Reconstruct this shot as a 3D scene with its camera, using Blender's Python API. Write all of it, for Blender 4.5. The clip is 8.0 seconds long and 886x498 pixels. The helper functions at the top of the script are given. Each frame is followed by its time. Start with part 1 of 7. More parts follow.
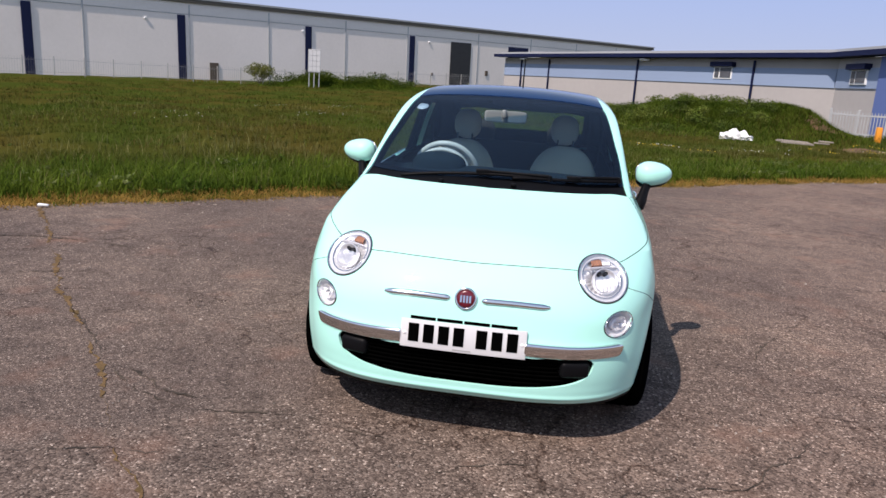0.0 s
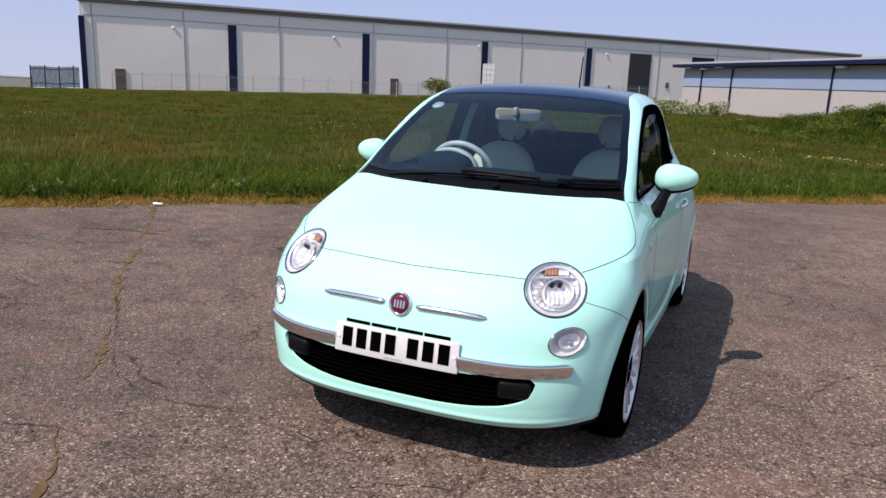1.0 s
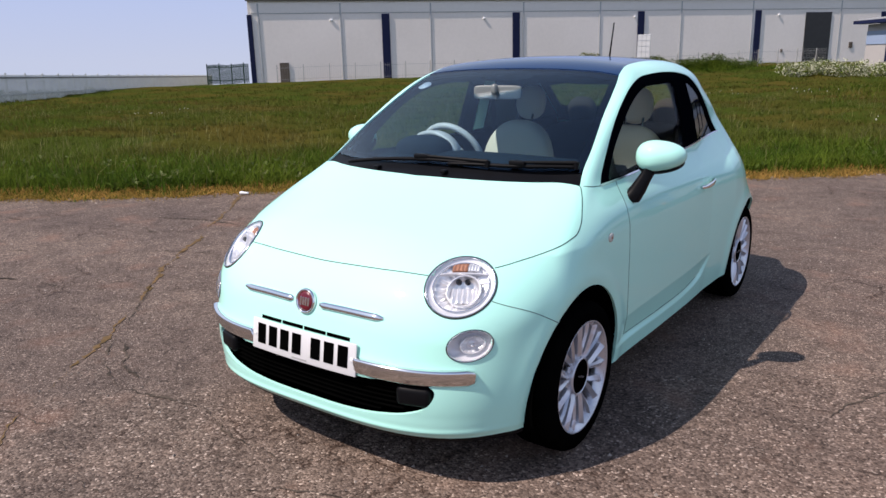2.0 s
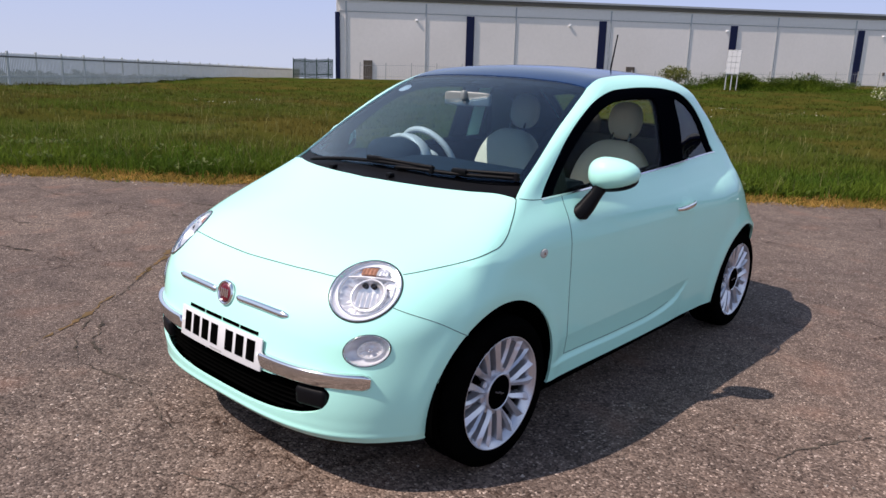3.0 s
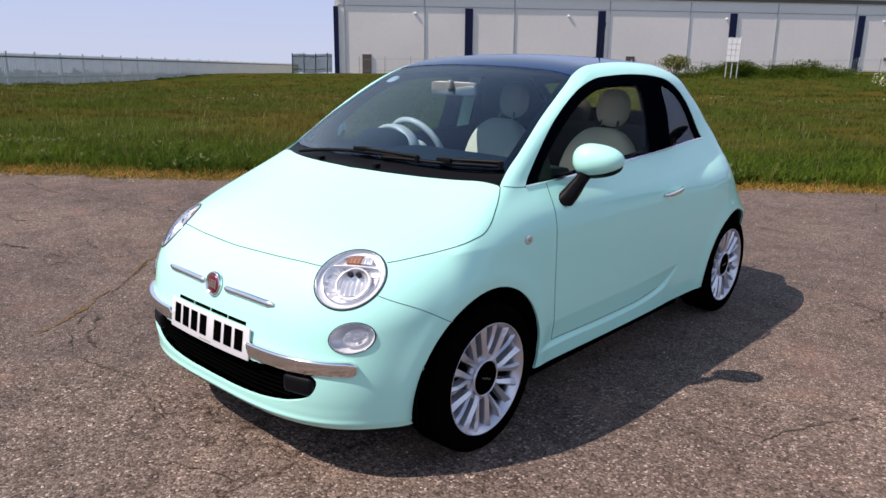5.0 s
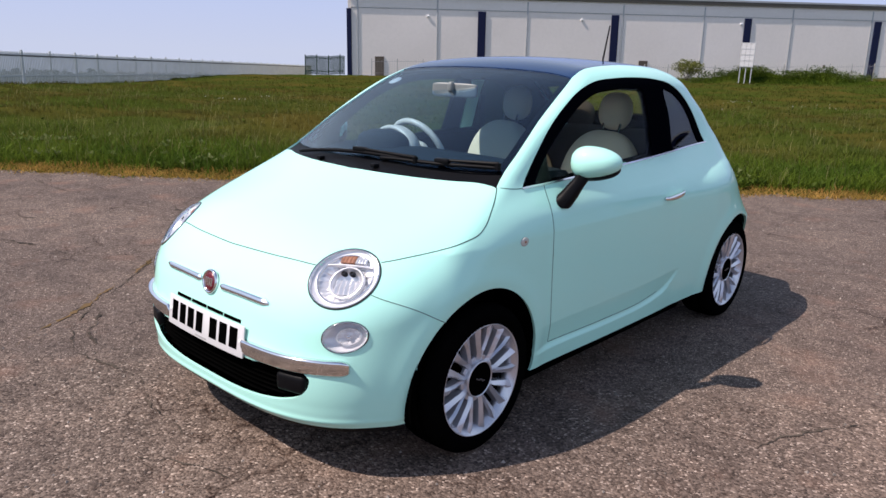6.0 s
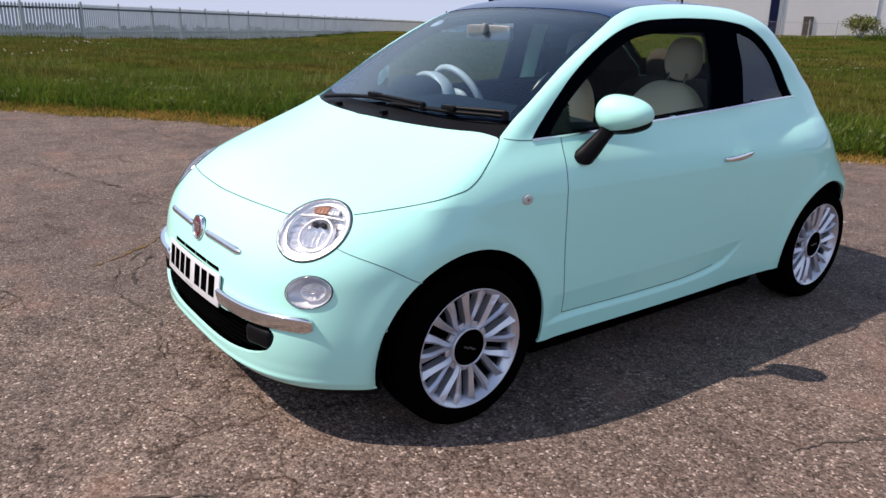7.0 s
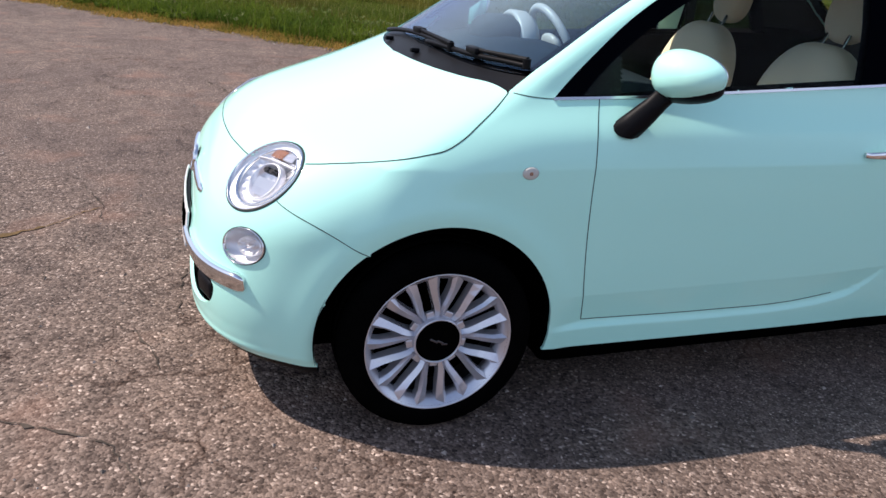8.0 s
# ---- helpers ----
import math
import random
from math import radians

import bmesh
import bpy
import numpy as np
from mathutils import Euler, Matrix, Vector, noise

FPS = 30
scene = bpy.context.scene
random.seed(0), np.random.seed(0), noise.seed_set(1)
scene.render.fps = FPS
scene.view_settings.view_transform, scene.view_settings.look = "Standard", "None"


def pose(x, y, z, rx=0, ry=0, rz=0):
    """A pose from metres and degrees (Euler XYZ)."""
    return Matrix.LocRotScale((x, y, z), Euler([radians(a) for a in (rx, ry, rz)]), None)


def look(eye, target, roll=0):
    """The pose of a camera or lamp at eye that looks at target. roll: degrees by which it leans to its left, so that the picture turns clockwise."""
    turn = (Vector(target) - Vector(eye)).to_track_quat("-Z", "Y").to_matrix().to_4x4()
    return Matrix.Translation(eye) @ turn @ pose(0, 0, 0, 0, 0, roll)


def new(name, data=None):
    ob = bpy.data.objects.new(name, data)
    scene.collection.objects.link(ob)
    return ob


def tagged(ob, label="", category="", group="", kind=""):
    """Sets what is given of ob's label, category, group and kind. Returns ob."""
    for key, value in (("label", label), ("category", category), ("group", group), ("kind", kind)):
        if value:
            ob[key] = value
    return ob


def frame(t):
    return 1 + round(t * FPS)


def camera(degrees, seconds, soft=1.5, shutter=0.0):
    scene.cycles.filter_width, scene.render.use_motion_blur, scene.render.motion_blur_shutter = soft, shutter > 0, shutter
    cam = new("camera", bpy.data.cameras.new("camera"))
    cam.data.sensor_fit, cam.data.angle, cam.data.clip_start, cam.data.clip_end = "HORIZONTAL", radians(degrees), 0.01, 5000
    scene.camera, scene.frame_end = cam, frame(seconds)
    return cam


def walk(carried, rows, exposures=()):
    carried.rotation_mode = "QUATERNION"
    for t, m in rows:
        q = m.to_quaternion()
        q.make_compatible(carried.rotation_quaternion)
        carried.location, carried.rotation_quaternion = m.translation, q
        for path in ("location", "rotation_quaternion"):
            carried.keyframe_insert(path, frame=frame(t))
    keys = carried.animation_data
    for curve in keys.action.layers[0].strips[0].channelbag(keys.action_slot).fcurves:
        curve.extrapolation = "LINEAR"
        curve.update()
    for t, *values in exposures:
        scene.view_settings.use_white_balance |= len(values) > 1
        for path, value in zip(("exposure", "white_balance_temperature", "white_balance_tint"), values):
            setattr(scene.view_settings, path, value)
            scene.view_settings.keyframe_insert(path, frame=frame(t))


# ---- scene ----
cam = camera(61.8, 8.0)
PATH = [
    (0, (0.329, -3.542, 1.483), (0.038, -1.613, 1.044), 3.8),
    (0.5, (0.704, -3.328, 1.459), (0.224, -1.443, 0.996), 3.8),
    (1, (1.174, -3.091, 1.445), (0.429, -1.286, 1.014), 3.1),
    (1.5, (1.588, -2.799, 1.454), (0.64, -1.088, 1.035), 2.5),
    (1.7, (1.705, -2.648, 1.458), (0.688, -0.996, 0.972), 0.8),
    (2.8, (2.241, -2.119, 1.476), (0.963, -0.657, 0.996), 1.3),
    (3, (2.29, -2.084, 1.477), (1.02, -0.618, 0.989), 2.6),
    (3.5, (2.341, -2.051, 1.479), (1.066, -0.586, 1.002), 2.4),
    (4, (2.346, -2.059, 1.465), (1.074, -0.601, 0.958), 1.6),
    (4.5, (2.352, -2.063, 1.467), (1.08, -0.604, 0.96), 1.6),
    (6, (2.406, -2.029, 1.463), (1.111, -0.589, 0.963), 2.1),
    (6.5, (2.472, -1.866, 1.429), (1.094, -0.515, 0.905), 2.2),
    (7, (2.593, -1.497, 1.404), (1.078, -0.345, 0.789), 1.9),
    (7.1, (2.62, -1.431, 1.398), (1.072, -0.319, 0.792), 2.5),
    (7.5, (2.709, -1.081, 1.386), (1.063, -0.171, 0.706), 5.4),
    (8, (2.56, -0.616, 1.354), (0.812, -0.013, 0.59), 4.4),
]
walk(cam, [(t, look(eye, target, roll)) for t, eye, target, roll in PATH], [(0, 0.34, 6640, 16), (3.5, 0.44, 6640, 16), (7, 0.48, 6640, 16), (7.5, 0.54, 6640, 16), (8, 0.66, 6640, 16)])

# ---- light ----
SUN_AWAY = Vector((0.40, 0.72, -1.0)).normalized()
world = bpy.data.worlds.new("sky")
scene.world = world
world.use_nodes = True
wn = world.node_tree.nodes
sky = wn.new("ShaderNodeTexSky")
sky.sky_type = "NISHITA"
sky.sun_disc = False
sky.sun_elevation = math.asin(-SUN_AWAY.z)
sky.sun_rotation = math.atan2(-SUN_AWAY.x, -SUN_AWAY.y)
sky.altitude, sky.air_density, sky.dust_density, sky.ozone_density = 0, 1.0, 0.4, 1.5
wn["Background"].inputs["Strength"].default_value = 0.12
haze = wn.new("ShaderNodeMix")
haze.data_type = "RGBA"
# thin haze: milky at the horizon, clear overhead
place = wn.new("ShaderNodeTexCoord")
part_z = wn.new("ShaderNodeSeparateXYZ")
world.node_tree.links.new(place.outputs["Generated"], part_z.inputs[0])
milk, tone = wn.new("ShaderNodeValToRGB"), wn.new("ShaderNodeValToRGB")
for node, stops in ((milk, ((0.0, (1, 1, 1)), (0.35, (0.92, 0.92, 0.92)), (0.7, (0.25, 0.25, 0.25)), (1.0, (0.1, 0.1, 0.1)))), (tone, ((0.0, (3.4, 3.9, 5.0)), (0.13, (2.6, 3.4, 5.5)), (0.40, (5.0, 6.0, 7.1)), (1.0, (1.3, 2.0, 3.6))))):
    while len(node.color_ramp.elements) < 4:
        node.color_ramp.elements.new(0.5)
    for el, (p, c) in zip(node.color_ramp.elements, stops):
        el.position, el.color = p, (*c, 1)
    world.node_tree.links.new(part_z.outputs[2], node.inputs[0])
world.node_tree.links.new(milk.outputs[0], haze.inputs[0])
world.node_tree.links.new(tone.outputs[0], haze.inputs[7])
world.node_tree.links.new(sky.outputs[0], haze.inputs[6])
world.node_tree.links.new(haze.outputs[2], wn["Background"].inputs["Color"])
sun = new("sun", bpy.data.lights.new("sun", "SUN"))
sun.data.energy, sun.data.angle, sun.data.color = 4.2, radians(0.55), (1.0, 0.92, 0.83)
sun.rotation_euler = SUN_AWAY.to_track_quat("-Z", "Y").to_euler()

# ---- materials ----
def material(name, colour, rough=0.5, metal=0.0, vary=0.15, scale=3.0, fine=60.0, bump=0.0, coat=0.0, colour2=None, island=0.0, spec=0.5, contrast=(0.35, 0.65)):
    """A principled surface with variation at a large and a fine scale, in metres."""
    m = bpy.data.materials.new(name)
    m.use_nodes = True
    nt = m.node_tree
    n, link = nt.nodes, nt.links.new
    b = n["Principled BSDF"]
    b.inputs["Roughness"].default_value, b.inputs["Metallic"].default_value = rough, metal
    b.inputs["Specular IOR Level"].default_value = spec
    b.inputs["Coat Weight"].default_value, b.inputs["Coat Roughness"].default_value = coat, 0.03
    co = n.new("ShaderNodeNewGeometry")
    big, small = n.new("ShaderNodeTexNoise"), n.new("ShaderNodeTexNoise")
    for node, s, d in ((big, scale, 4), (small, fine, 3)):
        node.inputs["Scale"].default_value, node.inputs["Detail"].default_value = s, d
        link(co.outputs["Position"], node.inputs["Vector"])
    c2 = colour2 or tuple(c * (1 - vary) for c in colour)
    ramp = n.new("ShaderNodeValToRGB")
    ramp.color_ramp.elements[0].position, ramp.color_ramp.elements[1].position = contrast
    ramp.color_ramp.elements[0].color, ramp.color_ramp.elements[1].color = (*colour, 1), (*c2, 1)
    link(big.outputs["Fac"], ramp.inputs["Fac"])
    grain = n.new("ShaderNodeMapRange")
    grain.inputs["To Min"].default_value, grain.inputs["To Max"].default_value = 1 - vary, 1 + vary
    link(small.outputs["Fac"], grain.inputs["Value"])
    value = grain.outputs[0]
    if island:
        rnd = n.new("ShaderNodeMapRange")
        rnd.inputs["To Min"].default_value, rnd.inputs["To Max"].default_value = 1 - island, 1 + island
        link(co.outputs["Random Per Island"], rnd.inputs["Value"])
        mul = n.new("ShaderNodeMath")
        mul.operation = "MULTIPLY"
        link(value, mul.inputs[0]), link(rnd.outputs[0], mul.inputs[1])
        value = mul.outputs[0]
    hsv = n.new("ShaderNodeHueSaturation")
    link(ramp.outputs["Color"], hsv.inputs["Color"]), link(value, hsv.inputs["Value"])
    link(hsv.outputs["Color"], b.inputs["Base Color"])
    if bump:
        bp = n.new("ShaderNodeBump")
        bp.inputs["Strength"].default_value, bp.inputs["Distance"].default_value = 0.6, bump
        link(small.outputs["Fac"], bp.inputs["Height"]), link(bp.outputs["Normal"], b.inputs["Normal"])
    return m


def leafy(m, share=0.4):
    """Lets light through thin leaves and blades."""
    nt = m.node_tree
    b = nt.nodes["Principled BSDF"]
    tr, mix = nt.nodes.new("ShaderNodeBsdfTranslucent"), nt.nodes.new("ShaderNodeMixShader")
    mix.inputs[0].default_value = share
    nt.links.new(b.inputs["Base Color"].links[0].from_socket, tr.inputs["Color"])
    nt.links.new(b.outputs[0], mix.inputs[1]), nt.links.new(tr.outputs[0], mix.inputs[2])
    nt.links.new(mix.outputs[0], nt.nodes["Material Output"].inputs[0])
    return m


def clear(name, tint, head_on=0.08, rough=0.0, most=1.0):
    """Window or lamp glass: what passes is tinted, and the gloss grows towards a grazing view."""
    m = bpy.data.materials.new(name)
    m.use_nodes = True
    nt = m.node_tree
    n, link = nt.nodes, nt.links.new
    out = n["Material Output"]
    n.remove(n["Principled BSDF"])
    tr, gl, lw, mix = n.new("ShaderNodeBsdfTransparent"), n.new("ShaderNodeBsdfGlossy"), n.new("ShaderNodeLayerWeight"), n.new("ShaderNodeMixShader")
    tr.inputs["Color"].default_value = (*tint, 1)
    gl.inputs["Roughness"].default_value = rough
    lw.inputs["Blend"].default_value = 0.5
    power, scale = n.new("ShaderNodeMath"), n.new("ShaderNodeMath")
    power.operation, scale.operation = "POWER", "MULTIPLY_ADD"
    power.inputs[1].default_value, scale.inputs[1].default_value, scale.inputs[2].default_value = 4.6, most - head_on, head_on
    link(lw.outputs["Facing"], power.inputs[0]), link(power.outputs[0], scale.inputs[0]), link(scale.outputs[0], mix.inputs[0])
    link(tr.outputs[0], mix.inputs[1]), link(gl.outputs[0], mix.inputs[2]), link(mix.outputs[0], out.inputs[0])
    return m


PAINT = material("mint_paint", (0.43, 0.83, 0.725), 0.5, vary=0.015, scale=1.5, fine=400, coat=0.9, spec=0.1)
ROOF = material("roof_glass", (0.005, 0.028, 0.090), 0.10, vary=0.05, spec=0.28)
BLACK = material("black_plastic", (0.005, 0.005, 0.006), 0.45, spec=0.08, vary=0.2, scale=9, fine=300, bump=0.0006)
GLOSSBLACK = material("gloss_black", (0.0012, 0.0012, 0.0018), 0.4, vary=0.1, spec=0.0)
# near-zero black: the deep shade of recesses and underside is in the colour
VOID = material("deep_shade", (0.0012, 0.0012, 0.0012), 1.0, vary=0.3, spec=0.0)
RUBBER = material("tyre_rubber", (0.002, 0.002, 0.002), 1.0, spec=0.0, vary=0.25, scale=14, fine=220, bump=0.0008)
CHROME = material("chrome", (0.80, 0.80, 0.80), 0.09, 1.0, vary=0.03, scale=6)
ALLOY = material("alloy", (0.60, 0.61, 0.66), 0.25, 0.65, vary=0.08, scale=12, fine=150)
# alloy barrel darkened: the shade behind the spokes is in its colour
BARREL = material("shaded_barrel", (0.016, 0.016, 0.018), 0.6, 0.0, vary=0.15, scale=12, spec=0.2)
GAP = material("panel_gap_dark", (0.030, 0.048, 0.046), 0.9, vary=0.1, spec=0.1)
BELTSTEEL = material("belt_steel", (0.62, 0.62, 0.66), 0.2, 0.95, vary=0.05)
GLASS = clear("window_glass", (0.93, 0.96, 0.94), 0.003, most=0.15)
DARKGLASS = clear("quarter_glass", (0.20, 0.27, 0.30), 0.06, most=0.4)
TRIMBLACK = material("trim_black", (0.0012, 0.0016, 0.003), 0.3, vary=0.1, spec=0.0)
SCREEN = clear("screen_glass", (0.70, 0.85, 0.94), 0.055, most=0.8)
LENS = clear("lamp_lens", (0.97, 0.97, 0.98), 0.03)
REFLECT = material("reflector", (0.80, 0.80, 0.82), 0.30, 0.62, vary=0.06, scale=30)
BEZEL = material("lamp_bezel", (0.70, 0.70, 0.73), 0.32, 0.35, vary=0.05, scale=30)
AMBER = material("amber_lens", (0.36, 0.17, 0.10), 0.2, vary=0.25, scale=60, fine=200)
CREAM = material("cream_leather", (0.82, 0.69, 0.49), 0.6, vary=0.06, scale=8, fine=250, bump=0.0008, spec=0.1)
# rear seats: cream leather darkened, the cabin's shade put into the colour
REARSEAT = material("shaded_leather", (0.05, 0.043, 0.034), 0.8, vary=0.08, scale=8, fine=250, spec=0.03)
# a darker copy of the dash plastic, with cabin shade in it
LINING = material("shaded_lining", (0.004, 0.004, 0.005), 0.9, spec=0.02, vary=0.15, scale=8, fine=400)
# headlining and pillar cloth: the shade inside is put into the colour
SHADECLOTH = material("shaded_cloth", (0.018, 0.017, 0.016), 0.9, spec=0.0, vary=0.12, scale=8, fine=500, bump=0.0008)
# raised and blued: sun and sky on the dash are in its colour
DASH = material("dash_plastic", (0.016, 0.025, 0.029), 0.9, spec=0.03, vary=0.15, scale=8, fine=400, bump=0.0006)
CREAMTRIM = material("cream_trim", (0.66, 0.61, 0.52), 0.4, vary=0.04, scale=8)
PLATE = material("plate_white", (0.60, 0.60, 0.61), 0.35, vary=0.02, fine=300)
INK = material("plate_black", (0.0015, 0.0015, 0.0015), 0.8, spec=0.0, vary=0.05)
RED = material("badge_red", (0.11, 0.004, 0.012), 0.25, vary=0.05, coat=0.4)
WHITE = material("white_plastic", (0.8, 0.8, 0.8), 0.45, vary=0.04)

# ---- the car's outer form ----

def curve(v, *pts):
    """A smooth curve through pairs (v, value), level beyond its ends."""
    p = np.array(pts, float)
    xs, ys = p[:, 0], p[:, 1]
    d = np.diff(ys) / np.diff(xs)
    m = np.empty(len(xs))
    m[0], m[-1] = d[0], d[-1]
    h = np.diff(xs)
    m[1:-1] = (d[:-1] * h[1:] + d[1:] * h[:-1]) / (h[:-1] + h[1:])
    v = np.clip(np.asarray(v, float), xs[0], xs[-1])
    i = np.clip(np.searchsorted(xs, v) - 1, 0, len(xs) - 2)
    t = (v - xs[i]) / h[i]
    return (ys[i] * (1 + 2 * t) * (1 - t) ** 2 + m[i] * h[i] * t * (1 - t) ** 2 + ys[i + 1] * t * t * (3 - 2 * t) + m[i + 1] * h[i] * t * t * (t - 1))


def smax(a, b, k):
    h = np.maximum(k - np.abs(a - b), 0) / k
    return np.maximum(a, b) + h * h * k / 4


def nose_y(z):
    """How far the nose reaches forward on the centre line."""
    lip = 0.007 * np.exp(-((z - 0.236) / 0.012) ** 2)
    return curve(z, (0.12, -0.56), (0.18, -0.625), (0.23, -0.668), (0.30, -0.682), (0.40, -0.684), (0.50, -0.668), (0.58, -0.652), (0.64, -0.637), (0.70, -0.615), (0.76, -0.585), (0.82, -0.545), (0.90, -0.46), (1.1, -0.2)) - lip


def tail_y(z):
    return curve(z, (0.15, 2.70), (0.3, 2.80), (0.5, 2.845), (0.65, 2.8268), (0.85, 2.6204), (1.0, 2.3766), (1.2, 2.5))


def side_w(y, z):
    """The half width of the lower body."""
    along = curve(y, (-0.7, 0.815), (-0.3, 0.812), (0.0, 0.800), (0.6, 0.800), (1.4, 0.812), (2.2, 0.8375), (2.8, 0.8002))
    up = curve(z, (0.10, 0.925), (0.2, 0.955), (0.3, 0.978), (0.45, 0.995), (0.6, 1.0), (0.75, 0.997), (0.84, 0.985), (0.90, 0.965), (0.96, 0.925), (1.03, 0.865), (1.12, 0.79), (1.3, 0.60))
    tuck = 0.1774 * np.clip((y - 1.95) / 0.6, 0, 1.2) ** 1.5 * np.clip((z - 0.6068) / 0.3, 0, 1)
    # the scooped foot of the door over its bright ledge
    ledge = curve(y, (0.3, 0.300), (0.46, 0.309), (0.95, 0.311), (1.25, 0.321), (1.38, 0.336), (1.48, 0.362), (1.58, 0.430))
    crease = curve(y, (0.3, 0.40), (0.9, 0.414), (1.3, 0.424), (1.58, 0.440))
    run = np.clip((y - 0.34) / 0.12, 0, 1) * np.clip((1.60 - y) / 0.14, 0, 1)
    u = np.clip((crease - z) / np.maximum(crease - ledge, 0.01), 0, 1)
    v = np.clip((ledge - z) / 0.024, 0, 1)
    scoop = 0.021 * run * (u - 1.15 * v * v * (3 - 2 * v))
    shoulder = curve(y, (0.6, 0.90), (1.05, 0.905), (1.5, 0.918), (1.9, 0.936), (2.25, 0.948))
    fold = 0.005 * np.clip((y - 0.7) / 0.9, 0, 1) * np.exp(-np.maximum(z - shoulder, 0) / 0.05) / (1 + np.exp(-(z - shoulder) / 0.004))
    flare = np.exp(-((np.hypot(y, z - 0.297) - 0.38) / 0.045) ** 2) + np.exp(-((np.hypot(y - 2.285, z - 0.285) - 0.375) / 0.05) ** 2)
    return along * up * (1 - tuck) - scoop - fold + 0.010 * flare


def deck_z(x, y):
    """The bonnet, and the top of the tub behind it."""
    line = curve(y, (-0.75, 0.70), (-0.60, 0.768), (-0.50, 0.818), (-0.40, 0.857), (-0.25, 0.905), (-0.1, 0.946), (0.05, 0.982), (0.2, 1.008), (0.5, 1.03), (2.1, 1.005), (2.5, 1.0416), (2.9, 0.95))
    fall = curve(y, (-0.7, 0.26), (-0.4, 0.23), (-0.1, 0.17), (0.2, 0.09), (0.5, 0.06), (2.9, 0.1))
    ax = np.abs(x)
    return line - fall * ax ** 2.2


def roof_z(x, y):
    line = curve(y, (0.3, 1.36), (0.6, 1.42), (0.8, 1.447), (1.0, 1.468), (1.25, 1.485), (1.5, 1.487), (1.8, 1.4739), (2.1, 1.4512), (2.4, 1.3600), (2.7, 1.23))
    return line - 0.13 * np.abs(x) ** 2.2


def house_w(y, z):
    along = curve(y, (0.0, 0.955), (0.4, 0.965), (0.9, 0.995), (1.5, 0.995), (2.0, 0.9284), (2.3, 0.8995), (2.6, 0.7268))
    up = curve(z, (0.8, 0.79), (0.95, 0.735), (1.05, 0.708), (1.15, 0.682), (1.25, 0.654), (1.33, 0.626), (1.40, 0.594), (1.46, 0.555), (1.55, 0.46))
    return along * up


def screen_y(x, z):
    line = curve(z, (0.8, -0.33), (0.95, -0.03), (1.0, 0.06), (1.1, 0.243), (1.2, 0.435), (1.3, 0.632), (1.38, 0.80), (1.5, 1.10))
    return line + curve(z, (0.9, 0.37), (1.05, 0.31), (1.2, 0.19), (1.35, 0.12), (1.5, 0.10)) * x * x


def rear_y(x, z):
    return curve(z, (0.8, 2.9), (1.0, 2.5291), (1.2, 2.3149), (1.3, 2.1877), (1.4, 2.0673), (1.5, 1.8315)) - 0.15 * x * x


def body(x, y, z):
    """Below nought inside the car's outer skin."""
    x, y, z = np.broadcast_arrays(np.abs(np.asarray(x, float)), np.asarray(y, float), np.asarray(z, float))
    b = 0.10 - nose_y(z)
    r = tail_y(z) - 2.25
    front = np.maximum(0.10 - y, 0) / np.maximum(b, 0.05)
    back = np.maximum(y - 2.25, 0) / np.maximum(r, 0.05)
    w = side_w(y, z)
    plan = (((x / w) ** 3.4 + front ** 3.0 + back ** 2.985) ** (1 / 3.1) - 1) * 0.72
    tub = smax(plan, z - deck_z(x, y), 0.16)
    tub = smax(tub, 0.17 - z, 0.03)
    house = smax(x - house_w(y, z), z - roof_z(x, y), 0.085)
    house = smax(house, (screen_y(x, z) - y) * 0.47, 0.035)
    house = smax(house, (y - rear_y(x, z)) * 0.6, 0.12)
    return -smax(-tub, -house, 0.06 + 0.12 * np.clip((y - 1.55) / 0.6, 0, 1))


def meet(o, d, near, far, steps=60):
    """The first place on the skin along rays from o in the direction d."""
    o, d = np.broadcast_arrays(np.asarray(o, float), np.asarray(d, float))
    lo = np.full(o.shape[:-1], float(near))
    hi = np.full(o.shape[:-1], np.nan)
    s = np.linspace(near, far, steps)
    prev = lo.copy()
    for a in s[1:]:
        p = o + d * a
        inside = (body(p[..., 0], p[..., 1], p[..., 2]) < 0) & np.isnan(hi)
        hi[inside] = a
        lo[inside] = prev[inside]
        prev = np.full_like(lo, a)
    for _ in range(22):
        mid = (lo + hi) / 2
        p = o + d * mid[..., None]
        inside = body(p[..., 0], p[..., 1], p[..., 2]) < 0
        hi = np.where(inside, mid, hi)
        lo = np.where(inside, lo, mid)
    return o + d * hi[..., None]


# ---- building tools ----
def mesh_of(name, verts, faces, mat, normals=None, smooth=True):
    """A mesh from arrays of places and of triangles (or a list of faces)."""
    me = bpy.data.meshes.new(name)
    verts = np.asarray(verts, float)
    if isinstance(faces, np.ndarray):
        k = faces.shape[1]
        me.vertices.add(len(verts))
        me.vertices.foreach_set("co", verts.astype(np.float32).ravel())
        me.loops.add(faces.size)
        me.loops.foreach_set("vertex_index", faces.astype(np.int32).ravel())
        me.polygons.add(len(faces))
        me.polygons.foreach_set("loop_start", np.arange(0, faces.size, k, dtype=np.int32))
        me.update(calc_edges=True)
    else:
        me.from_pydata(verts.tolist(), [], faces)
    me.validate()
    me.polygons.foreach_set("use_smooth", np.full(len(me.polygons), smooth))
    me.materials.append(mat)
    if normals is not None:
        me.normals_split_custom_set_from_vertices(np.asarray(normals, float).tolist())
    me.update()
    return me


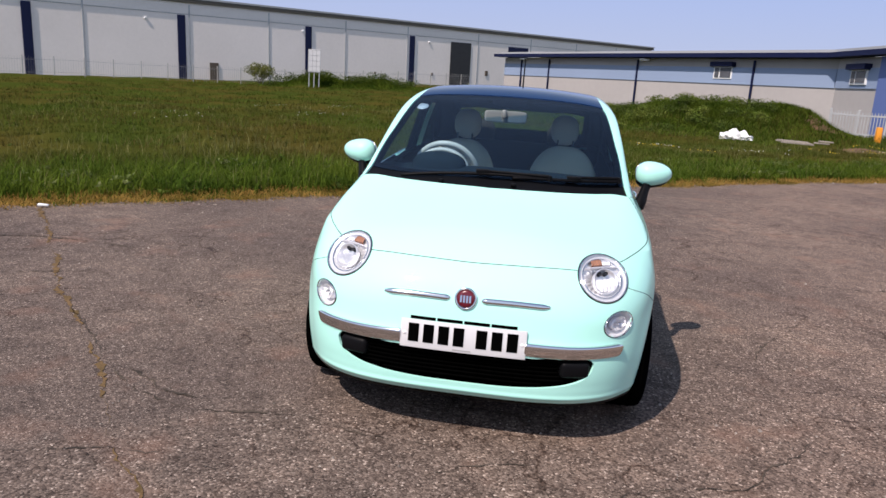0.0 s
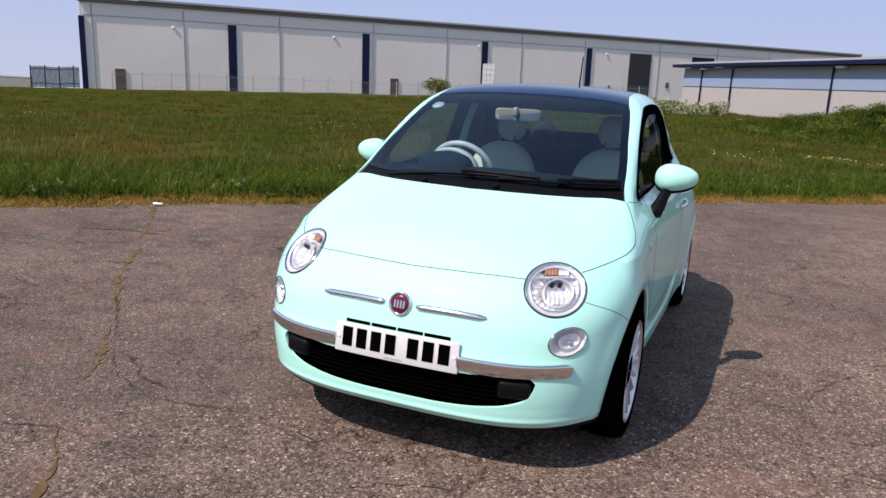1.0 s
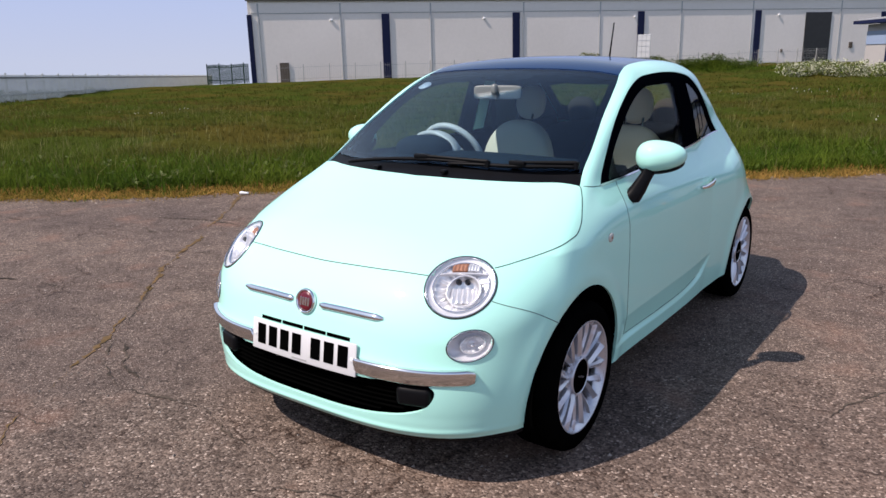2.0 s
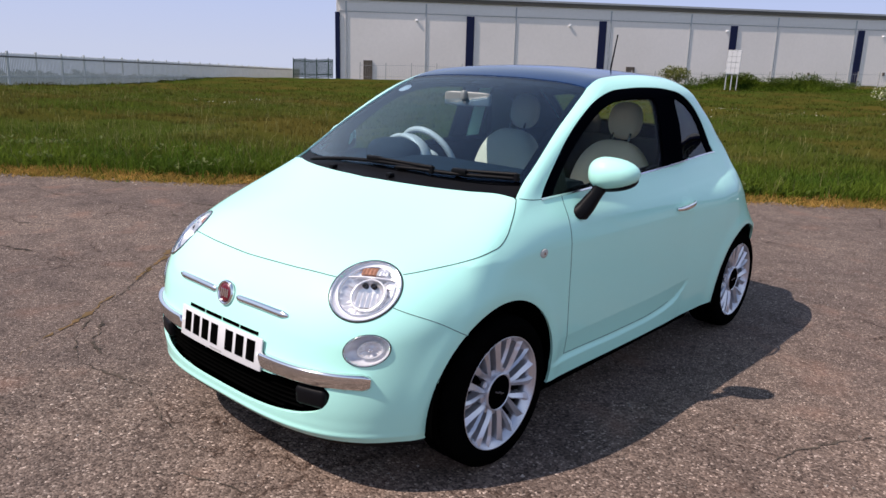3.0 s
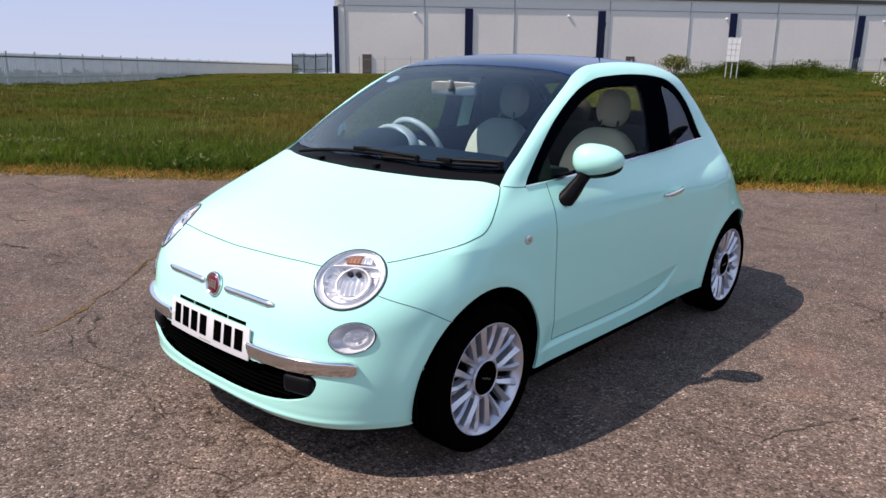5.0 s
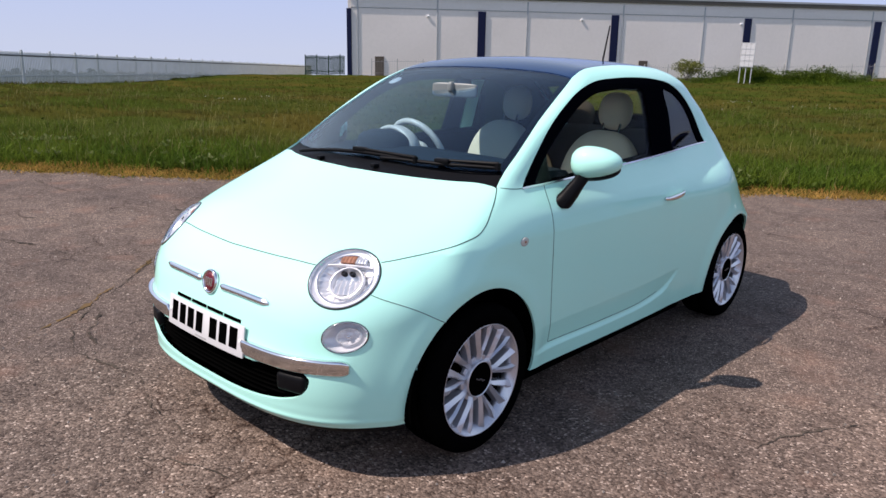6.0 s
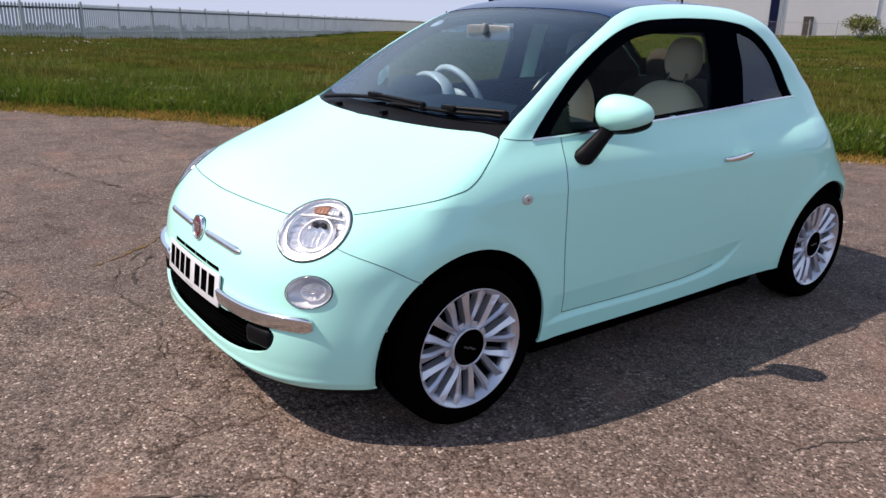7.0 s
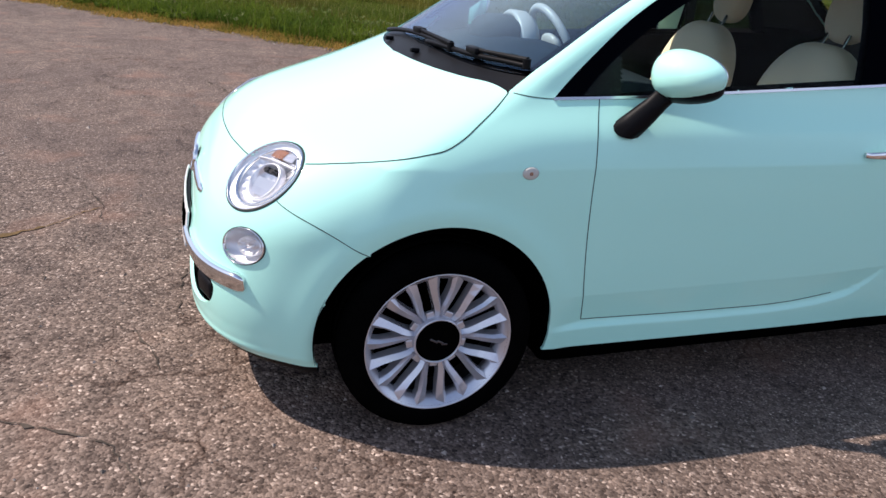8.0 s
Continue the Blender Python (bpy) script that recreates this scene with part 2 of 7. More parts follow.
def bm_mesh(name, bm, mat, smooth=False, angle=35):
    me = bpy.data.meshes.new(name)
    bmesh.ops.recalc_face_normals(bm, faces=bm.faces)
    if smooth:
        for f in bm.faces:
            f.smooth = True
        for e in bm.edges:
            if len(e.link_faces) == 2 and e.calc_face_angle(0) > radians(angle):
                e.smooth = False
    bm.to_mesh(me)
    bm.free()
    me.materials.append(mat)
    return me


PLACED = {}          # where each thing and part stands in the world


def part(name, data, parent, label="", m=None):
    """One mesh object under a thing or under a part; its places are given in the world."""
    ob = new(name, data)
    ob.parent = parent
    ob.matrix_parent_inverse = PLACED[parent.name].inverted()
    if m is not None:
        ob.matrix_basis = m
    PLACED[ob.name] = ob.matrix_basis.copy()
    if label:
        ob["label"] = label
    return ob


def thing(name, place, label, category, group="", kind=""):
    ob = new(name)
    ob.empty_display_size = 0.1
    ob.matrix_basis = Matrix.Translation(place)
    PLACED[ob.name] = ob.matrix_basis.copy()
    return tagged(ob, label, category, group, kind)


def solid(name, data, label, category, group="", kind="", m=None):
    ob = new(name, data)
    if m is not None:
        ob.matrix_basis = m
    return tagged(ob, label, category, group, kind)


def box(size, m=None, bevel=0.0, seg=2, bm=None):
    """A box of that size about its pose, with rounded edges."""
    bm = bm or bmesh.new()
    made = bmesh.ops.create_cube(bm, size=1.0, matrix=(m or Matrix.Identity(4)) @ Matrix.Diagonal((*size, 1)))
    if bevel:
        edges = list({e for v in made["verts"] for e in v.link_edges})
        bmesh.ops.bevel(bm, geom=edges, offset=bevel, segments=seg, profile=0.5, affect="EDGES", clamp_overlap=True)
    return bm


def rod(bm, a, b, r0, r1=None, seg=10):
    a, b = Vector(a), Vector(b)
    d = b - a
    m = Matrix.Translation((a + b) / 2) @ d.to_track_quat("Z", "Y").to_matrix().to_4x4()
    bmesh.ops.create_cone(bm, cap_ends=True, segments=seg, radius1=r0, radius2=r0 if r1 is None else r1, depth=d.length, matrix=m)
    return bm


def lathe(profile, seg=64, axis="X", closed=False):
    """Turns pairs (along the axis, radius) about the axis: places and quads."""
    p = np.array(profile, float)
    a = np.linspace(0, 2 * np.pi, seg, endpoint=False)
    k = len(p)
    al = np.repeat(p[:, 0][:, None], seg, 1)
    u, v = p[:, 1][:, None] * np.cos(a), p[:, 1][:, None] * np.sin(a)
    order = {"X": (al, u, v), "Y": (u, al, v), "Z": (u, v, al)}[axis]
    verts = np.stack(order, -1).reshape(-1, 3)
    rows = range(k if closed else k - 1)
    faces = [(i * seg + j, i * seg + (j + 1) % seg, (i + 1) % k * seg + (j + 1) % seg, (i + 1) % k * seg + j) for i in rows for j in range(seg)]
    return verts, faces


def fix_normals(me):
    bm = bmesh.new()
    bm.from_mesh(me)
    bmesh.ops.recalc_face_normals(bm, faces=bm.faces)
    bm.to_mesh(me)
    bm.free()
    return me


def dense(pts, step=0.006):
    """A smooth line through the points, with places about a step apart."""
    p = np.array(pts, float)
    l = np.concatenate([[0], np.cumsum(np.linalg.norm(np.diff(p, axis=0), axis=1))])
    n = max(int(l[-1] / step), 8)
    s = np.linspace(0, l[-1], n)
    return np.stack([curve(s, *zip(l, p[:, i])) for i in range(p.shape[1])], -1)


def gradient(p, e=1e-3):
    g = np.stack([body(p[..., 0] + e * (i == 0), p[..., 1] + e * (i == 1), p[..., 2] + e * (i == 2)) - body(p[..., 0] - e * (i == 0), p[..., 1] - e * (i == 1), p[..., 2] - e * (i == 2)) for i in range(3)], -1)
    return g / np.maximum(np.linalg.norm(g, axis=-1, keepdims=True), 1e-9)


def from_side(pts):
    """Places on the skin's left side for pairs (y, z)."""
    p = np.array(pts, float)
    o = np.stack([np.full(len(p), 1.1), p[:, 0], p[:, 1]], -1)
    return meet(o, (-1.0, 0, 0), 0.0, 1.09, 220)


def from_top(pts):
    """Places on the skin from above for pairs (x, y)."""
    p = np.array(pts, float)
    o = np.stack([p[:, 0], p[:, 1], np.full(len(p), 1.7)], -1)
    return meet(o, (0, 0, -1.0), 0.0, 1.4, 300)


def from_front(pts):
    """Places on the skin from the front for pairs (x, z)."""
    p = np.array(pts, float)
    o = np.stack([p[:, 0], np.full(len(p), -0.9), p[:, 1]], -1)
    return meet(o, (0, 1.0, 0), 0.0, 1.1, 240)


CORE = 0.55          # height of the line from which the sections fan out
TURNING = 0.15       # place of the axis about which the nose fans out


def to_section(p):
    """(y, angle) of places, in the sheet of the sides and the top."""
    return np.stack([p[..., 1], np.arctan2(p[..., 0], p[..., 2] - CORE)], -1)


def of_section(q):
    o = np.stack([np.zeros(len(q)), q[:, 0], np.full(len(q), CORE)], -1)
    d = np.stack([np.sin(q[:, 1]), np.zeros(len(q)), np.cos(q[:, 1])], -1)
    return meet(o + d * 1.15, -d, 0.0, 1.14, 200)


def to_nose(p):
    """(angle, z) of places, in the sheet of the nose."""
    return np.stack([np.arctan2(p[..., 0], TURNING - p[..., 1]), p[..., 2]], -1)


def of_nose(q):
    o = np.stack([np.zeros(len(q)), np.full(len(q), TURNING), q[:, 1]], -1)
    d = np.stack([np.sin(q[:, 0]), -np.cos(q[:, 0]), np.zeros(len(q))], -1)
    return meet(o + d * 1.1, -d, 0.0, 1.09, 200)


def within(q, poly):
    """Which places lie inside the closed line poly."""
    x, y = q[:, 0], q[:, 1]
    hit = np.zeros(len(q), bool)
    a, b = poly, np.roll(poly, -1, 0)
    for (x0, y0), (x1, y1) in zip(a, b):
        if y0 != y1:
            hit ^= ((y0 > y) != (y1 > y)) & (x < (x1 - x0) * (y - y0) / (y1 - y0) + x0)
    return hit


class Sheet:
    """A fine net over a part of the skin, whose knots are drawn onto the seams."""

    def __init__(self, us, vs, place, seams):
        nu, nv = len(us), len(vs)
        q = np.stack(np.meshgrid(us, vs, indexing="ij"), -1).reshape(-1, 2)
        cell = np.array([us[1] - us[0], vs[1] - vs[0]])
        best = np.full(len(q), 0.6)
        target = q.copy()
        for s in seams:
            sn, qn = s / cell, q / cell
            a, b = sn[:-1], sn[1:]
            lo, hi = sn.min(0) - 1, sn.max(0) + 1
            near = np.where(((qn > lo) & (qn < hi)).all(1))[0]
            for k in range(0, len(near), 4000):
                i = near[k:k + 4000]
                ab = b - a
                t = np.clip(((qn[i][:, None] - a) * ab).sum(-1) / np.maximum((ab * ab).sum(-1), 1e-12), 0, 1)
                foot = a + ab * t[..., None]
                dist = np.linalg.norm(qn[i][:, None] - foot, axis=-1)
                j = dist.argmin(1)
                dm = dist[np.arange(len(i)), j]
                ok = dm < best[i]
                best[i[ok]] = dm[ok]
                target[i[ok]] = foot[np.arange(len(i)), j][ok] * cell
        self.q = target
        on = best < 0.6
        idx = np.arange(nu * nv).reshape(nu, nv)
        a, b, c, d = (v.ravel() for v in (idx[:-1, :-1], idx[1:, :-1], idx[1:, 1:], idx[:-1, 1:]))
        other = (on[b].astype(int) + on[d]) > (on[a].astype(int) + on[c])
        t1 = np.where(other[:, None], np.stack([a, b, d], -1), np.stack([a, b, c], -1))
        t2 = np.where(other[:, None], np.stack([b, c, d], -1), np.stack([a, c, d], -1))
        self.tris = np.concatenate([t1, t2])
        self.p = place(self.q)
        self.n = gradient(np.nan_to_num(self.p))
        self.mid = self.q[self.tris].mean(1)
        self.centre = self.p[self.tris].mean(1)
        self.good = ~np.isnan(self.centre).any(1)
        # outward winding
        e1, e2 = self.p[self.tris[:, 1]] - self.p[self.tris[:, 0]], self.p[self.tris[:, 2]] - self.p[self.tris[:, 0]]
        flip = (np.cross(e1, e2) * self.n[self.tris[:, 0]]).sum(-1) < 0
        self.tris[flip] = self.tris[flip][:, ::-1]

    def panel(self, mask, mirror=False, both=False, depth=0.012, lift=0.0):
        """A shell of that thickness from the chosen triangles: places, faces and normals."""
        tris = self.tris[mask & self.good]
        used, inv = np.unique(tris, return_inverse=True)
        tris = inv.reshape(-1, 3)
        p, n = self.p[used] + self.n[used] * lift, self.n[used]
        e = np.concatenate([tris[:, [0, 1]], tris[:, [1, 2]], tris[:, [2, 0]]])
        key = np.sort(e, 1)
        _, first, count = np.unique(key[:, 0] * len(used) + key[:, 1], return_index=True, return_counts=True)
        rim = e[first[count == 1]]
        if both:
            rim = rim[~(np.abs(p[rim, 0]) < 1e-4).all(1)]
        k = len(used)
        # outer skin, inner skin, and a rim with corners of its own
        rv = np.concatenate([p[rim[:, 0]], p[rim[:, 1]], p[rim[:, 1]] - n[rim[:, 1]] * depth, p[rim[:, 0]] - n[rim[:, 0]] * depth])
        mm = len(rim)
        r0 = 2 * k + np.arange(mm)
        rt = np.concatenate([np.stack([r0 + mm, r0, r0 + 3 * mm], -1), np.stack([r0 + mm, r0 + 3 * mm, r0 + 2 * mm], -1)])
        rn = np.cross(p[rim[:, 1]] - p[rim[:, 0]], n[rim[:, 0]])
        rn /= np.maximum(np.linalg.norm(rn, axis=1, keepdims=True), 1e-9)
        verts = np.concatenate([p, p - n * depth, rv])
        norm = np.concatenate([n, -n, rn, rn, rn, rn])
        faces = np.concatenate([tris, tris[:, ::-1] + k, rt])
        if mirror or both:
            flip = np.array([-1.0, 1, 1])
            mv, mn, mf = verts * flip, norm * flip, faces[:, ::-1]
            if mirror:
                return mv, mf, mn
            same = np.abs(verts[:, 0]) < 1e-4
            index = np.where(same, np.arange(len(verts)), np.arange(len(verts)) + len(verts))
            return np.concatenate([verts, mv]), np.concatenate([faces, index[mf]]), np.concatenate([norm, mn])
        return verts, faces, norm


def shell(name, sheet, mask, mat, parent, label="", mirror=False, both=False, depth=0.012, lift=0.0):
    v, f, n = sheet.panel(mask, mirror, both, depth, lift)
    return part(name, mesh_of(name, v, f, mat, n), parent, label)


def strip(name, line, mat, parent, label="", mirror=False, width=0.0034, lift=0.0006, profile=None, taper=None):
    """A narrow bar along places on the skin. profile: pairs (across, out) in metres."""
    line = np.asarray(line)
    n = gradient(line)
    t = np.gradient(line, axis=0)
    t /= np.maximum(np.linalg.norm(t, axis=1, keepdims=True), 1e-9)
    s = np.cross(n, t)
    profile = profile or ((-width / 2, lift - 0.004), (-width / 2, lift), (width / 2, lift), (width / 2, lift - 0.004))
    k, m = len(profile), len(line)
    f = np.ones(m) if taper is None else taper
    v = np.stack([line + s * (a * f)[:, None] + n * (b * (f if taper is not None else 1) * np.ones(m))[:, None] for a, b in profile], 1).reshape(-1, 3)
    faces = [(i * k + j, i * k + (j + 1) % k, (i + 1) * k + (j + 1) % k, (i + 1) * k + j) for i in range(m - 1) for j in range(k)]
    faces += [tuple(range(k)), tuple(reversed(range((m - 1) * k, m * k)))]
    if mirror:
        v = v * np.array([-1.0, 1, 1])
    me = fix_normals(mesh_of(name, v, faces, mat, smooth=len(profile) > 4))
    return part(name, me, parent, label)


# ---- the car ----
CAR = thing("car", (0, 1.15, 0), "mint green three-door city car parked on worn tarmac", "car")

# seams, as places on the skin
FRONT_SEAM = of_nose(dense([to_nose(np.array(p)) for p in ((0, -0.549, 0.756), (0.226, -0.532, 0.759), (0.405, -0.508, 0.757), (0.47, -0.485, 0.752), (0.557, -0.466, 0.726), (0.655, -0.43, 0.687), (0.75, -0.335, 0.641), (0.789, -0.205, 0.571))]))
BONNET_SIDE = from_side(dense([(-0.44, 0.764), (-0.36, 0.777), (-0.25, 0.798), (-0.165, 0.814), (-0.06, 0.836), (-0.01, 0.848), (0.04, 0.874), (0.09, 0.910), (0.14, 0.947), (0.188, 0.987)]))
BONNET_REAR = from_top(dense([(0, 0.028), (0.2, 0.045), (0.364, 0.078), (0.5, 0.122), (0.6, 0.165), (BONNET_SIDE[-1][0], BONNET_SIDE[-1][1])]))
SCREEN_FOOT = from_top(dense([(0, 0.115), (0.2, 0.128), (0.364, 0.150), (0.5, 0.187), (0.6, 0.228), (0.653, 0.256)]))
SCREEN_SIDE = from_top(dense([(BONNET_SIDE[-1][0] - 0.004, BONNET_SIDE[-1][1] + 0.004), (0.664, 0.218), (0.653, 0.256), (0.638, 0.36), (0.622, 0.45), (0.605, 0.53), (0.575, 0.70), (0.550, 0.82), (0.534, 0.872)]))
SCREEN_TOP = from_top(dense([(0, 0.912), (0.3, 0.905), (0.45, 0.892), (0.534, 0.872)]))
ROOF_SIDE = from_top(dense([(0.534, 0.872), (0.514, 0.98), (0.505, 1.09), (0.496, 1.3), (0.490, 1.5), (0.478, 1.8), (0.462, 2.08)]))
ROOF_REAR = from_top(dense([(0, 2.14), (0.25, 2.13), (0.462, 2.08)]))
WINDOW = dense([(0.312, 0.977), (0.43, 1.090), (0.555, 1.197), (0.69, 1.283), (0.80, 1.337), (0.968, 1.383), (1.15, 1.399), (1.35, 1.404), (1.58, 1.395), (1.75, 1.370), (1.88, 1.313), (1.985, 1.225), (2.055, 1.13), (2.090, 1.054)])
BELT = dense([(2.090, 1.054), (1.6, 1.037), (0.975, 1.008), (0.48, 0.982), (0.312, 0.977)])
PANE = dense([(0.405, 0.988), (0.50, 1.082), (0.632, 1.185), (0.76, 1.263), (0.875, 1.312), (1.0, 1.342), (1.13, 1.354), (1.27, 1.354), (1.385, 1.344), (1.392, 1.25), (1.385, 1.12), (1.372, 1.034), (1.0, 1.018), (0.7, 1.001), (0.48, 0.990), (0.405, 0.988)])
QUARTER = dense([(1.625, 1.047), (1.640, 1.2), (1.635, 1.345), (1.72, 1.335), (1.83, 1.290), (1.93, 1.208), (1.99, 1.12), (2.022, 1.058), (1.82, 1.052), (1.625, 1.047)])
DOOR_FRONT = dense([(0.452, 0.980), (0.432, 0.90), (0.424, 0.78), (0.428, 0.6), (0.442, 0.45), (0.462, 0.316)])
DOOR_FOOT = dense([(0.462, 0.316), (0.9, 0.317), (1.25, 0.327), (1.40, 0.346)])
DOOR_REAR = dense([(1.40, 0.346), (1.54, 0.385), (1.62, 0.52), (1.655, 0.75), (1.650, 0.92), (1.62, 1.037)])
DOOR_TOP = dense([(1.62, 1.037), (0.975, 1.008), (0.452, 0.980)])
WING_TOP = dense([(0.2, 0.988), (0.25, 0.981), (0.312, 0.977), (0.40, 0.979), (0.452, 0.980)])
SILL = dense([(0.325, 0.222), (0.9, 0.228), (1.5, 0.233), (1.955, 0.238)])


def arch_line(y, z, r, a0, a1):
    a = np.linspace(radians(a0), radians(a1), 160)
    return np.stack([y + r * np.cos(a), z + r * np.sin(a)], -1)


ARCH_F, ARCH_R = arch_line(0.0, 0.297, 0.352, -12, 196), arch_line(2.285, 0.292, 0.350, -12, 196)
side_seams = [WINDOW, BELT, PANE, QUARTER, DOOR_FRONT, DOOR_FOOT, DOOR_REAR, WING_TOP, SILL, ARCH_F, ARCH_R]
sec = lambda line: to_section(from_side(line))
seams = [sec(s) for s in side_seams] + [to_section(s) for s in (FRONT_SEAM, BONNET_SIDE, BONNET_REAR, SCREEN_FOOT, SCREEN_SIDE, SCREEN_TOP, ROOF_SIDE, ROOF_REAR)]
low_a, low_b = to_section(np.array([[0.80, 1.0, 0.445], [0.80, 1.0, 0.262]]))[:, 1]
SECTION_ANGLES = np.concatenate([np.linspace(0, low_a, 125)[:-1], np.linspace(low_a, low_b, 46), np.linspace(low_b, radians(122), 34)[1:]])
SIDE = Sheet(np.linspace(-0.56, 2.66, 330), SECTION_ANGLES, of_section, seams)

# which part each triangle of the sheet belongs to
q = SIDE.mid
closed = lambda *lines: np.concatenate(lines)
polar = lambda line: to_section(np.asarray(line))
far = np.array
ahead = closed(polar(FRONT_SEAM), far([[-0.205, 2.4], [-0.9, 2.4], [-0.9, 0.0]]))
bonnet_poly = closed(polar(FRONT_SEAM)[:int(len(FRONT_SEAM) * 0.55)], polar(BONNET_SIDE)[8:], polar(BONNET_REAR)[::-1], far([[-0.549, -0.01]]))
cowl_poly = closed(polar(BONNET_REAR), polar(SCREEN_SIDE)[SCREEN_SIDE[:, 1] <= 0.257], polar(SCREEN_FOOT)[::-1], far([[0.115, -0.01], [0.028, -0.01]]))
screen_poly = closed(polar(SCREEN_FOOT), polar(SCREEN_SIDE)[SCREEN_SIDE[:, 1] > 0.256], polar(SCREEN_TOP)[::-1], far([[0.912, -0.01], [0.115, -0.01]]))
roof_poly = closed(polar(SCREEN_TOP), polar(ROOF_SIDE), polar(ROOF_REAR)[::-1], far([[2.14, -0.01], [0.912, -0.01]]))
window_poly = closed(sec(WINDOW), sec(BELT))
door_poly = closed(sec(DOOR_FRONT), sec(DOOR_FOOT), sec(DOOR_REAR), sec(DOOR_TOP))
wing_poly = closed(polar(FRONT_SEAM)[int(len(FRONT_SEAM) * 0.55):], far([[-0.3, 1.7], [0.0, 2.4], [0.40, 2.4]]), sec(DOOR_FRONT)[::-1], sec(WING_TOP)[::-1], polar(BONNET_SIDE)[::-1])
low = closed(sec(SILL), far([[2.7, 2.2], [2.7, 2.6], [-0.6, 2.6], [0.1, 2.2]]))
arch_out = (np.hypot(SIDE.centre[:, 1], SIDE.centre[:, 2] - 0.297) < 0.350) | (np.hypot(SIDE.centre[:, 1] - 2.285, SIDE.centre[:, 2] - 0.292) < 0.348)
arch_out &= SIDE.centre[:, 0] > 0.45
LAMP = from_front([(0.5543, 0.7332)])[0]
LAMP_N = np.array([0.349, -0.760, 0.549]) / np.linalg.norm([0.349, -0.760, 0.549])
LAMP_A, LAMP_B, LAMP_TURN = 0.1245, 0.1092, 0.705
FOG = from_front([(0.6337, 0.5531)])[0]
FOG_N = np.array([0.639, -0.751, 0.167]) / np.linalg.norm([0.639, -0.751, 0.167])
FOG_A, FOG_B, FOG_TURN = 0.0788, 0.0515, 0.21


def oval_axes(n, turn):
    """The long and the short way of an oval about the axis n."""
    u = np.cross((0, 0, 1.0), n)
    u /= np.linalg.norm(u)
    v = np.cross(n, u)
    return u * math.cos(turn) + v * math.sin(turn), v * math.cos(turn) - u * math.sin(turn)


def in_oval(p, c, n, a, b, turn):
    """How far places lie from the axis of an oval, in its own radii."""
    u, v = oval_axes(n, turn)
    d = p - c
    return np.hypot(d @ u / a, d @ v / b)


clear_of_lamp = lambda run: run[in_oval(run, LAMP, LAMP_N, LAMP_A, LAMP_B, LAMP_TURN) > 1.04]
lamp_out = (in_oval(SIDE.centre, LAMP, LAMP_N, LAMP_A, LAMP_B, LAMP_TURN) < 0.99) & (SIDE.centre[:, 1] < -0.2)
gone = within(q, ahead) | arch_out | lamp_out | within(q, low) | (SIDE.centre[:, 2] < 0.2)
is_window = within(q, window_poly)
is_pane, is_quarter = within(q, sec(PANE)), within(q, sec(QUARTER))
is_bonnet, is_cowl, is_screen, is_roof = (within(q, p) & ~gone for p in (bonnet_poly, cowl_poly, screen_poly, roof_poly))
corner = (q[:, 0] > 0.12) & (q[:, 0] < 0.32) & (SIDE.centre[:, 0] < np.interp(SIDE.centre[:, 1], SCREEN_SIDE[:, 1], SCREEN_SIDE[:, 0]) + 0.003) & (SIDE.centre[:, 2] > 0.9)
is_cowl |= corner & ~(gone | is_bonnet | is_screen)
is_door = within(q, door_poly) & ~is_window & ~gone
is_wing = within(q, wing_poly) & ~is_bonnet & ~is_door & ~is_window & ~gone & ~is_cowl
is_hatch = (SIDE.centre[:, 1] > 2.14) & (np.abs(SIDE.centre[:, 0]) < 0.47) & (SIDE.centre[:, 2] > 1.16) & (SIDE.centre[:, 1] < 2.56) & ~gone
is_frame = ~(gone | is_window | is_bonnet | is_cowl | is_screen | is_roof | is_door | is_wing | is_hatch)

bonnet = shell("bonnet", SIDE, is_bonnet, PAINT, CAR, both=True, depth=0.02)
shell("cowl", SIDE, is_cowl, BLACK, CAR, "black plastic panel at the foot of the windscreen", both=True, lift=-0.008)
screen = shell("windscreen", SIDE, is_screen, SCREEN, CAR, "tinted windscreen glass", both=True, depth=0.005, lift=-0.002)
screen.visible_shadow = False
shell("roof", SIDE, is_roof, ROOF, CAR, "dark blue-black glass roof panel", both=True, depth=0.01)
hatch_glass = shell("rear_window", SIDE, is_hatch, GLASS, CAR, both=True, depth=0.005)
hatch_glass.visible_shadow = False
hatch_edge = is_frame & (SIDE.centre[:, 1] > 2.05) & (np.abs(SIDE.centre[:, 0]) < 0.52) & (SIDE.centre[:, 2] > 1.06)
is_frame &= ~hatch_edge
shell("glass_border", SIDE, hatch_edge, GLOSSBLACK, hatch_glass, "black border round the rear window", both=True, depth=0.016, lift=0.002)
# dark border round the screen
edge_q = SIDE.centre
d_side = np.interp(edge_q[:, 1], SCREEN_SIDE[:, 1], SCREEN_SIDE[:, 0]) - edge_q[:, 0]
d_top = np.interp(edge_q[:, 0], SCREEN_TOP[:, 0], SCREEN_TOP[:, 1]) - edge_q[:, 1]
d_foot = edge_q[:, 1] - np.interp(edge_q[:, 0], SCREEN_FOOT[:, 0], SCREEN_FOOT[:, 1])
eye_patch = (np.abs(edge_q[:, 0]) < 0.10) & (d_top < 0.13 - 0.4 * np.abs(edge_q[:, 0]))
border = is_screen & eye_patch
shell("screen_border", SIDE, border, GLOSSBLACK, screen, "black printed patch behind the inner mirror", both=True, depth=0.002, lift=-0.0085)
whole = lambda line: np.concatenate([line[:0:-1] * np.array([-1.0, 1]), line])
top_line = from_top(whole(SCREEN_TOP[:, :2] + np.array([-0.0, -0.026])))
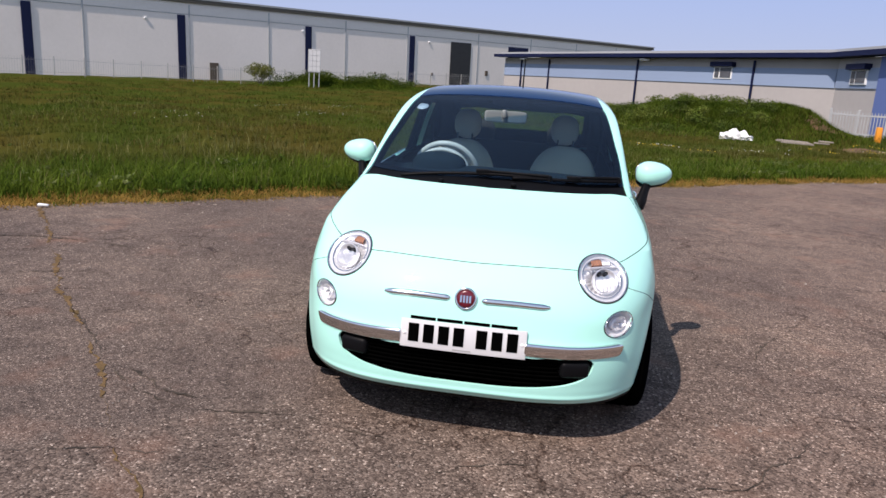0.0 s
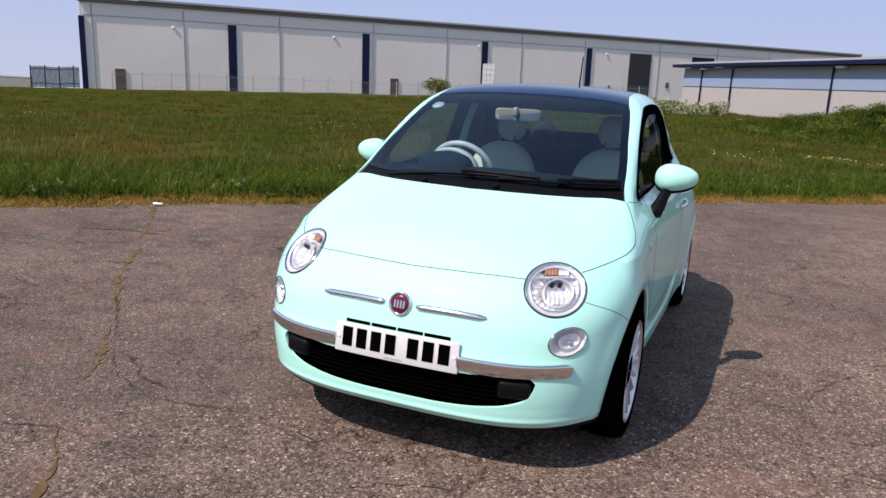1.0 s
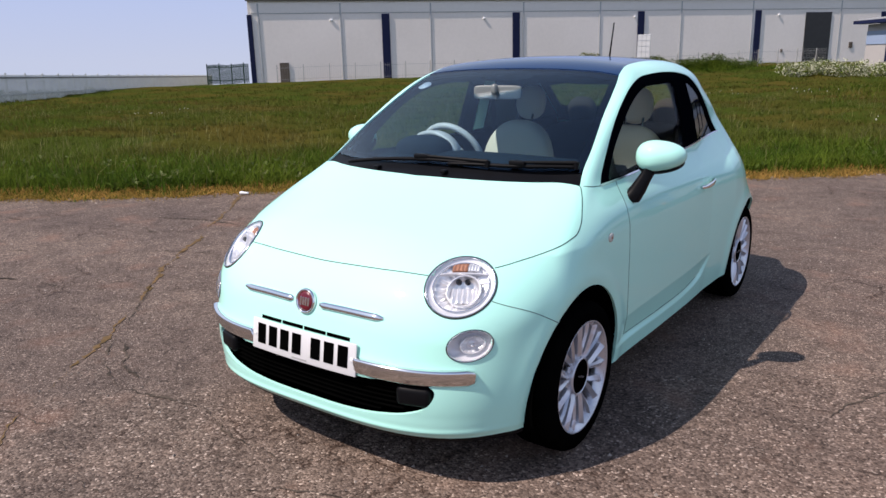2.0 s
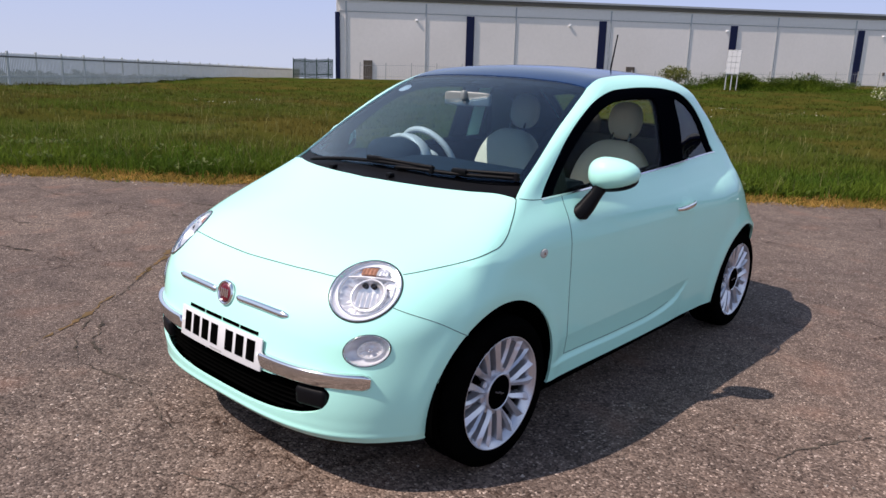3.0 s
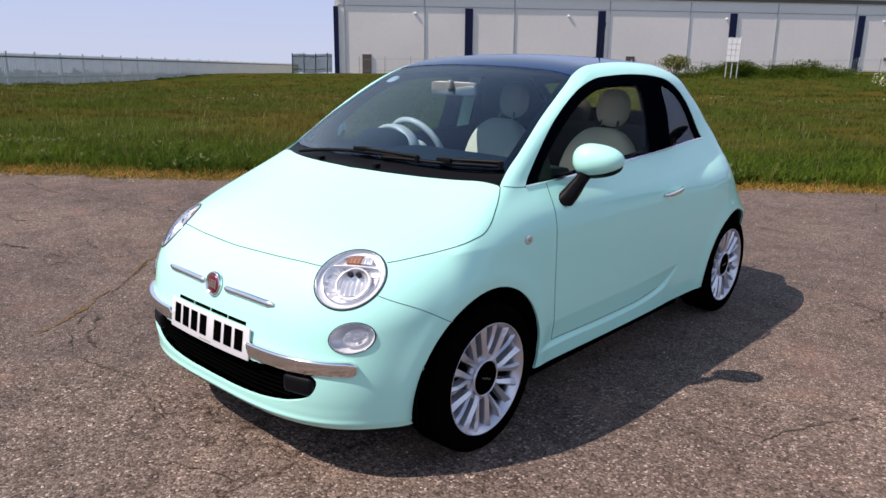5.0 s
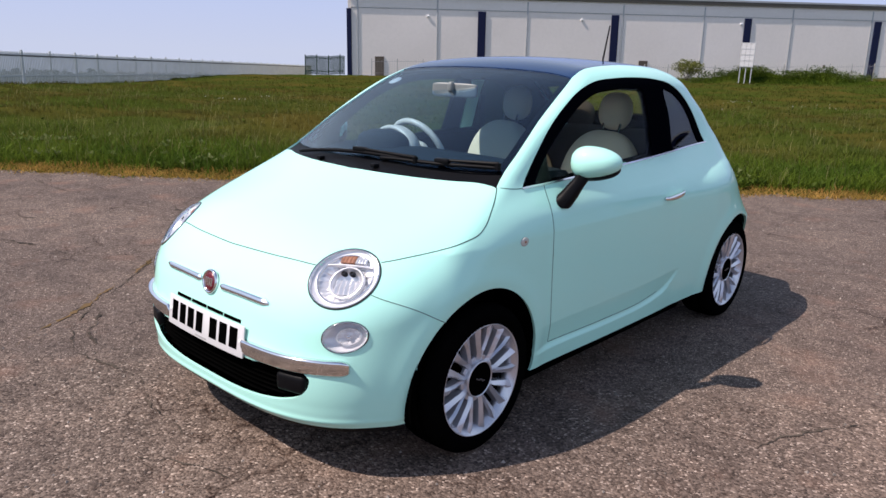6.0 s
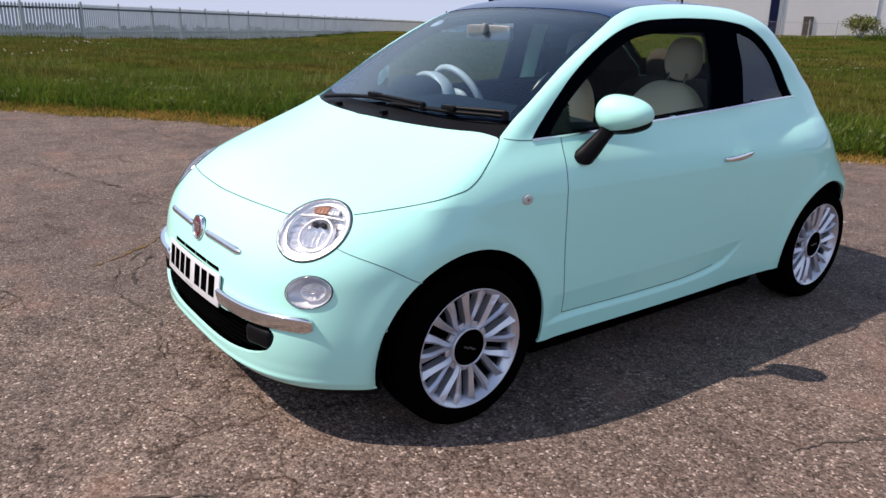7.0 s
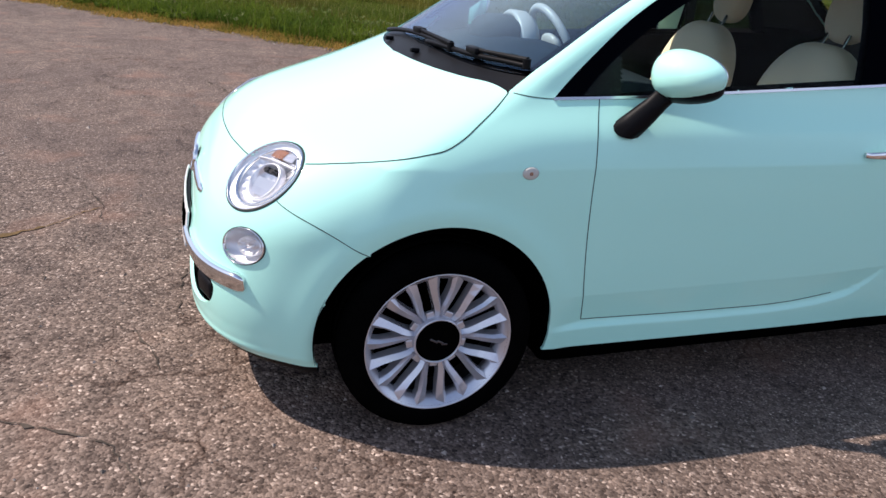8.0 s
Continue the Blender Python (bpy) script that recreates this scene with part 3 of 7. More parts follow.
foot_line = from_top(whole(SCREEN_FOOT[:, :2] * np.array([0.985, 1]) + np.array([0, 0.016])))
side_line = from_top(SCREEN_SIDE[(SCREEN_SIDE[:, 1] > 0.25) & (SCREEN_SIDE[:, 1] < 0.86), :2] - np.array([0.019, 0]))
for edge, wide, flip_it in ((top_line, 0.050, False), (foot_line, 0.036, False), (side_line, 0.036, False), (side_line, 0.036, True)):
    strip("screen_border", edge, GLOSSBLACK, screen, "black printed border of the windscreen", flip_it, width=wide, lift=-0.0075)

for mirror in (False, True):
    wing = shell("front_wing", SIDE, is_wing, PAINT, CAR, mirror=mirror)
    door = shell("door", SIDE, is_door, PAINT, CAR, mirror=mirror, depth=0.03)
    shell("side_frame", SIDE, is_frame, PAINT, CAR, mirror=mirror)
    shell("window_trim", SIDE, is_window & ~is_pane & ~is_quarter, TRIMBLACK, door, "gloss black window surround", mirror=mirror, lift=-0.003, depth=0.03)
    pane = shell("door_window", SIDE, is_pane, GLASS, door, "clear side window", mirror=mirror, lift=-0.010, depth=0.004)
    quarter = shell("quarter_window", SIDE, is_quarter, DARKGLASS, CAR, mirror=mirror, lift=-0.008, depth=0.004)
    pane.visible_shadow = quarter.visible_shadow = False
    strip("belt_strip", from_side(BELT), BELTSTEEL, door, "thin chrome strip under the windows", mirror, profile=((-0.0048, -0.002), (-0.004, 0.004), (0.004, 0.004), (0.0048, -0.002)))
    for name, line in (("door_gap", np.concatenate([DOOR_FRONT, DOOR_FOOT[1:]])), ("wing_gap", WING_TOP)):
        strip(name, from_side(line), GAP, CAR, mirror=mirror, width=0.0026)
    strip("bonnet_gap", clear_of_lamp(BONNET_SIDE[8:]), GAP, CAR, mirror=mirror)
    strip("bumper_gap", clear_of_lamp(FRONT_SEAM[int(len(FRONT_SEAM) * 0.55):]), GAP, CAR, mirror=mirror, width=0.0022)
half = clear_of_lamp(FRONT_SEAM[:int(len(FRONT_SEAM) * 0.55)])
strip("bonnet_gap", np.concatenate([half[::-1] * np.array([-1.0, 1, 1]), half[1:]]), GAP, CAR)

# the nose
INTAKE = from_front(dense([(0, 0.272), (0.2, 0.275), (0.36, 0.288), (0.45, 0.304), (0.51, 0.330), (0.538, 0.365), (0.542, 0.398), (0.530, 0.410), (0.3, 0.412), (0, 0.412)]))
ring = closed(to_nose(INTAKE), (to_nose(INTAKE) * np.array([-1.0, 1]))[::-1])
mir = np.array([-1.0, 1])
nose_top = to_nose(FRONT_SEAM)
arch_nose = to_nose(from_side(ARCH_F[90:]))
NOSE = Sheet(np.linspace(-1.42, 1.42, 400), np.linspace(0.188, 0.79, 105), of_nose, [nose_top, nose_top * mir, to_nose(INTAKE), to_nose(INTAKE) * mir, arch_nose, arch_nose * mir, np.array([[-1.45, 0.21], [1.45, 0.21]])])
nq, nc = NOSE.mid, NOSE.centre
above = closed(nose_top, far([[1.3, 0.571], [2.2, 0.571], [2.2, 1.0], [0, 1.0]]))
over = within(nq, above) | within(nq * mir, above)
arch = np.hypot(nc[:, 1], nc[:, 2] - 0.297) < 0.3505
both_sides = np.abs(nc[:, 0])[:, None] * np.array([1.0, 0, 0]) + nc * np.array([0, 1.0, 1.0])
lamp_hole = in_oval(both_sides, LAMP, LAMP_N, LAMP_A, LAMP_B, LAMP_TURN) < 0.99
fog_hole = in_oval(both_sides, FOG, FOG_N, FOG_A, FOG_B, FOG_TURN) < 0.99
keep = ~over & ~arch & ~lamp_hole & ~fog_hole & ~within(nq, ring) & (nc[:, 1] < -0.15)
bumper = shell("front_bumper", NOSE, keep & (nc[:, 2] > 0.21), PAINT, CAR)
shell("bumper_lip", NOSE, keep & (nc[:, 2] <= 0.21), BLACK, bumper, "black plastic lip under the bumper")

# air intake
inner = within(nq, ring)
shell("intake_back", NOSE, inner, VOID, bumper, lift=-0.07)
for k in range(7):
    z = 0.288 + k * 0.019
    hw = float(np.interp(z, [0.272, 0.288, 0.304, 0.33, 0.365], [0.2, 0.36, 0.45, 0.49, 0.52])) - 0.02
    line = from_front(np.stack([np.linspace(-hw, hw, 60), np.full(60, z)], -1))
    strip("intake_slat", line, RUBBER, bumper, profile=((-0.003, -0.05), (-0.0035, -0.026), (0.0035, -0.022), (0.003, -0.05)))
for s in (-1, 1):
    at = Vector(from_front([(0.462 * s, 0.368)])[0])
    bm = box((0.125, 0.07, 0.072), Matrix.Translation(at + Vector((0, 0.040, -0.002))) @ Matrix.Rotation(s * 0.30, 4, "Z"), 0.018, 3)
    part("intake_block", bm_mesh("intake_block", bm, BLACK, True), bumper, "black plastic block in the air intake")

# bright bars, whiskers and the slot over the plate
for s in (1, -1):
    z = 0.4415
    a0, a1 = to_nose(from_front([(0.257, z), (0.654, z)]))[:, 0]
    a = np.linspace(a0, a1, 70)
    rise = curve(a, (a0, 0.447), ((a0 + a1) / 2, 0.443), (a1, 0.446))
    line = of_nose(np.stack([a, rise], -1))
    end = np.clip((a1 - a) / 0.03, 0, 1) ** 0.5 * 0.45 + 0.55
    prof = ((-0.029, -0.004), (-0.0285, 0.003), (-0.023, 0.0075), (0.0, 0.0155), (0.021, 0.0215), (0.0265, 0.019), (0.029, 0.010), (0.029, -0.004))
    strip("bumper_bar", line, CHROME, bumper, "chrome bumper bar", s < 0, profile=prof, taper=end)
    x = np.linspace(0.066, 0.345, 50)
    line = from_front(np.stack([x, curve(x, (0.06, 0.622), (0.2, 0.6235), (0.345, 0.620))], -1))
    tap = np.clip((x - 0.05) / 0.03, 0.5, 1) * np.clip((0.350 - x) / 0.035, 0.2, 1) ** 0.5
    prof = ((-0.013, -0.003), (-0.0125, 0.006), (-0.004, 0.011), (0.006, 0.010), (0.0115, 0.005), (0.012, -0.003))
    strip("whisker", line, CHROME, bumper, "thin chrome whisker beside the badge", s < 0, profile=prof, taper=tap)
# dark strips on the skin stand in for the shade inside the slot
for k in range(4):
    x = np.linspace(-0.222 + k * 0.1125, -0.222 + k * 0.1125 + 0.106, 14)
    strip("slot", from_front(np.stack([x, np.full(14, 0.5285)], -1)), VOID, bumper, "dark strip for the shade in the slot above the plate", width=0.013, lift=0.0012)

# badge
at = Vector(from_front([(0, 0.624)])[0])
turn = Matrix.Translation(at) @ Vector((0, -1, 0.20)).to_track_quat("Z", "Y").to_matrix().to_4x4()
v, f = lathe([(0.0, 0.046), (0.008, 0.047), (0.013, 0.044), (0.013, 0.039), (0.008, 0.036), (0.0, 0.036)], 48, "Z")
badge = part("badge", fix_normals(mesh_of("badge", v, f, CHROME)), CAR, "round chrome-ringed badge", turn)
v, f = lathe([(0.0, 0.037), (0.010, 0.036), (0.0115, 0.025), (0.012, 0.001)], 40, "Z")
part("badge_face", fix_normals(mesh_of("badge_face", v, f, RED)), badge, "dark red enamel face", turn)
for k in range(4):
    bm = box((0.0085, 0.030, 0.003), Matrix.Translation(((k - 1.5) * 0.0125, -0.001, 0.0125)), 0.0008, 1)
    part("badge_bar", bm_mesh("badge_bar", bm, CHROME), badge, m=turn)

# number plate with plain bars, bent a little round the nose
tilt = Matrix.Translation((0.003, -0.688, 0.4665)) @ Matrix.Rotation(radians(-7), 4, "X")


def bent(bm):
    for v in bm.verts:
        v.co.y += 0.16 * v.co.x ** 2
    return bm


def plate_bm(size, at, bevel=0.0, cuts=1):
    """A slab cut across its length, so that it can bend."""
    bm = box(size, Matrix.Translation(at), bevel)
    for k in range(1, cuts):
        x = at[0] - size[0] / 2 + size[0] * k / cuts
        bmesh.ops.bisect_plane(bm, geom=bm.verts[:] + bm.edges[:] + bm.faces[:], plane_co=(x, 0, 0), plane_no=(1, 0, 0))
    return bent(bm)


plate = part("number_plate", bm_mesh("number_plate", plate_bm((0.522, 0.007, 0.118), (0, 0, 0), 0.003, 12), PLATE, True), CAR, "white number plate with plain black bars", tilt)
for x in (-0.205, -0.142, -0.079, -0.016, 0.078, 0.141, 0.204):
    part("plate_bar", bm_mesh("plate_bar", plate_bm((0.044, 0.002, 0.076), (x, -0.0045, 0.005), 0.0, 3), INK), plate, m=tilt)
part("plate_bar", bm_mesh("plate_bar", plate_bm((0.075, 0.001, 0.006), (0, -0.0042, -0.049), 0.0, 3), material("plate_grey", (0.38, 0.38, 0.38))), plate, m=tilt)
part("plate_backing", bm_mesh("plate_backing", plate_bm((0.50, 0.03, 0.10), (0, 0.018, 0), 0.004, 12), BLACK), plate, m=tilt)
for x in (-0.243, 0.243):
    v, f = lathe([(-0.004, 0.008), (-0.0065, 0.006), (-0.007, 0.0005)], 16, "Y")
    part("plate_screw", fix_normals(mesh_of("plate_screw", v + np.array([x, 0.16 * x * x, 0.0]), f, WHITE)), plate, m=tilt)


# lamps
def loops(rings, closed_end=True):
    """Quads between rings of equally many places; the last is closed with a fan."""
    k = len(rings[0])
    v = np.concatenate(rings)
    f = [(i * k + j, i * k + (j + 1) % k, (i + 1) * k + (j + 1) % k, (i + 1) * k + j) for i in range(len(rings) - 1) for j in range(k)]
    if closed_end:
        v = np.concatenate([v, rings[-1].mean(0)[None]])
        last = (len(rings) - 1) * k
        f += [(last + j, last + (j + 1) % k, len(v) - 1) for j in range(k)]
    return v, f


def lamp(name, c, n, a, b, turn, label, mirror, head):
    """A lamp set flush in the skin: thin rim, silver bezel, faceted bowl, inner parts and a domed lens."""
    long_v, short_v = oval_axes(n, turn)
    ang = np.linspace(0, 2 * np.pi, 72, endpoint=False)
    flip = np.array([-1.0, 1, 1]) if mirror else np.array([1.0, 1, 1])

    def at(u, v, out, flat=0.0):
        """Places u and v radii off the centre, out from the skin (flat: from the lamp's own plane)."""
        u, v = np.broadcast_arrays(np.atleast_1d(np.asarray(u, float)), np.atleast_1d(np.asarray(v, float)))
        p = c + np.outer((u * math.cos(turn) + v * math.sin(turn)) * a, long_v) + np.outer((v * math.cos(turn) - u * math.sin(turn)) * b, short_v)
        on = meet(p + n * 0.18, -n, 0.0, 0.5, 160)
        return on * (1 - flat) + p * flat + n * np.broadcast_to(np.asarray(out, float), (len(p),))[:, None]

    def ring_at(scale, out, flat=0.0, du=0.0, dv=0.0, facets=0, depth=0.0):
        wave = depth * np.abs(np.cos(ang * facets / 2)) if facets else 0.0
        return at(du + np.cos(ang) * scale, dv + np.sin(ang) * scale, out + wave, flat)

    def put(word, rings, mat, text="", end=True, smooth=True):
        v, f = loops(rings, end)
        return part(word, fix_normals(mesh_of(word, v * flip, f, mat, smooth=smooth)), rim, text)

    v, f = loops([ring_at(1.0, -0.02), ring_at(1.0, 0.002), ring_at(0.985, 0.005), ring_at(0.965, 0.004), ring_at(0.955, -0.008)], False)
    rim = part(name, fix_normals(mesh_of(name, v * flip, f, CHROME)), CAR, label)
    put("lamp_gap", [ring_at(0.99, -0.002), ring_at(1.008, 0.0026), ring_at(1.035, 0.0022), ring_at(1.045, -0.004)], GAP, end=False)
    if head:
        put("bezel", [ring_at(0.965, -0.004), ring_at(0.90, -0.009), ring_at(0.83, -0.014), ring_at(0.81, -0.013)], BEZEL, "silver bezel ring inside the lamp", end=False)
        put("inner_ring", [ring_at(0.825, -0.016), ring_at(0.82, -0.008), ring_at(0.79, -0.007), ring_at(0.775, -0.018)], CHROME, "bright inner ring", end=False)
        put("reflector", [ring_at(0.80, -0.016), ring_at(0.74, -0.026, 0.2, facets=20, depth=0.004), ring_at(0.60, -0.036, 0.4, facets=20, depth=0.006), ring_at(0.45, -0.044, 0.6, facets=20, depth=0.004), ring_at(0.2, -0.052, 0.8)], REFLECT, "faceted silver reflector", smooth=False)
        put("inner_bowl", [ring_at(0.50, -0.030, 0.6, 0.10, -0.14), ring_at(0.50, -0.010, 0.6, 0.10, -0.14), ring_at(0.465, -0.008, 0.6, 0.10, -0.14), ring_at(0.44, -0.020, 0.6, 0.10, -0.14), ring_at(0.30, -0.034, 0.7, 0.10, -0.14)], REFLECT, "round silver bowl of the dipped beam")
        for du in (-0.09, 0.16):
            put("bulb", [ring_at(0.075, -0.034, 0.8, du, 0.16), ring_at(0.075, -0.014, 0.8, du, 0.16), ring_at(0.055, -0.010, 0.8, du, 0.16), ring_at(0.03, -0.018, 0.8, du, 0.16)], BARREL, "dark bulb holder")
        # upright facets below the bulbs
        for k in range(5):
            u0 = -0.26 + 0.15 * k
            uu = np.array([u0, u0 + 0.07, u0 + 0.14])
            rows = np.concatenate([at(uu, -0.05, np.array([-0.024, -0.016, -0.024]), 0.6), at(uu, -0.30, np.array([-0.022, -0.014, -0.022]), 0.6), at(uu, -0.50, np.array([-0.026, -0.020, -0.026]), 0.6)])
            f = [(i * 3 + j, i * 3 + j + 1, i * 3 + j + 4, i * 3 + j + 3) for i in range(2) for j in range(2)]
            part("facet", fix_normals(mesh_of("facet", rows * flip, f, REFLECT, smooth=False)), rim)
        # shelf under the indicator, and the indicator beside a clear corner
        uu = np.linspace(-0.70, 0.70, 16)
        rows = np.concatenate([at(uu, 0.40 - 0.10 * uu ** 2, -0.030, 0.2), at(uu, 0.42 - 0.10 * uu ** 2, -0.010, 0.2), at(uu, 0.46 - 0.10 * uu ** 2, -0.010, 0.2), at(uu, 0.48 - 0.10 * uu ** 2, -0.030, 0.2)])
        f = [(i * 16 + j, i * 16 + j + 1, i * 16 + j + 17, i * 16 + j + 16) for i in range(3) for j in range(15)]
        part("lamp_shelf", fix_normals(mesh_of("lamp_shelf", rows * flip, f, BEZEL)), rim, "silver shelf across the lamp")
        for word, u0, u1, mat, text in (("indicator", -0.34, 0.10, AMBER, "orange indicator at the top of the lamp"), ("clear_corner", 0.12, 0.46, REFLECT, "clear side light beside the indicator")):
            uu = np.linspace(u0, u1, 9)
            zig = 0.003 * (np.arange(9) % 2)
            rows = np.concatenate([at(uu, 0.50, -0.028, 0.1), at(uu, 0.52, -0.011 + zig, 0.1), at(uu, 0.64, -0.009 + zig, 0.1), at(uu, 0.755 - 0.25 * uu ** 2, -0.012 + zig, 0.1), at(uu, 0.77 - 0.25 * uu ** 2, -0.028, 0.1)])
            f = [(i * 9 + j, i * 9 + j + 1, i * 9 + j + 10, i * 9 + j + 9) for i in range(4) for j in range(8)]
            part(word, fix_normals(mesh_of(word, rows * flip, f, mat, smooth=False)), rim, text)
    else:
        put("reflector", [ring_at(0.965, -0.004), ring_at(0.90, -0.016, 0.1), ring_at(0.74, -0.026, 0.3), ring_at(0.52, -0.034, 0.6), ring_at(0.3, -0.040, 0.8)], BEZEL, "grey reflector")
        put("inner_bowl", [ring_at(0.56, -0.034, 0.4, 0.14), ring_at(0.56, -0.015, 0.4, 0.14), ring_at(0.52, -0.013, 0.4, 0.14), ring_at(0.47, -0.022, 0.4, 0.14, facets=14, depth=0.004), ring_at(0.25, -0.034, 0.6, 0.14)], REFLECT, "round faceted bowl of the lamp", smooth=False)
        put("bulb", [ring_at(0.10, -0.034, 0.7, 0.14), ring_at(0.10, -0.012, 0.7, 0.14), ring_at(0.06, -0.008, 0.7, 0.14)], CHROME, "small bulb shield")
    lens = put("lens", [ring_at(0.962, 0.003)] + [ring_at(s, 0.003 + 0.012 * (1 - s * s), 0.2) for s in (0.8, 0.6, 0.35, 0.12)], LENS, "clear domed lens")
    lens.visible_shadow = False
    return rim


for mirror in (False, True):
    lamp("headlight", LAMP, LAMP_N, LAMP_A, LAMP_B, LAMP_TURN, "round headlight with a thin bright rim", mirror, True)
    lamp("fog_light", FOG, FOG_N, FOG_A, FOG_B, FOG_TURN, "oval running light with a thin dark rim", mirror, False)

# rear skin, seen from behind only
REAR = Sheet(np.linspace(-1.5, 1.5, 120), np.linspace(0.2, 1.12, 60), lambda s: meet(np.stack([np.sin(s[:, 0]) * 1.2, 1.9 + np.cos(s[:, 0]) * 1.2, s[:, 1]], -1), -np.stack([np.sin(s[:, 0]), np.cos(s[:, 0]), 0 * s[:, 0]], -1), 0.0, 1.1, 200), [np.array([[-1.6, 0.4], [1.6, 0.4]])])
rear_ok = (REAR.centre[:, 1] > 2.645) & ~((np.hypot(REAR.centre[:, 1] - 2.285, REAR.centre[:, 2] - 0.285) < 0.346))
rear = shell("rear_panel", REAR, rear_ok & (REAR.centre[:, 2] > 0.4), PAINT, CAR, lift=-0.002)
shell("rear_bumper", REAR, ((REAR.centre[:, 1] > 2.60) & rear_ok & (REAR.centre[:, 2] <= 0.4)), PAINT, CAR, lift=-0.002)

# underside and arch liners, their deep shade put into the black
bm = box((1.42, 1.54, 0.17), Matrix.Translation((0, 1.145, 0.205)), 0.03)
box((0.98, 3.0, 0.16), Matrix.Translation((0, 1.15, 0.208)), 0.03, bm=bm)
part("floor_pan", bm_mesh("floor_pan", bm, VOID), CAR, "underside, blackened for the shade below the car")
# unseen tray added to stop sun leaking through the intake
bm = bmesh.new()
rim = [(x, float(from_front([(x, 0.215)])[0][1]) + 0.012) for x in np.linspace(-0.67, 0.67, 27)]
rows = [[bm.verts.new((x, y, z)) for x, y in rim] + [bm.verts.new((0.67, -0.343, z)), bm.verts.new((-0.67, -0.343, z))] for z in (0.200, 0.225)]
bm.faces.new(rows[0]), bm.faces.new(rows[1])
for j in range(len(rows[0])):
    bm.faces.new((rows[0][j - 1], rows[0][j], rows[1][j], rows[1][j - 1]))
part("blocking_tray", bm_mesh("blocking_tray", bm, VOID), CAR, "dark tray added under the nose to block sun")
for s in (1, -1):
    # unseen beam added against sun leaking from the cabin past the floor
    part("blocking_beam", bm_mesh("blocking_beam", box((0.12, 1.52, 0.10), Matrix.Translation((0.715 * s, 1.14, 0.285)), 0.01), VOID), CAR)
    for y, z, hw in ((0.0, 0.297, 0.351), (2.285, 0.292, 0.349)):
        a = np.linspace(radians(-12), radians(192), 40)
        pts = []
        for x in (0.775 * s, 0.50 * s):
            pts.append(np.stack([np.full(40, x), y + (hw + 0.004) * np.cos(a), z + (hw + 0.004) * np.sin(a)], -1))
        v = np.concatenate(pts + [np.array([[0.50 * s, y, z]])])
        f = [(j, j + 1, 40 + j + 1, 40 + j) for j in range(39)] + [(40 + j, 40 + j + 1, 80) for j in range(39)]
        part("arch_liner", fix_normals(mesh_of("arch_liner", v, f, VOID)), CAR, "black wheel arch liner, darkened for the arch's shade")


# wheels
STEELMARK = material("mark_grey", (0.10, 0.10, 0.11), 0.3, 0.8)


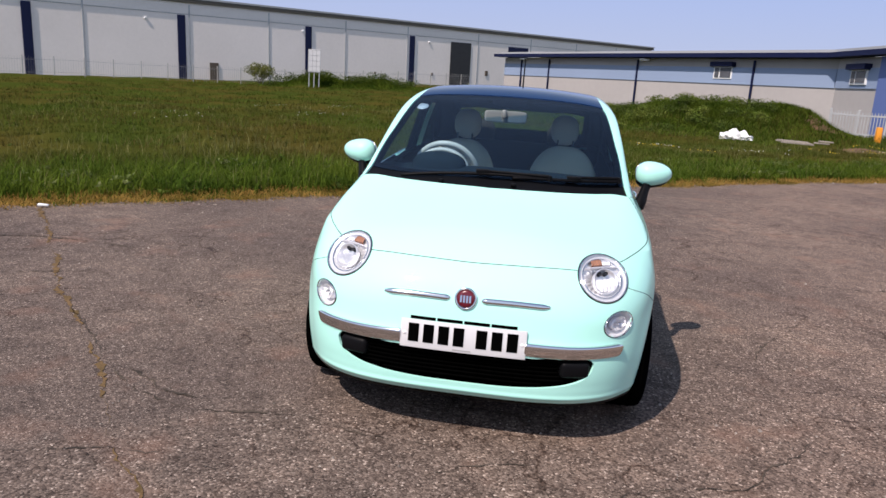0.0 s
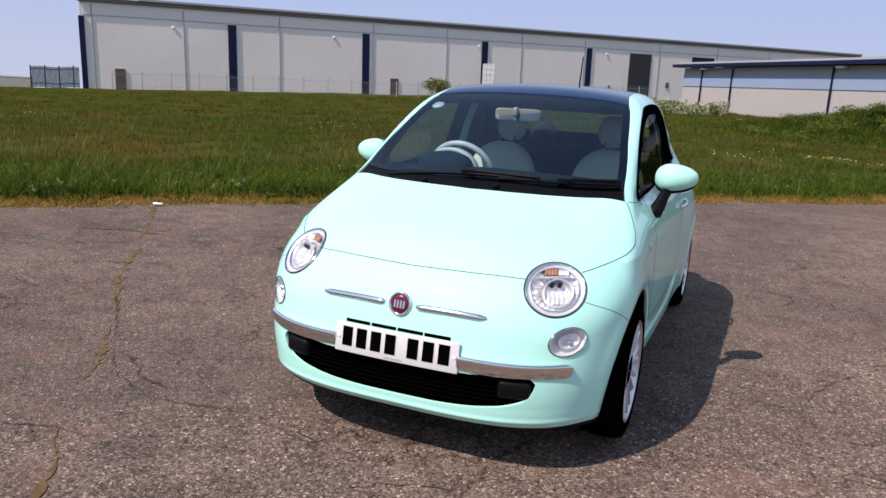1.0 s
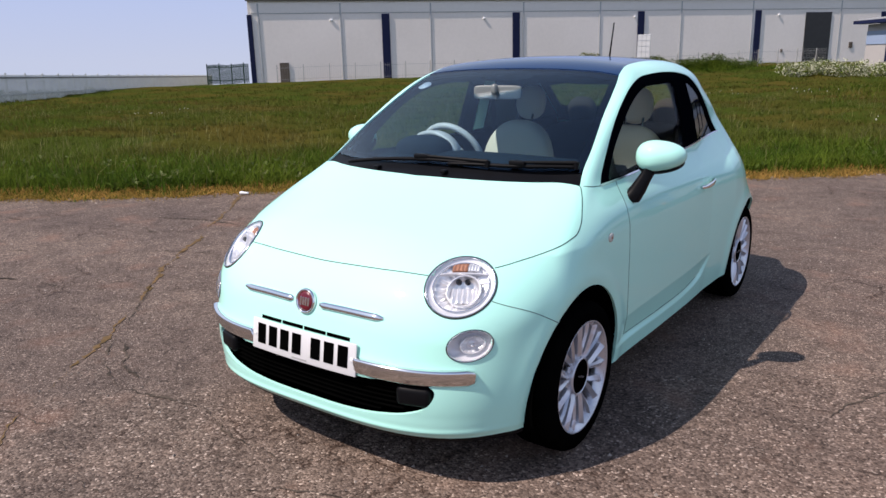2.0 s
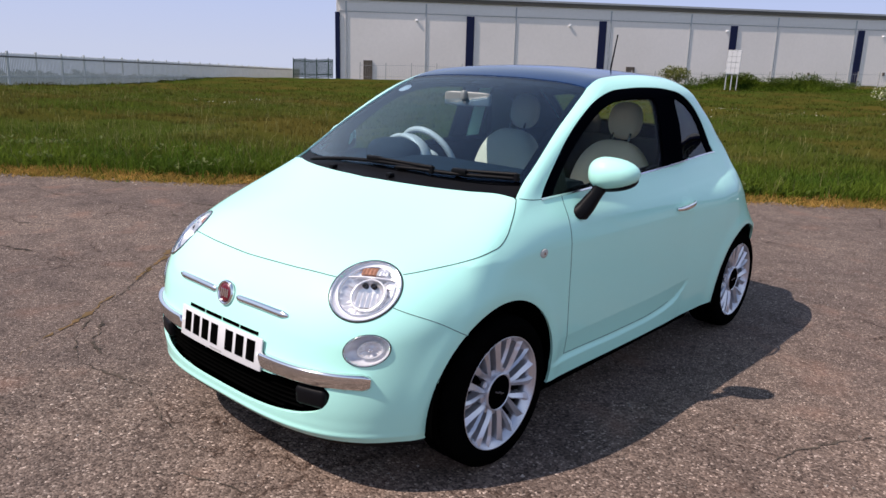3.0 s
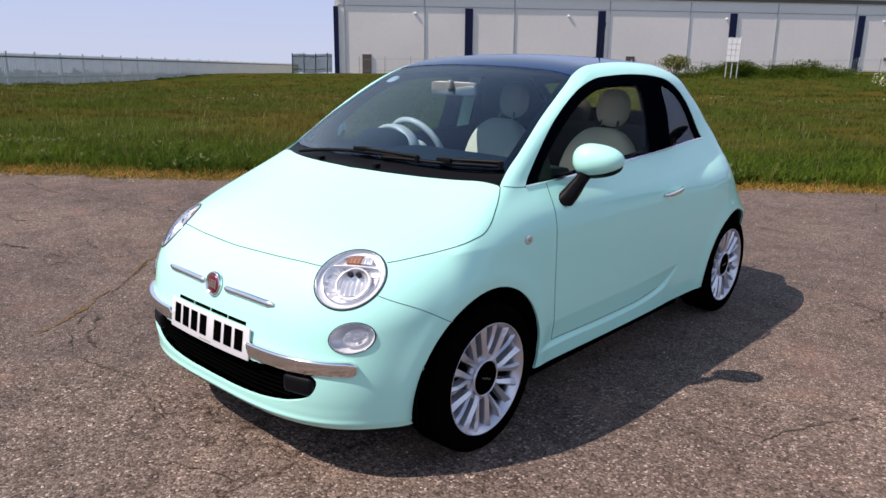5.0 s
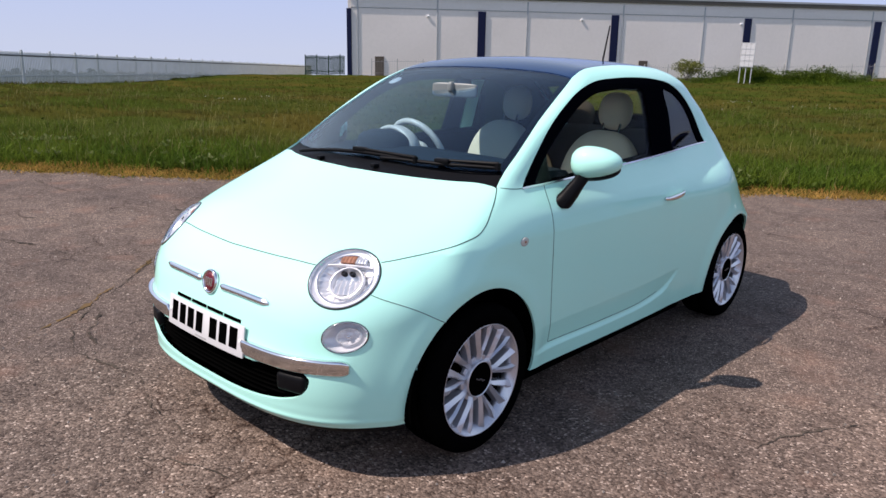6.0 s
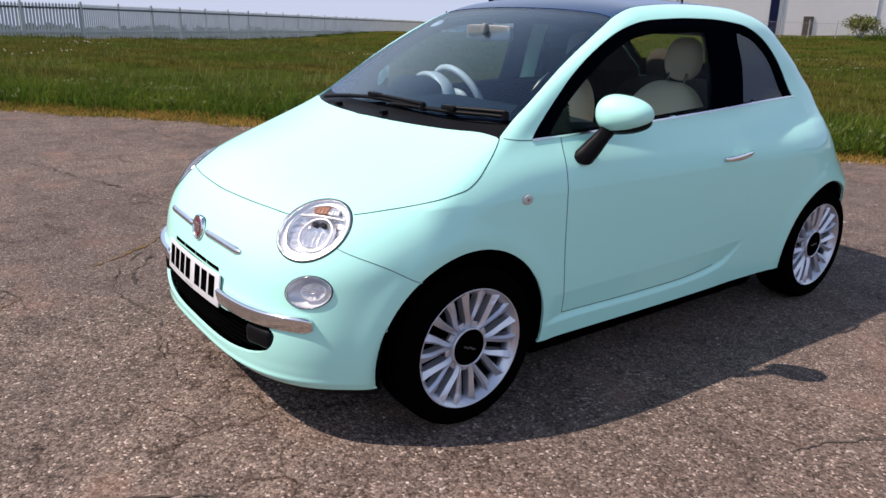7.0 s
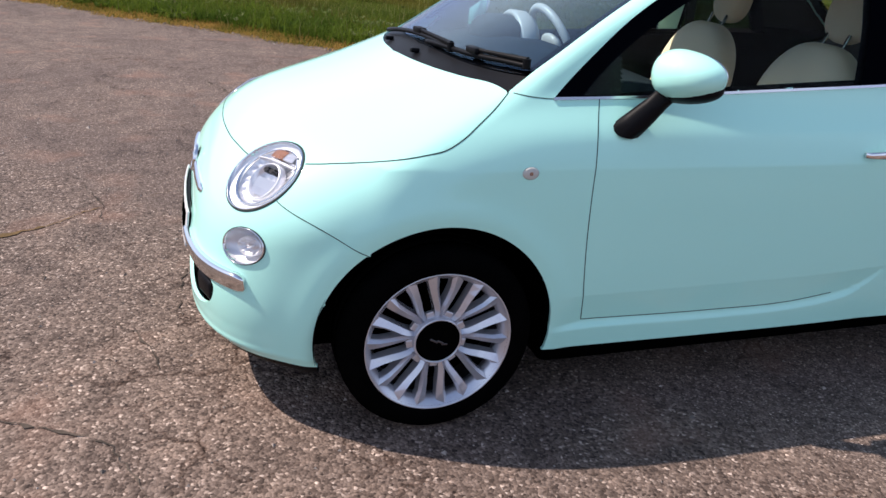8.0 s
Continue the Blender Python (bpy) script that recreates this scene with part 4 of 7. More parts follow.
def wheel_meshes():
    tyre = [(-0.092, 0.196), (-0.096, 0.21), (-0.100, 0.235), (-0.097, 0.262), (-0.088, 0.281), (-0.074, 0.2895), (-0.05, 0.2925), (-0.03, 0.2928), (-0.028, 0.287), (-0.024, 0.287), (-0.022, 0.293), (0.022, 0.293), (0.024, 0.287), (0.028, 0.287), (0.03, 0.2928), (0.05, 0.2925), (0.074, 0.2895), (0.088, 0.281), (0.097, 0.262), (0.100, 0.240), (0.098, 0.2295), (0.094, 0.2205), (0.088, 0.2125), (0.0, 0.199)]
    rim = [(0.040, 0.184), (0.060, 0.188), (0.078, 0.195), (0.086, 0.205), (0.0925, 0.2095), (0.0945, 0.2125), (0.090, 0.2145), (0.07, 0.208), (0.050, 0.20)]
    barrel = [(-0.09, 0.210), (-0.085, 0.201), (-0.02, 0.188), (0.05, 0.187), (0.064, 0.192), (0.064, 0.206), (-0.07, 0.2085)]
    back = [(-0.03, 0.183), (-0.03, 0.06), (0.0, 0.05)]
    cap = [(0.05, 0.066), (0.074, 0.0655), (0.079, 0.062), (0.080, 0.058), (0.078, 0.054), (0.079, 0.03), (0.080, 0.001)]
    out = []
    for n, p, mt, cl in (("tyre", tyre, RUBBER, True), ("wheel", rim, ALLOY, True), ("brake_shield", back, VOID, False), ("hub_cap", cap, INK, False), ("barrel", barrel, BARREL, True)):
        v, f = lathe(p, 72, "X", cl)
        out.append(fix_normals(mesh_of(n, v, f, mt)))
    ringv, ringf = lathe([(0.06, 0.0715), (0.076, 0.0712), (0.0805, 0.0685), (0.081, 0.0655), (0.07, 0.0640)], 56, "X")
    out.append(fix_normals(mesh_of("cap_ring", ringv, ringf, ALLOY)))
    # one spoke, leaving its pair outwards
    for s in (1, -1):
        rows = []
        for r, ang, w, d, ht in ((0.050, 6.6, 0.0130, 0.066, 0.032), (0.075, 5.0, 0.0150, 0.071, 0.034), (0.092, 4.8, 0.0180, 0.077, 0.034), (0.110, 6.4, 0.0205, 0.080, 0.032), (0.135, 8.8, 0.0225, 0.083, 0.030), (0.165, 10.2, 0.0255, 0.086, 0.028), (0.190, 10.3, 0.0320, 0.087, 0.024), (0.2065, 10.1, 0.0340, 0.087, 0.018)):
            a = radians(ang * s)
            e, t = np.array([0, np.cos(a), np.sin(a)]), np.array([0, -np.sin(a), np.cos(a)])
            ax = np.array([1.0, 0, 0])
            rows.append(np.array([e * r + t * w * 0.55 + ax * (d - ht - 0.012), e * r + t * w * 0.5 + ax * (d - 0.010), e * r - t * w * 0.20 * s + ax * d, e * r - t * w * 0.5 + ax * (d - 0.010), e * r - t * w * 0.55 + ax * (d - ht - 0.012)]))
        k = 5
        v = np.concatenate(rows)
        f = [(i * k + j, i * k + (j + 1) % k, (i + 1) * k + (j + 1) % k, (i + 1) * k + j) for i in range(len(rows) - 1) for j in range(k)] + [tuple(range(k)), tuple(range((len(rows) - 1) * k, len(rows) * k))]
        out.append(fix_normals(mesh_of("spoke", v, f, ALLOY, smooth=False)))
    # a short step at the hub between two pairs
    bm = box((0.016, 0.034, 0.024), Matrix.Rotation(radians(20), 4, "X") @ Matrix.Translation((0.056, 0.072, 0)), 0.003)
    out.append(bm_mesh("hub_step", bm, ALLOY))
    # a slim silver stroke on the cap
    bm = bmesh.new()
    for y, z, l, a in ((-0.012, 0.004, 0.026, 35), (0.006, -0.003, 0.020, 35), (0.017, -0.012, 0.018, 12)):
        box((0.002, l, 0.0055), Matrix.Translation((0.0803, y, z)) @ Matrix.Rotation(radians(-a), 4, "X"), 0.0008, 1, bm)
    out.append(bm_mesh("cap_mark", bm, STEELMARK))
    # the rim fills the tyre's opening
    for me in out:
        if me.name.split(".")[0] not in ("tyre", "brake_shield"):
            me.transform(Matrix.Diagonal((1, 1.03, 1.03, 1)))
    return out


TYRE, RIM, SHIELD, CAP, BARRELS, CAPRING, SPOKE_A, SPOKE_B, STEP, MARK = wheel_meshes()
for x, y, turn in ((0.715, 0.0, 7), (-0.715, 0.0, 20), (0.722, 2.31, 33), (-0.722, 2.31, 12)):
    m = Matrix.Translation((x, y, 0.2925)) @ Matrix.Rotation(0 if x > 0 else math.pi, 4, "Z") @ Matrix.Rotation(radians(turn), 4, "X")
    wheel = part("wheel", RIM, CAR, "silver multi-spoke alloy wheel", m)
    for name, me, lab in (("tyre", TYRE, "black rubber tyre"), ("brake_shield", SHIELD, ""), ("hub_cap", CAP, "black centre cap"), ("cap_ring", CAPRING, ""), ("cap_mark", MARK, "slim grey mark on the cap"), ("barrel", BARRELS, "inside of the wheel, darkened for its shade")):
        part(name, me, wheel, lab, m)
    for k in range(9):
        for word, me in (("spoke", SPOKE_A), ("spoke", SPOKE_B), ("hub_step", STEP)):
            part(word, me, wheel, m=m @ Matrix.Rotation(radians(40 * k), 4, "X"))

# door mirrors, handles, repeaters
def egg(rx, ry, rz, cut, seg=28):
    """A rounded cap, flattened towards +y."""
    bm = bmesh.new()
    bmesh.ops.create_uvsphere(bm, u_segments=seg, v_segments=18, radius=1.0)
    for v in bm.verts:
        x, y, z = v.co
        x = math.copysign(abs(x) ** 0.86, x)
        z = math.copysign(abs(z) ** 0.9, z)
        y = y * (1.0 if y < 0 else cut)
        taper = 1 - 0.22 * x
        v.co = (x * rx, y * ry, z * rz * taper)
    return bm


for s in (1, -1):
    door_ob = [o for o in CAR.children if o.name.split(".")[0] == "door"][0 if s > 0 else 1]
    c = Vector((0.832 * s if s > 0 else -0.822, 0.645, 1.068))
    m = Matrix.Translation(c) @ Matrix.Rotation(radians(27 * s), 4, "Z") @ Matrix.Rotation(radians(-2 * s), 4, "Y")
    bm = egg(0.106, 0.080, 0.066, 0.45)
    if s < 0:
        for v in bm.verts:
            v.co.x = -v.co.x
    mirror_ob = part("door_mirror", bm_mesh("door_mirror", bm, PAINT, True, 80), CAR, "mint green door mirror on a black arm", m)
    bm = egg(0.100, 0.066, 0.050, 0.5)
    for v in bm.verts:
        v.co = (v.co.x * (1 if s > 0 else -1), v.co.y + 0.008, min(v.co.z, 0.02) - 0.026)
    part("mirror_base", bm_mesh("mirror_base", bm, BLACK, True, 80), mirror_ob, "black plastic underside", m)
    bm = egg(0.093, 0.01, 0.06, 1.0)
    for v in bm.verts:
        v.co.x, v.co.y = v.co.x * (1 if s > 0 else -1), v.co.y + 0.034
    part("mirror_glass", bm_mesh("mirror_glass", bm, CHROME, True), mirror_ob, "mirror glass", m)
    bm = bmesh.new()
    pts = [(0.735, 0.518, 0.900, 0.036), (0.764, 0.525, 0.908, 0.043), (0.780, 0.550, 0.943, 0.039), (0.792, 0.585, 0.985, 0.032), (0.805, 0.615, 1.025, 0.032)]
    rows = []
    for x, y, z, r in pts:
        rows.append([bm.verts.new((s * (x + r * 0.62 * math.cos(a)), y + r * math.sin(a) * 1.05, z - r * 0.62 * math.cos(a) * 0.9)) for a in np.linspace(0, 2 * math.pi, 14, endpoint=False)])
    for r0, r1 in zip(rows[:-1], rows[1:]):
        for j in range(14):
            bm.faces.new((r0[j], r0[(j + 1) % 14], r1[(j + 1) % 14], r1[j]))
    bm.faces.new(rows[0]), bm.faces.new(rows[-1])
    me = bm_mesh("mirror_arm", bm, BLACK, True, 60)
    part("mirror_arm", me, CAR, "black plastic mirror arm")
    # handle
    line = from_side(np.stack([np.linspace(1.36, 1.565, 24), np.linspace(0.832, 0.846, 24)], -1)) * np.array([s, 1.0, 1.0])
    tap = np.sin(np.linspace(0.35, math.pi - 0.35, 24)) ** 0.4
    lift = np.sin(np.linspace(0, math.pi, 24)) ** 0.5
    v = []
    for i, p in enumerate(line):
        for a in np.linspace(0, 2 * math.pi, 10, endpoint=False):
            v.append(p + np.array([s * (0.006 + 0.024 * lift[i] + 0.006 * math.sin(a)), 0, 0.0135 * math.cos(a) * tap[i]]))
    f = [(i * 10 + j, i * 10 + (j + 1) % 10, (i + 1) * 10 + (j + 1) % 10, (i + 1) * 10 + j) for i in range(23) for j in range(10)] + [tuple(range(10)), tuple(range(230, 240))]
    part("door_handle", fix_normals(mesh_of("door_handle", np.array(v), f, CHROME)), door_ob, "chrome door handle")
    rows = []
    for k, (ry, rz, out) in enumerate(((0.052, 0.036, 0.0006), (0.046, 0.031, 0.0016), (0.030, 0.020, 0.0012), (0.0, 0.0, 0.0008))):
        a = np.linspace(0, 2 * np.pi, 28, endpoint=False)
        spot = from_side(np.stack([1.463 + ry * np.cos(a), 0.848 + rz * np.sin(a)], -1)) * np.array([s, 1.0, 1.0])
        rows.append(spot + np.array([s * out, 0, 0]))
    v, f = loops(rows, False)
    part("handle_dish", fix_normals(mesh_of("handle_dish", v, f, PAINT)), door_ob, "shallow dish behind the handle")
    # side repeater
    p = from_side([(0.228, 0.792)])[0] * np.array([s, 1, 1])
    v, f = lathe([(0.0, 0.018), (0.003, 0.0175), (0.005, 0.013), (0.006, 0.001)], 24, "X")
    v[:, 1] *= 1.35
    v = v * np.array([s, 1, 1]) + p
    rep = part("side_repeater", fix_normals(mesh_of("side_repeater", v, f, material("repeater_lens", (0.52, 0.52, 0.48), 0.15, vary=0.1, fine=200))), CAR, "small clear side repeater lamp")
    v, f = lathe([(0.004, 0.006), (0.0068, 0.005), (0.0072, 0.001)], 16, "X")
    part("repeater_bulb", fix_normals(mesh_of("repeater_bulb", v * np.array([s, 1, 1]) + p, f, AMBER)), rep, "dark bulb spot")

# wipers, washer jets, aerial, sticker
for pts, hinge in (((-0.46, 0.125), (-0.05, 0.135), (0.28, 0.150)), 1), (((0.10, 0.122), (0.40, 0.180), (0.625, 0.262)), 1):
    line = from_top(dense(pts, 0.02))
    n = gradient(line)
    blade = strip("wiper", line, BLACK, CAR, "black windscreen wiper", profile=((-0.004, 0.002), (-0.009, 0.010), (-0.006, 0.016), (0.004, 0.017), (0.008, 0.010), (0.004, 0.002)))
    mid = Vector(from_top([pts[1]])[0]) + Vector((0, 0, 0.026))
    bm = box((0.070, 0.030, 0.020), Matrix.Translation(mid + Vector((0, 0, -0.005))) @ Matrix.Rotation(0.1, 4, "Z"), 0.006)
    part("wiper_joint", bm_mesh("wiper_joint", bm, BLACK, True), blade)
    bm = bmesh.new()
    foot = Vector(from_top([pts[2]])[0])
    rod(bm, foot + Vector((0, -0.004, 0.024)), mid + Vector((0, -0.004, -0.002)), 0.0085, 0.006)
    rod(bm, foot + Vector((0, -0.006, 0.0)), foot + Vector((0, -0.006, 0.028)), 0.012)
    part("wiper_arm", bm_mesh("wiper_arm", bm, BLACK, True), blade)
for x in (-0.25, 0.11):
    p = Vector(from_top([(x, 0.075)])[0])
    part("washer_jet", bm_mesh("washer_jet", box((0.026, 0.03, 0.016), Matrix.Translation(p + Vector((0, 0, 0.002))), 0.005), BLACK, True), CAR, "small black washer jet")
foot = Vector(from_top([(0.0, 2.0)])[0])
bm = bmesh.new()
rod(bm, foot, foot + Vector((0, 0.03, 0.022)), 0.022, 0.010, 16)
rod(bm, foot + Vector((0, 0.015, 0.012)), Vector((0.0, 2.075, 1.685)), 0.006, 0.004, 8)
part("aerial", bm_mesh("aerial", bm, BLACK, True), CAR, "black whip aerial on the roof")


# ---- the cabin ----
def cushion(size, m, power=0.6, taper=0.0, dome=0.0):
    """A padded block with soft corners; taper narrows it upwards."""
    bm = bmesh.new()
    bmesh.ops.create_uvsphere(bm, u_segments=28, v_segments=18, radius=1.0)
    for v in bm.verts:
        x, y, z = (math.copysign(abs(c) ** power, c) for c in v.co)
        k = 1 - taper * (z + 1) / 2 - dome * max(z, 0) ** 3
        v.co = m @ Vector((x * size[0] / 2 * k, y * size[1] / 2, z * size[2] / 2))
    return bm


def seat(x, label):
    """A front seat: base, dished back with a paler border, round headrest on two chrome stems."""
    s = thing_part("seat", cushion((0.48, 0.50, 0.20), Matrix.Translation((x, 1.20, 0.47)), 0.55), CREAM, CAR, label)
    lean = Matrix.Translation((x, 1.49, 0.79)) @ Matrix.Rotation(radians(-13), 4, "X")
    thing_part("backrest", cushion((0.50, 0.17, 0.66), lean, 0.62, 0.10, 0.22), CREAM, s, "cream backrest")
    thing_part("headrest", cushion((0.19, 0.12, 0.205), Matrix.Translation((x * 0.97, 1.645, 1.214)) @ Matrix.Rotation(radians(-8), 4, "X"), 0.85), CREAM, s, "round cream headrest")
    for dx in (-0.05, 0.05):
        bm = bmesh.new()
        rod(bm, (x + dx, 1.565, 1.07), (x + dx, 1.60, 1.15), 0.007)
        thing_part("headrest_stem", bm, CHROME, s)
    return s


def thing_part(name, bm, mat, parent, label="", angle=60):
    return part(name, bm_mesh(name, bm, mat, True, angle), parent, label)


seat(0.345, "cream passenger seat with a round headrest")
seat(-0.345, "cream driver's seat with a round headrest")
bench = thing_part("rear_seat", cushion((1.12, 0.50, 0.24), Matrix.Translation((0, 1.95, 0.50)), 0.5), REARSEAT, CAR, "rear bench, darkened for the cabin's shade")
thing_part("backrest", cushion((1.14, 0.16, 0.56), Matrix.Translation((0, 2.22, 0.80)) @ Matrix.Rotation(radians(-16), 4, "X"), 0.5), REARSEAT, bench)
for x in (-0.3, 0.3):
    thing_part("headrest", cushion((0.20, 0.11, 0.19), Matrix.Translation((x, 2.31, 1.13)), 0.85), REARSEAT, bench, "round headrest, darkened for the cabin's shade")
thing_part("parcel_shelf", cushion((1.05, 0.30, 0.05), Matrix.Translation((0, 2.42, 1.0)), 0.4), DASH, CAR, "dark parcel shelf")

# dashboard with binnacle, wheel and column
bm = bmesh.new()
prof = ((0.22, 0.975), (0.36, 1.012), (0.52, 1.038), (0.66, 1.030), (0.73, 0.98), (0.74, 0.88), (0.70, 0.74), (0.62, 0.60), (0.30, 0.55), (0.20, 0.70))
rows = []
for x in np.linspace(-0.66, 0.66, 22):
    k = 1 - 0.10 * abs(x / 0.66) ** 3
    rows.append([bm.verts.new((x, 0.18 + (y - 0.18) * k + 0.08 * abs(x / 0.66) ** 2, z - 0.02 * abs(x / 0.66) ** 2)) for y, z in prof])
for r0, r1 in zip(rows[:-1], rows[1:]):
    for j in range(len(prof)):
        bm.faces.new((r0[j], r0[(j + 1) % len(prof)], r1[(j + 1) % len(prof)], r1[j]))
bm.faces.new(rows[0]), bm.faces.new(rows[-1])
dash = thing_part("dashboard", bm, DASH, CAR, "dark dashboard", 40)
bm = box((1.20, 0.02, 0.16), Matrix.Translation((0, 0.742, 0.83)) @ Matrix.Rotation(radians(8), 4, "X"), 0.008)
thing_part("dash_panel", bm, PAINT, dash, "mint panel across the dashboard")
hood = cushion((0.30, 0.20, 0.17), Matrix.Translation((-0.340, 0.545, 1.020)), 0.75)
thing_part("binnacle", hood, DASH, dash, "dark instrument cowl")
arc = np.linspace(radians(8), radians(172), 34)
rows = []
for y, r in ((0.585, 0.0), (0.600, 0.012), (0.650, 0.008), (0.672, -0.004), (0.650, -0.016), (0.600, -0.014)):
    rows.append(np.stack([-0.335 + (0.148 + r) * np.cos(arc), np.full(34, y), 0.985 + (0.128 + r) * np.sin(arc)], -1))
v = np.concatenate(rows)
f = [(i * 34 + j, i * 34 + j + 1, (i + 1) % 6 * 34 + j + 1, (i + 1) % 6 * 34 + j) for i in range(6) for j in range(33)]
part("binnacle_rim", fix_normals(mesh_of("binnacle_rim", v, f, CREAMTRIM)), dash, "cream edge of the instrument cowl")
hub = Matrix.Translation((-0.338, 0.80, 0.977)) @ Matrix.Rotation(radians(115), 4, "X")
v, f = [], []
n1, n2, R = 56, 12, 0.178
for i in range(n1):
    for j in range(n2):
        a, b = 2 * math.pi * i / n1, 2 * math.pi * j / n2
        v.append(hub @ Vector(((R + 0.0165 * math.cos(b)) * math.cos(a), (R + 0.0165 * math.cos(b)) * math.sin(a), 0.0165 * math.sin(b))))
        f.append((i * n2 + j, (i + 1) % n1 * n2 + j, (i + 1) % n1 * n2 + (j + 1) % n2, i * n2 + (j + 1) % n2))
steer = part("steering_wheel", fix_normals(mesh_of("steering_wheel", np.array(v), f, CREAMTRIM)), CAR, "cream steering wheel")
thing_part("airbag_cover", cushion((0.16, 0.13, 0.05), hub, 0.8), CREAMTRIM, steer, "cream centre of the steering wheel")
for a in (radians(180), radians(0), radians(270)):
    thing_part("wheel_spoke", box((0.14, 0.032, 0.018), hub @ Matrix.Rotation(a, 4, "Z") @ Matrix.Translation((0.11, 0, 0)), 0.006), DASH, steer)
bm = bmesh.new()
rod(bm, hub @ Vector((0, 0, 0)), hub @ Vector((0, 0, 0.2)), 0.04, 0.05, 16)
thing_part("column", bm, DASH, steer)

STEELGREY = material("mirror_grey", (0.15, 0.17, 0.17), 0.35, vary=0.05)
# inner mirror, headlining, door linings; cabin shade is in the linings' colour
glass_m = Matrix.Translation((-0.004, 0.695, 1.315)) @ Matrix.Rotation(radians(14), 4, "Z")
inner_mirror = part("rear_view_mirror", bm_mesh("rear_view_mirror", cushion((0.240, 0.028, 0.066), glass_m, 0.32), STEELGREY, True, 70), CAR, "pale rear-view mirror behind the windscreen")
bm = bmesh.new()
rod(bm, (-0.004, 0.71, 1.325), (0.0, 0.755, 1.335), 0.008)
thing_part("mirror_stem", bm, BLACK, inner_mirror)
thing_part("mirror_socket", cushion((0.030, 0.034, 0.050), Matrix.Translation((-0.012, 0.676, 1.330)), 0.7), STEELGREY, inner_mirror, "grey socket on the mirror's back")
shell("headlining", SIDE, is_roof, SHADECLOTH, CAR, "headlining darkened for the shade inside", both=True, lift=-0.035, depth=0.006)
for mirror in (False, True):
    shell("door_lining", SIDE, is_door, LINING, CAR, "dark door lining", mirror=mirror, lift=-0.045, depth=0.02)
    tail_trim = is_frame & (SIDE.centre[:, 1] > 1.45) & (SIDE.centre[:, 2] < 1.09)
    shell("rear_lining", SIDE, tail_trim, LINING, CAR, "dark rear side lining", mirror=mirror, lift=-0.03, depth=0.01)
    shell("pillar_lining", SIDE, is_frame & (SIDE.centre[:, 2] > 1.07) & (SIDE.centre[:, 1] > 0.3), SHADECLOTH, CAR, "pillar lining darkened for the shade inside", mirror=mirror, lift=-0.025, depth=0.008)
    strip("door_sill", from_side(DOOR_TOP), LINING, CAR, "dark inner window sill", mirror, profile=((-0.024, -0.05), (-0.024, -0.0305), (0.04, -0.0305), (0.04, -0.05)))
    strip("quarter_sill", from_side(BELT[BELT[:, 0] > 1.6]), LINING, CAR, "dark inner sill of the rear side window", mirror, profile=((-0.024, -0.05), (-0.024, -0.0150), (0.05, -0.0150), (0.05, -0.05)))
    sail = is_window & is_pane & (SIDE.centre[:, 1] < 0.53)
    shell("sail_panel", SIDE, sail, BLACK, CAR, "black triangular panel before the side window", mirror=mirror, lift=-0.018, depth=0.004)
# painted inner faces of the pillars behind the doors
for mirror in (False, True):
    post = (is_window | is_frame) & (SIDE.centre[:, 1] > 1.50) & (SIDE.centre[:, 1] < 1.60) & (SIDE.centre[:, 2] > 1.03) & (SIDE.centre[:, 2] < 1.36)
    shell("pillar", SIDE, post, PAINT, CAR, "mint painted inner face of the door pillar", mirror=mirror, lift=-0.040, depth=0.006)
# seat belts seen in the side windows
for s in (1, -1):
    bm = box((0.006, 0.045, 0.46), Matrix.Translation((0.565 * s, 1.60, 1.02)) @ Matrix.Rotation(radians(8 * s), 4, "Y") @ Matrix.Rotation(radians(-6), 4, "X"), 0.002)
    thing_part("seat_belt", bm, SHADECLOTH, CAR, "grey seat belt")
# paper disc behind the screen
p = Vector(from_top([(-0.497, 0.765)])[0])
n = Vector(gradient(np.array(p)[None])[0])
v, f = lathe([(-0.012, 0.001), (-0.012, 0.036), (-0.0135, 0.036), (-0.0135, 0.001)], 32, "Z")
part("sticker", fix_normals(mesh_of("sticker", v, f, PLATE)), CAR, "small round white sticker inside the windscreen", Matrix.Translation(p) @ n.to_track_quat("Z", "Y").to_matrix().to_4x4())
# dark firewall and boot floor close the cabin below
part("firewall", bm_mesh("firewall", box((1.36, 0.04, 0.62), Matrix.Translation((0, 0.20, 0.60)), 0.01), VOID), CAR)


# ---- ground ----
ALONG, AWAY = np.array([0.7265, 0.6873]), np.array([-0.6873, 0.7265])
EDGE = np.array([-2.37, 5.42])


def beyond(x, y):
    """Metres past the edge of the tarmac, and metres along it."""
    s = (x - EDGE[0]) * ALONG[0] + (y - EDGE[1]) * ALONG[1]
    e = (x - EDGE[0]) * AWAY[0] + (y - EDGE[1]) * AWAY[1]
    return e + 0.0045 * np.clip(s - 1, 0, 14) ** 2 * np.clip(1.6 - np.clip(s, 0, 40) / 40, 0, 1) + 0.10 * np.sin(s * 1.7) * np.sin(s * 0.6 + 1) + 0.05 * np.sin(s * 6.1 + 2), s


def ease(v, a, b):
    t = np.clip((v - a) / (b - a), 0, 1)
    return t * t * (3 - 2 * t)


def bump(x, y, cx, cy, rx, ry, h, turn=0.0):
    c, s = math.cos(turn), math.sin(turn)
    u, v = ((x - cx) * c + (y - cy) * s) / rx, (-(x - cx) * s + (y - cy) * c) / ry
    return h * np.exp(-(u * u + v * v))


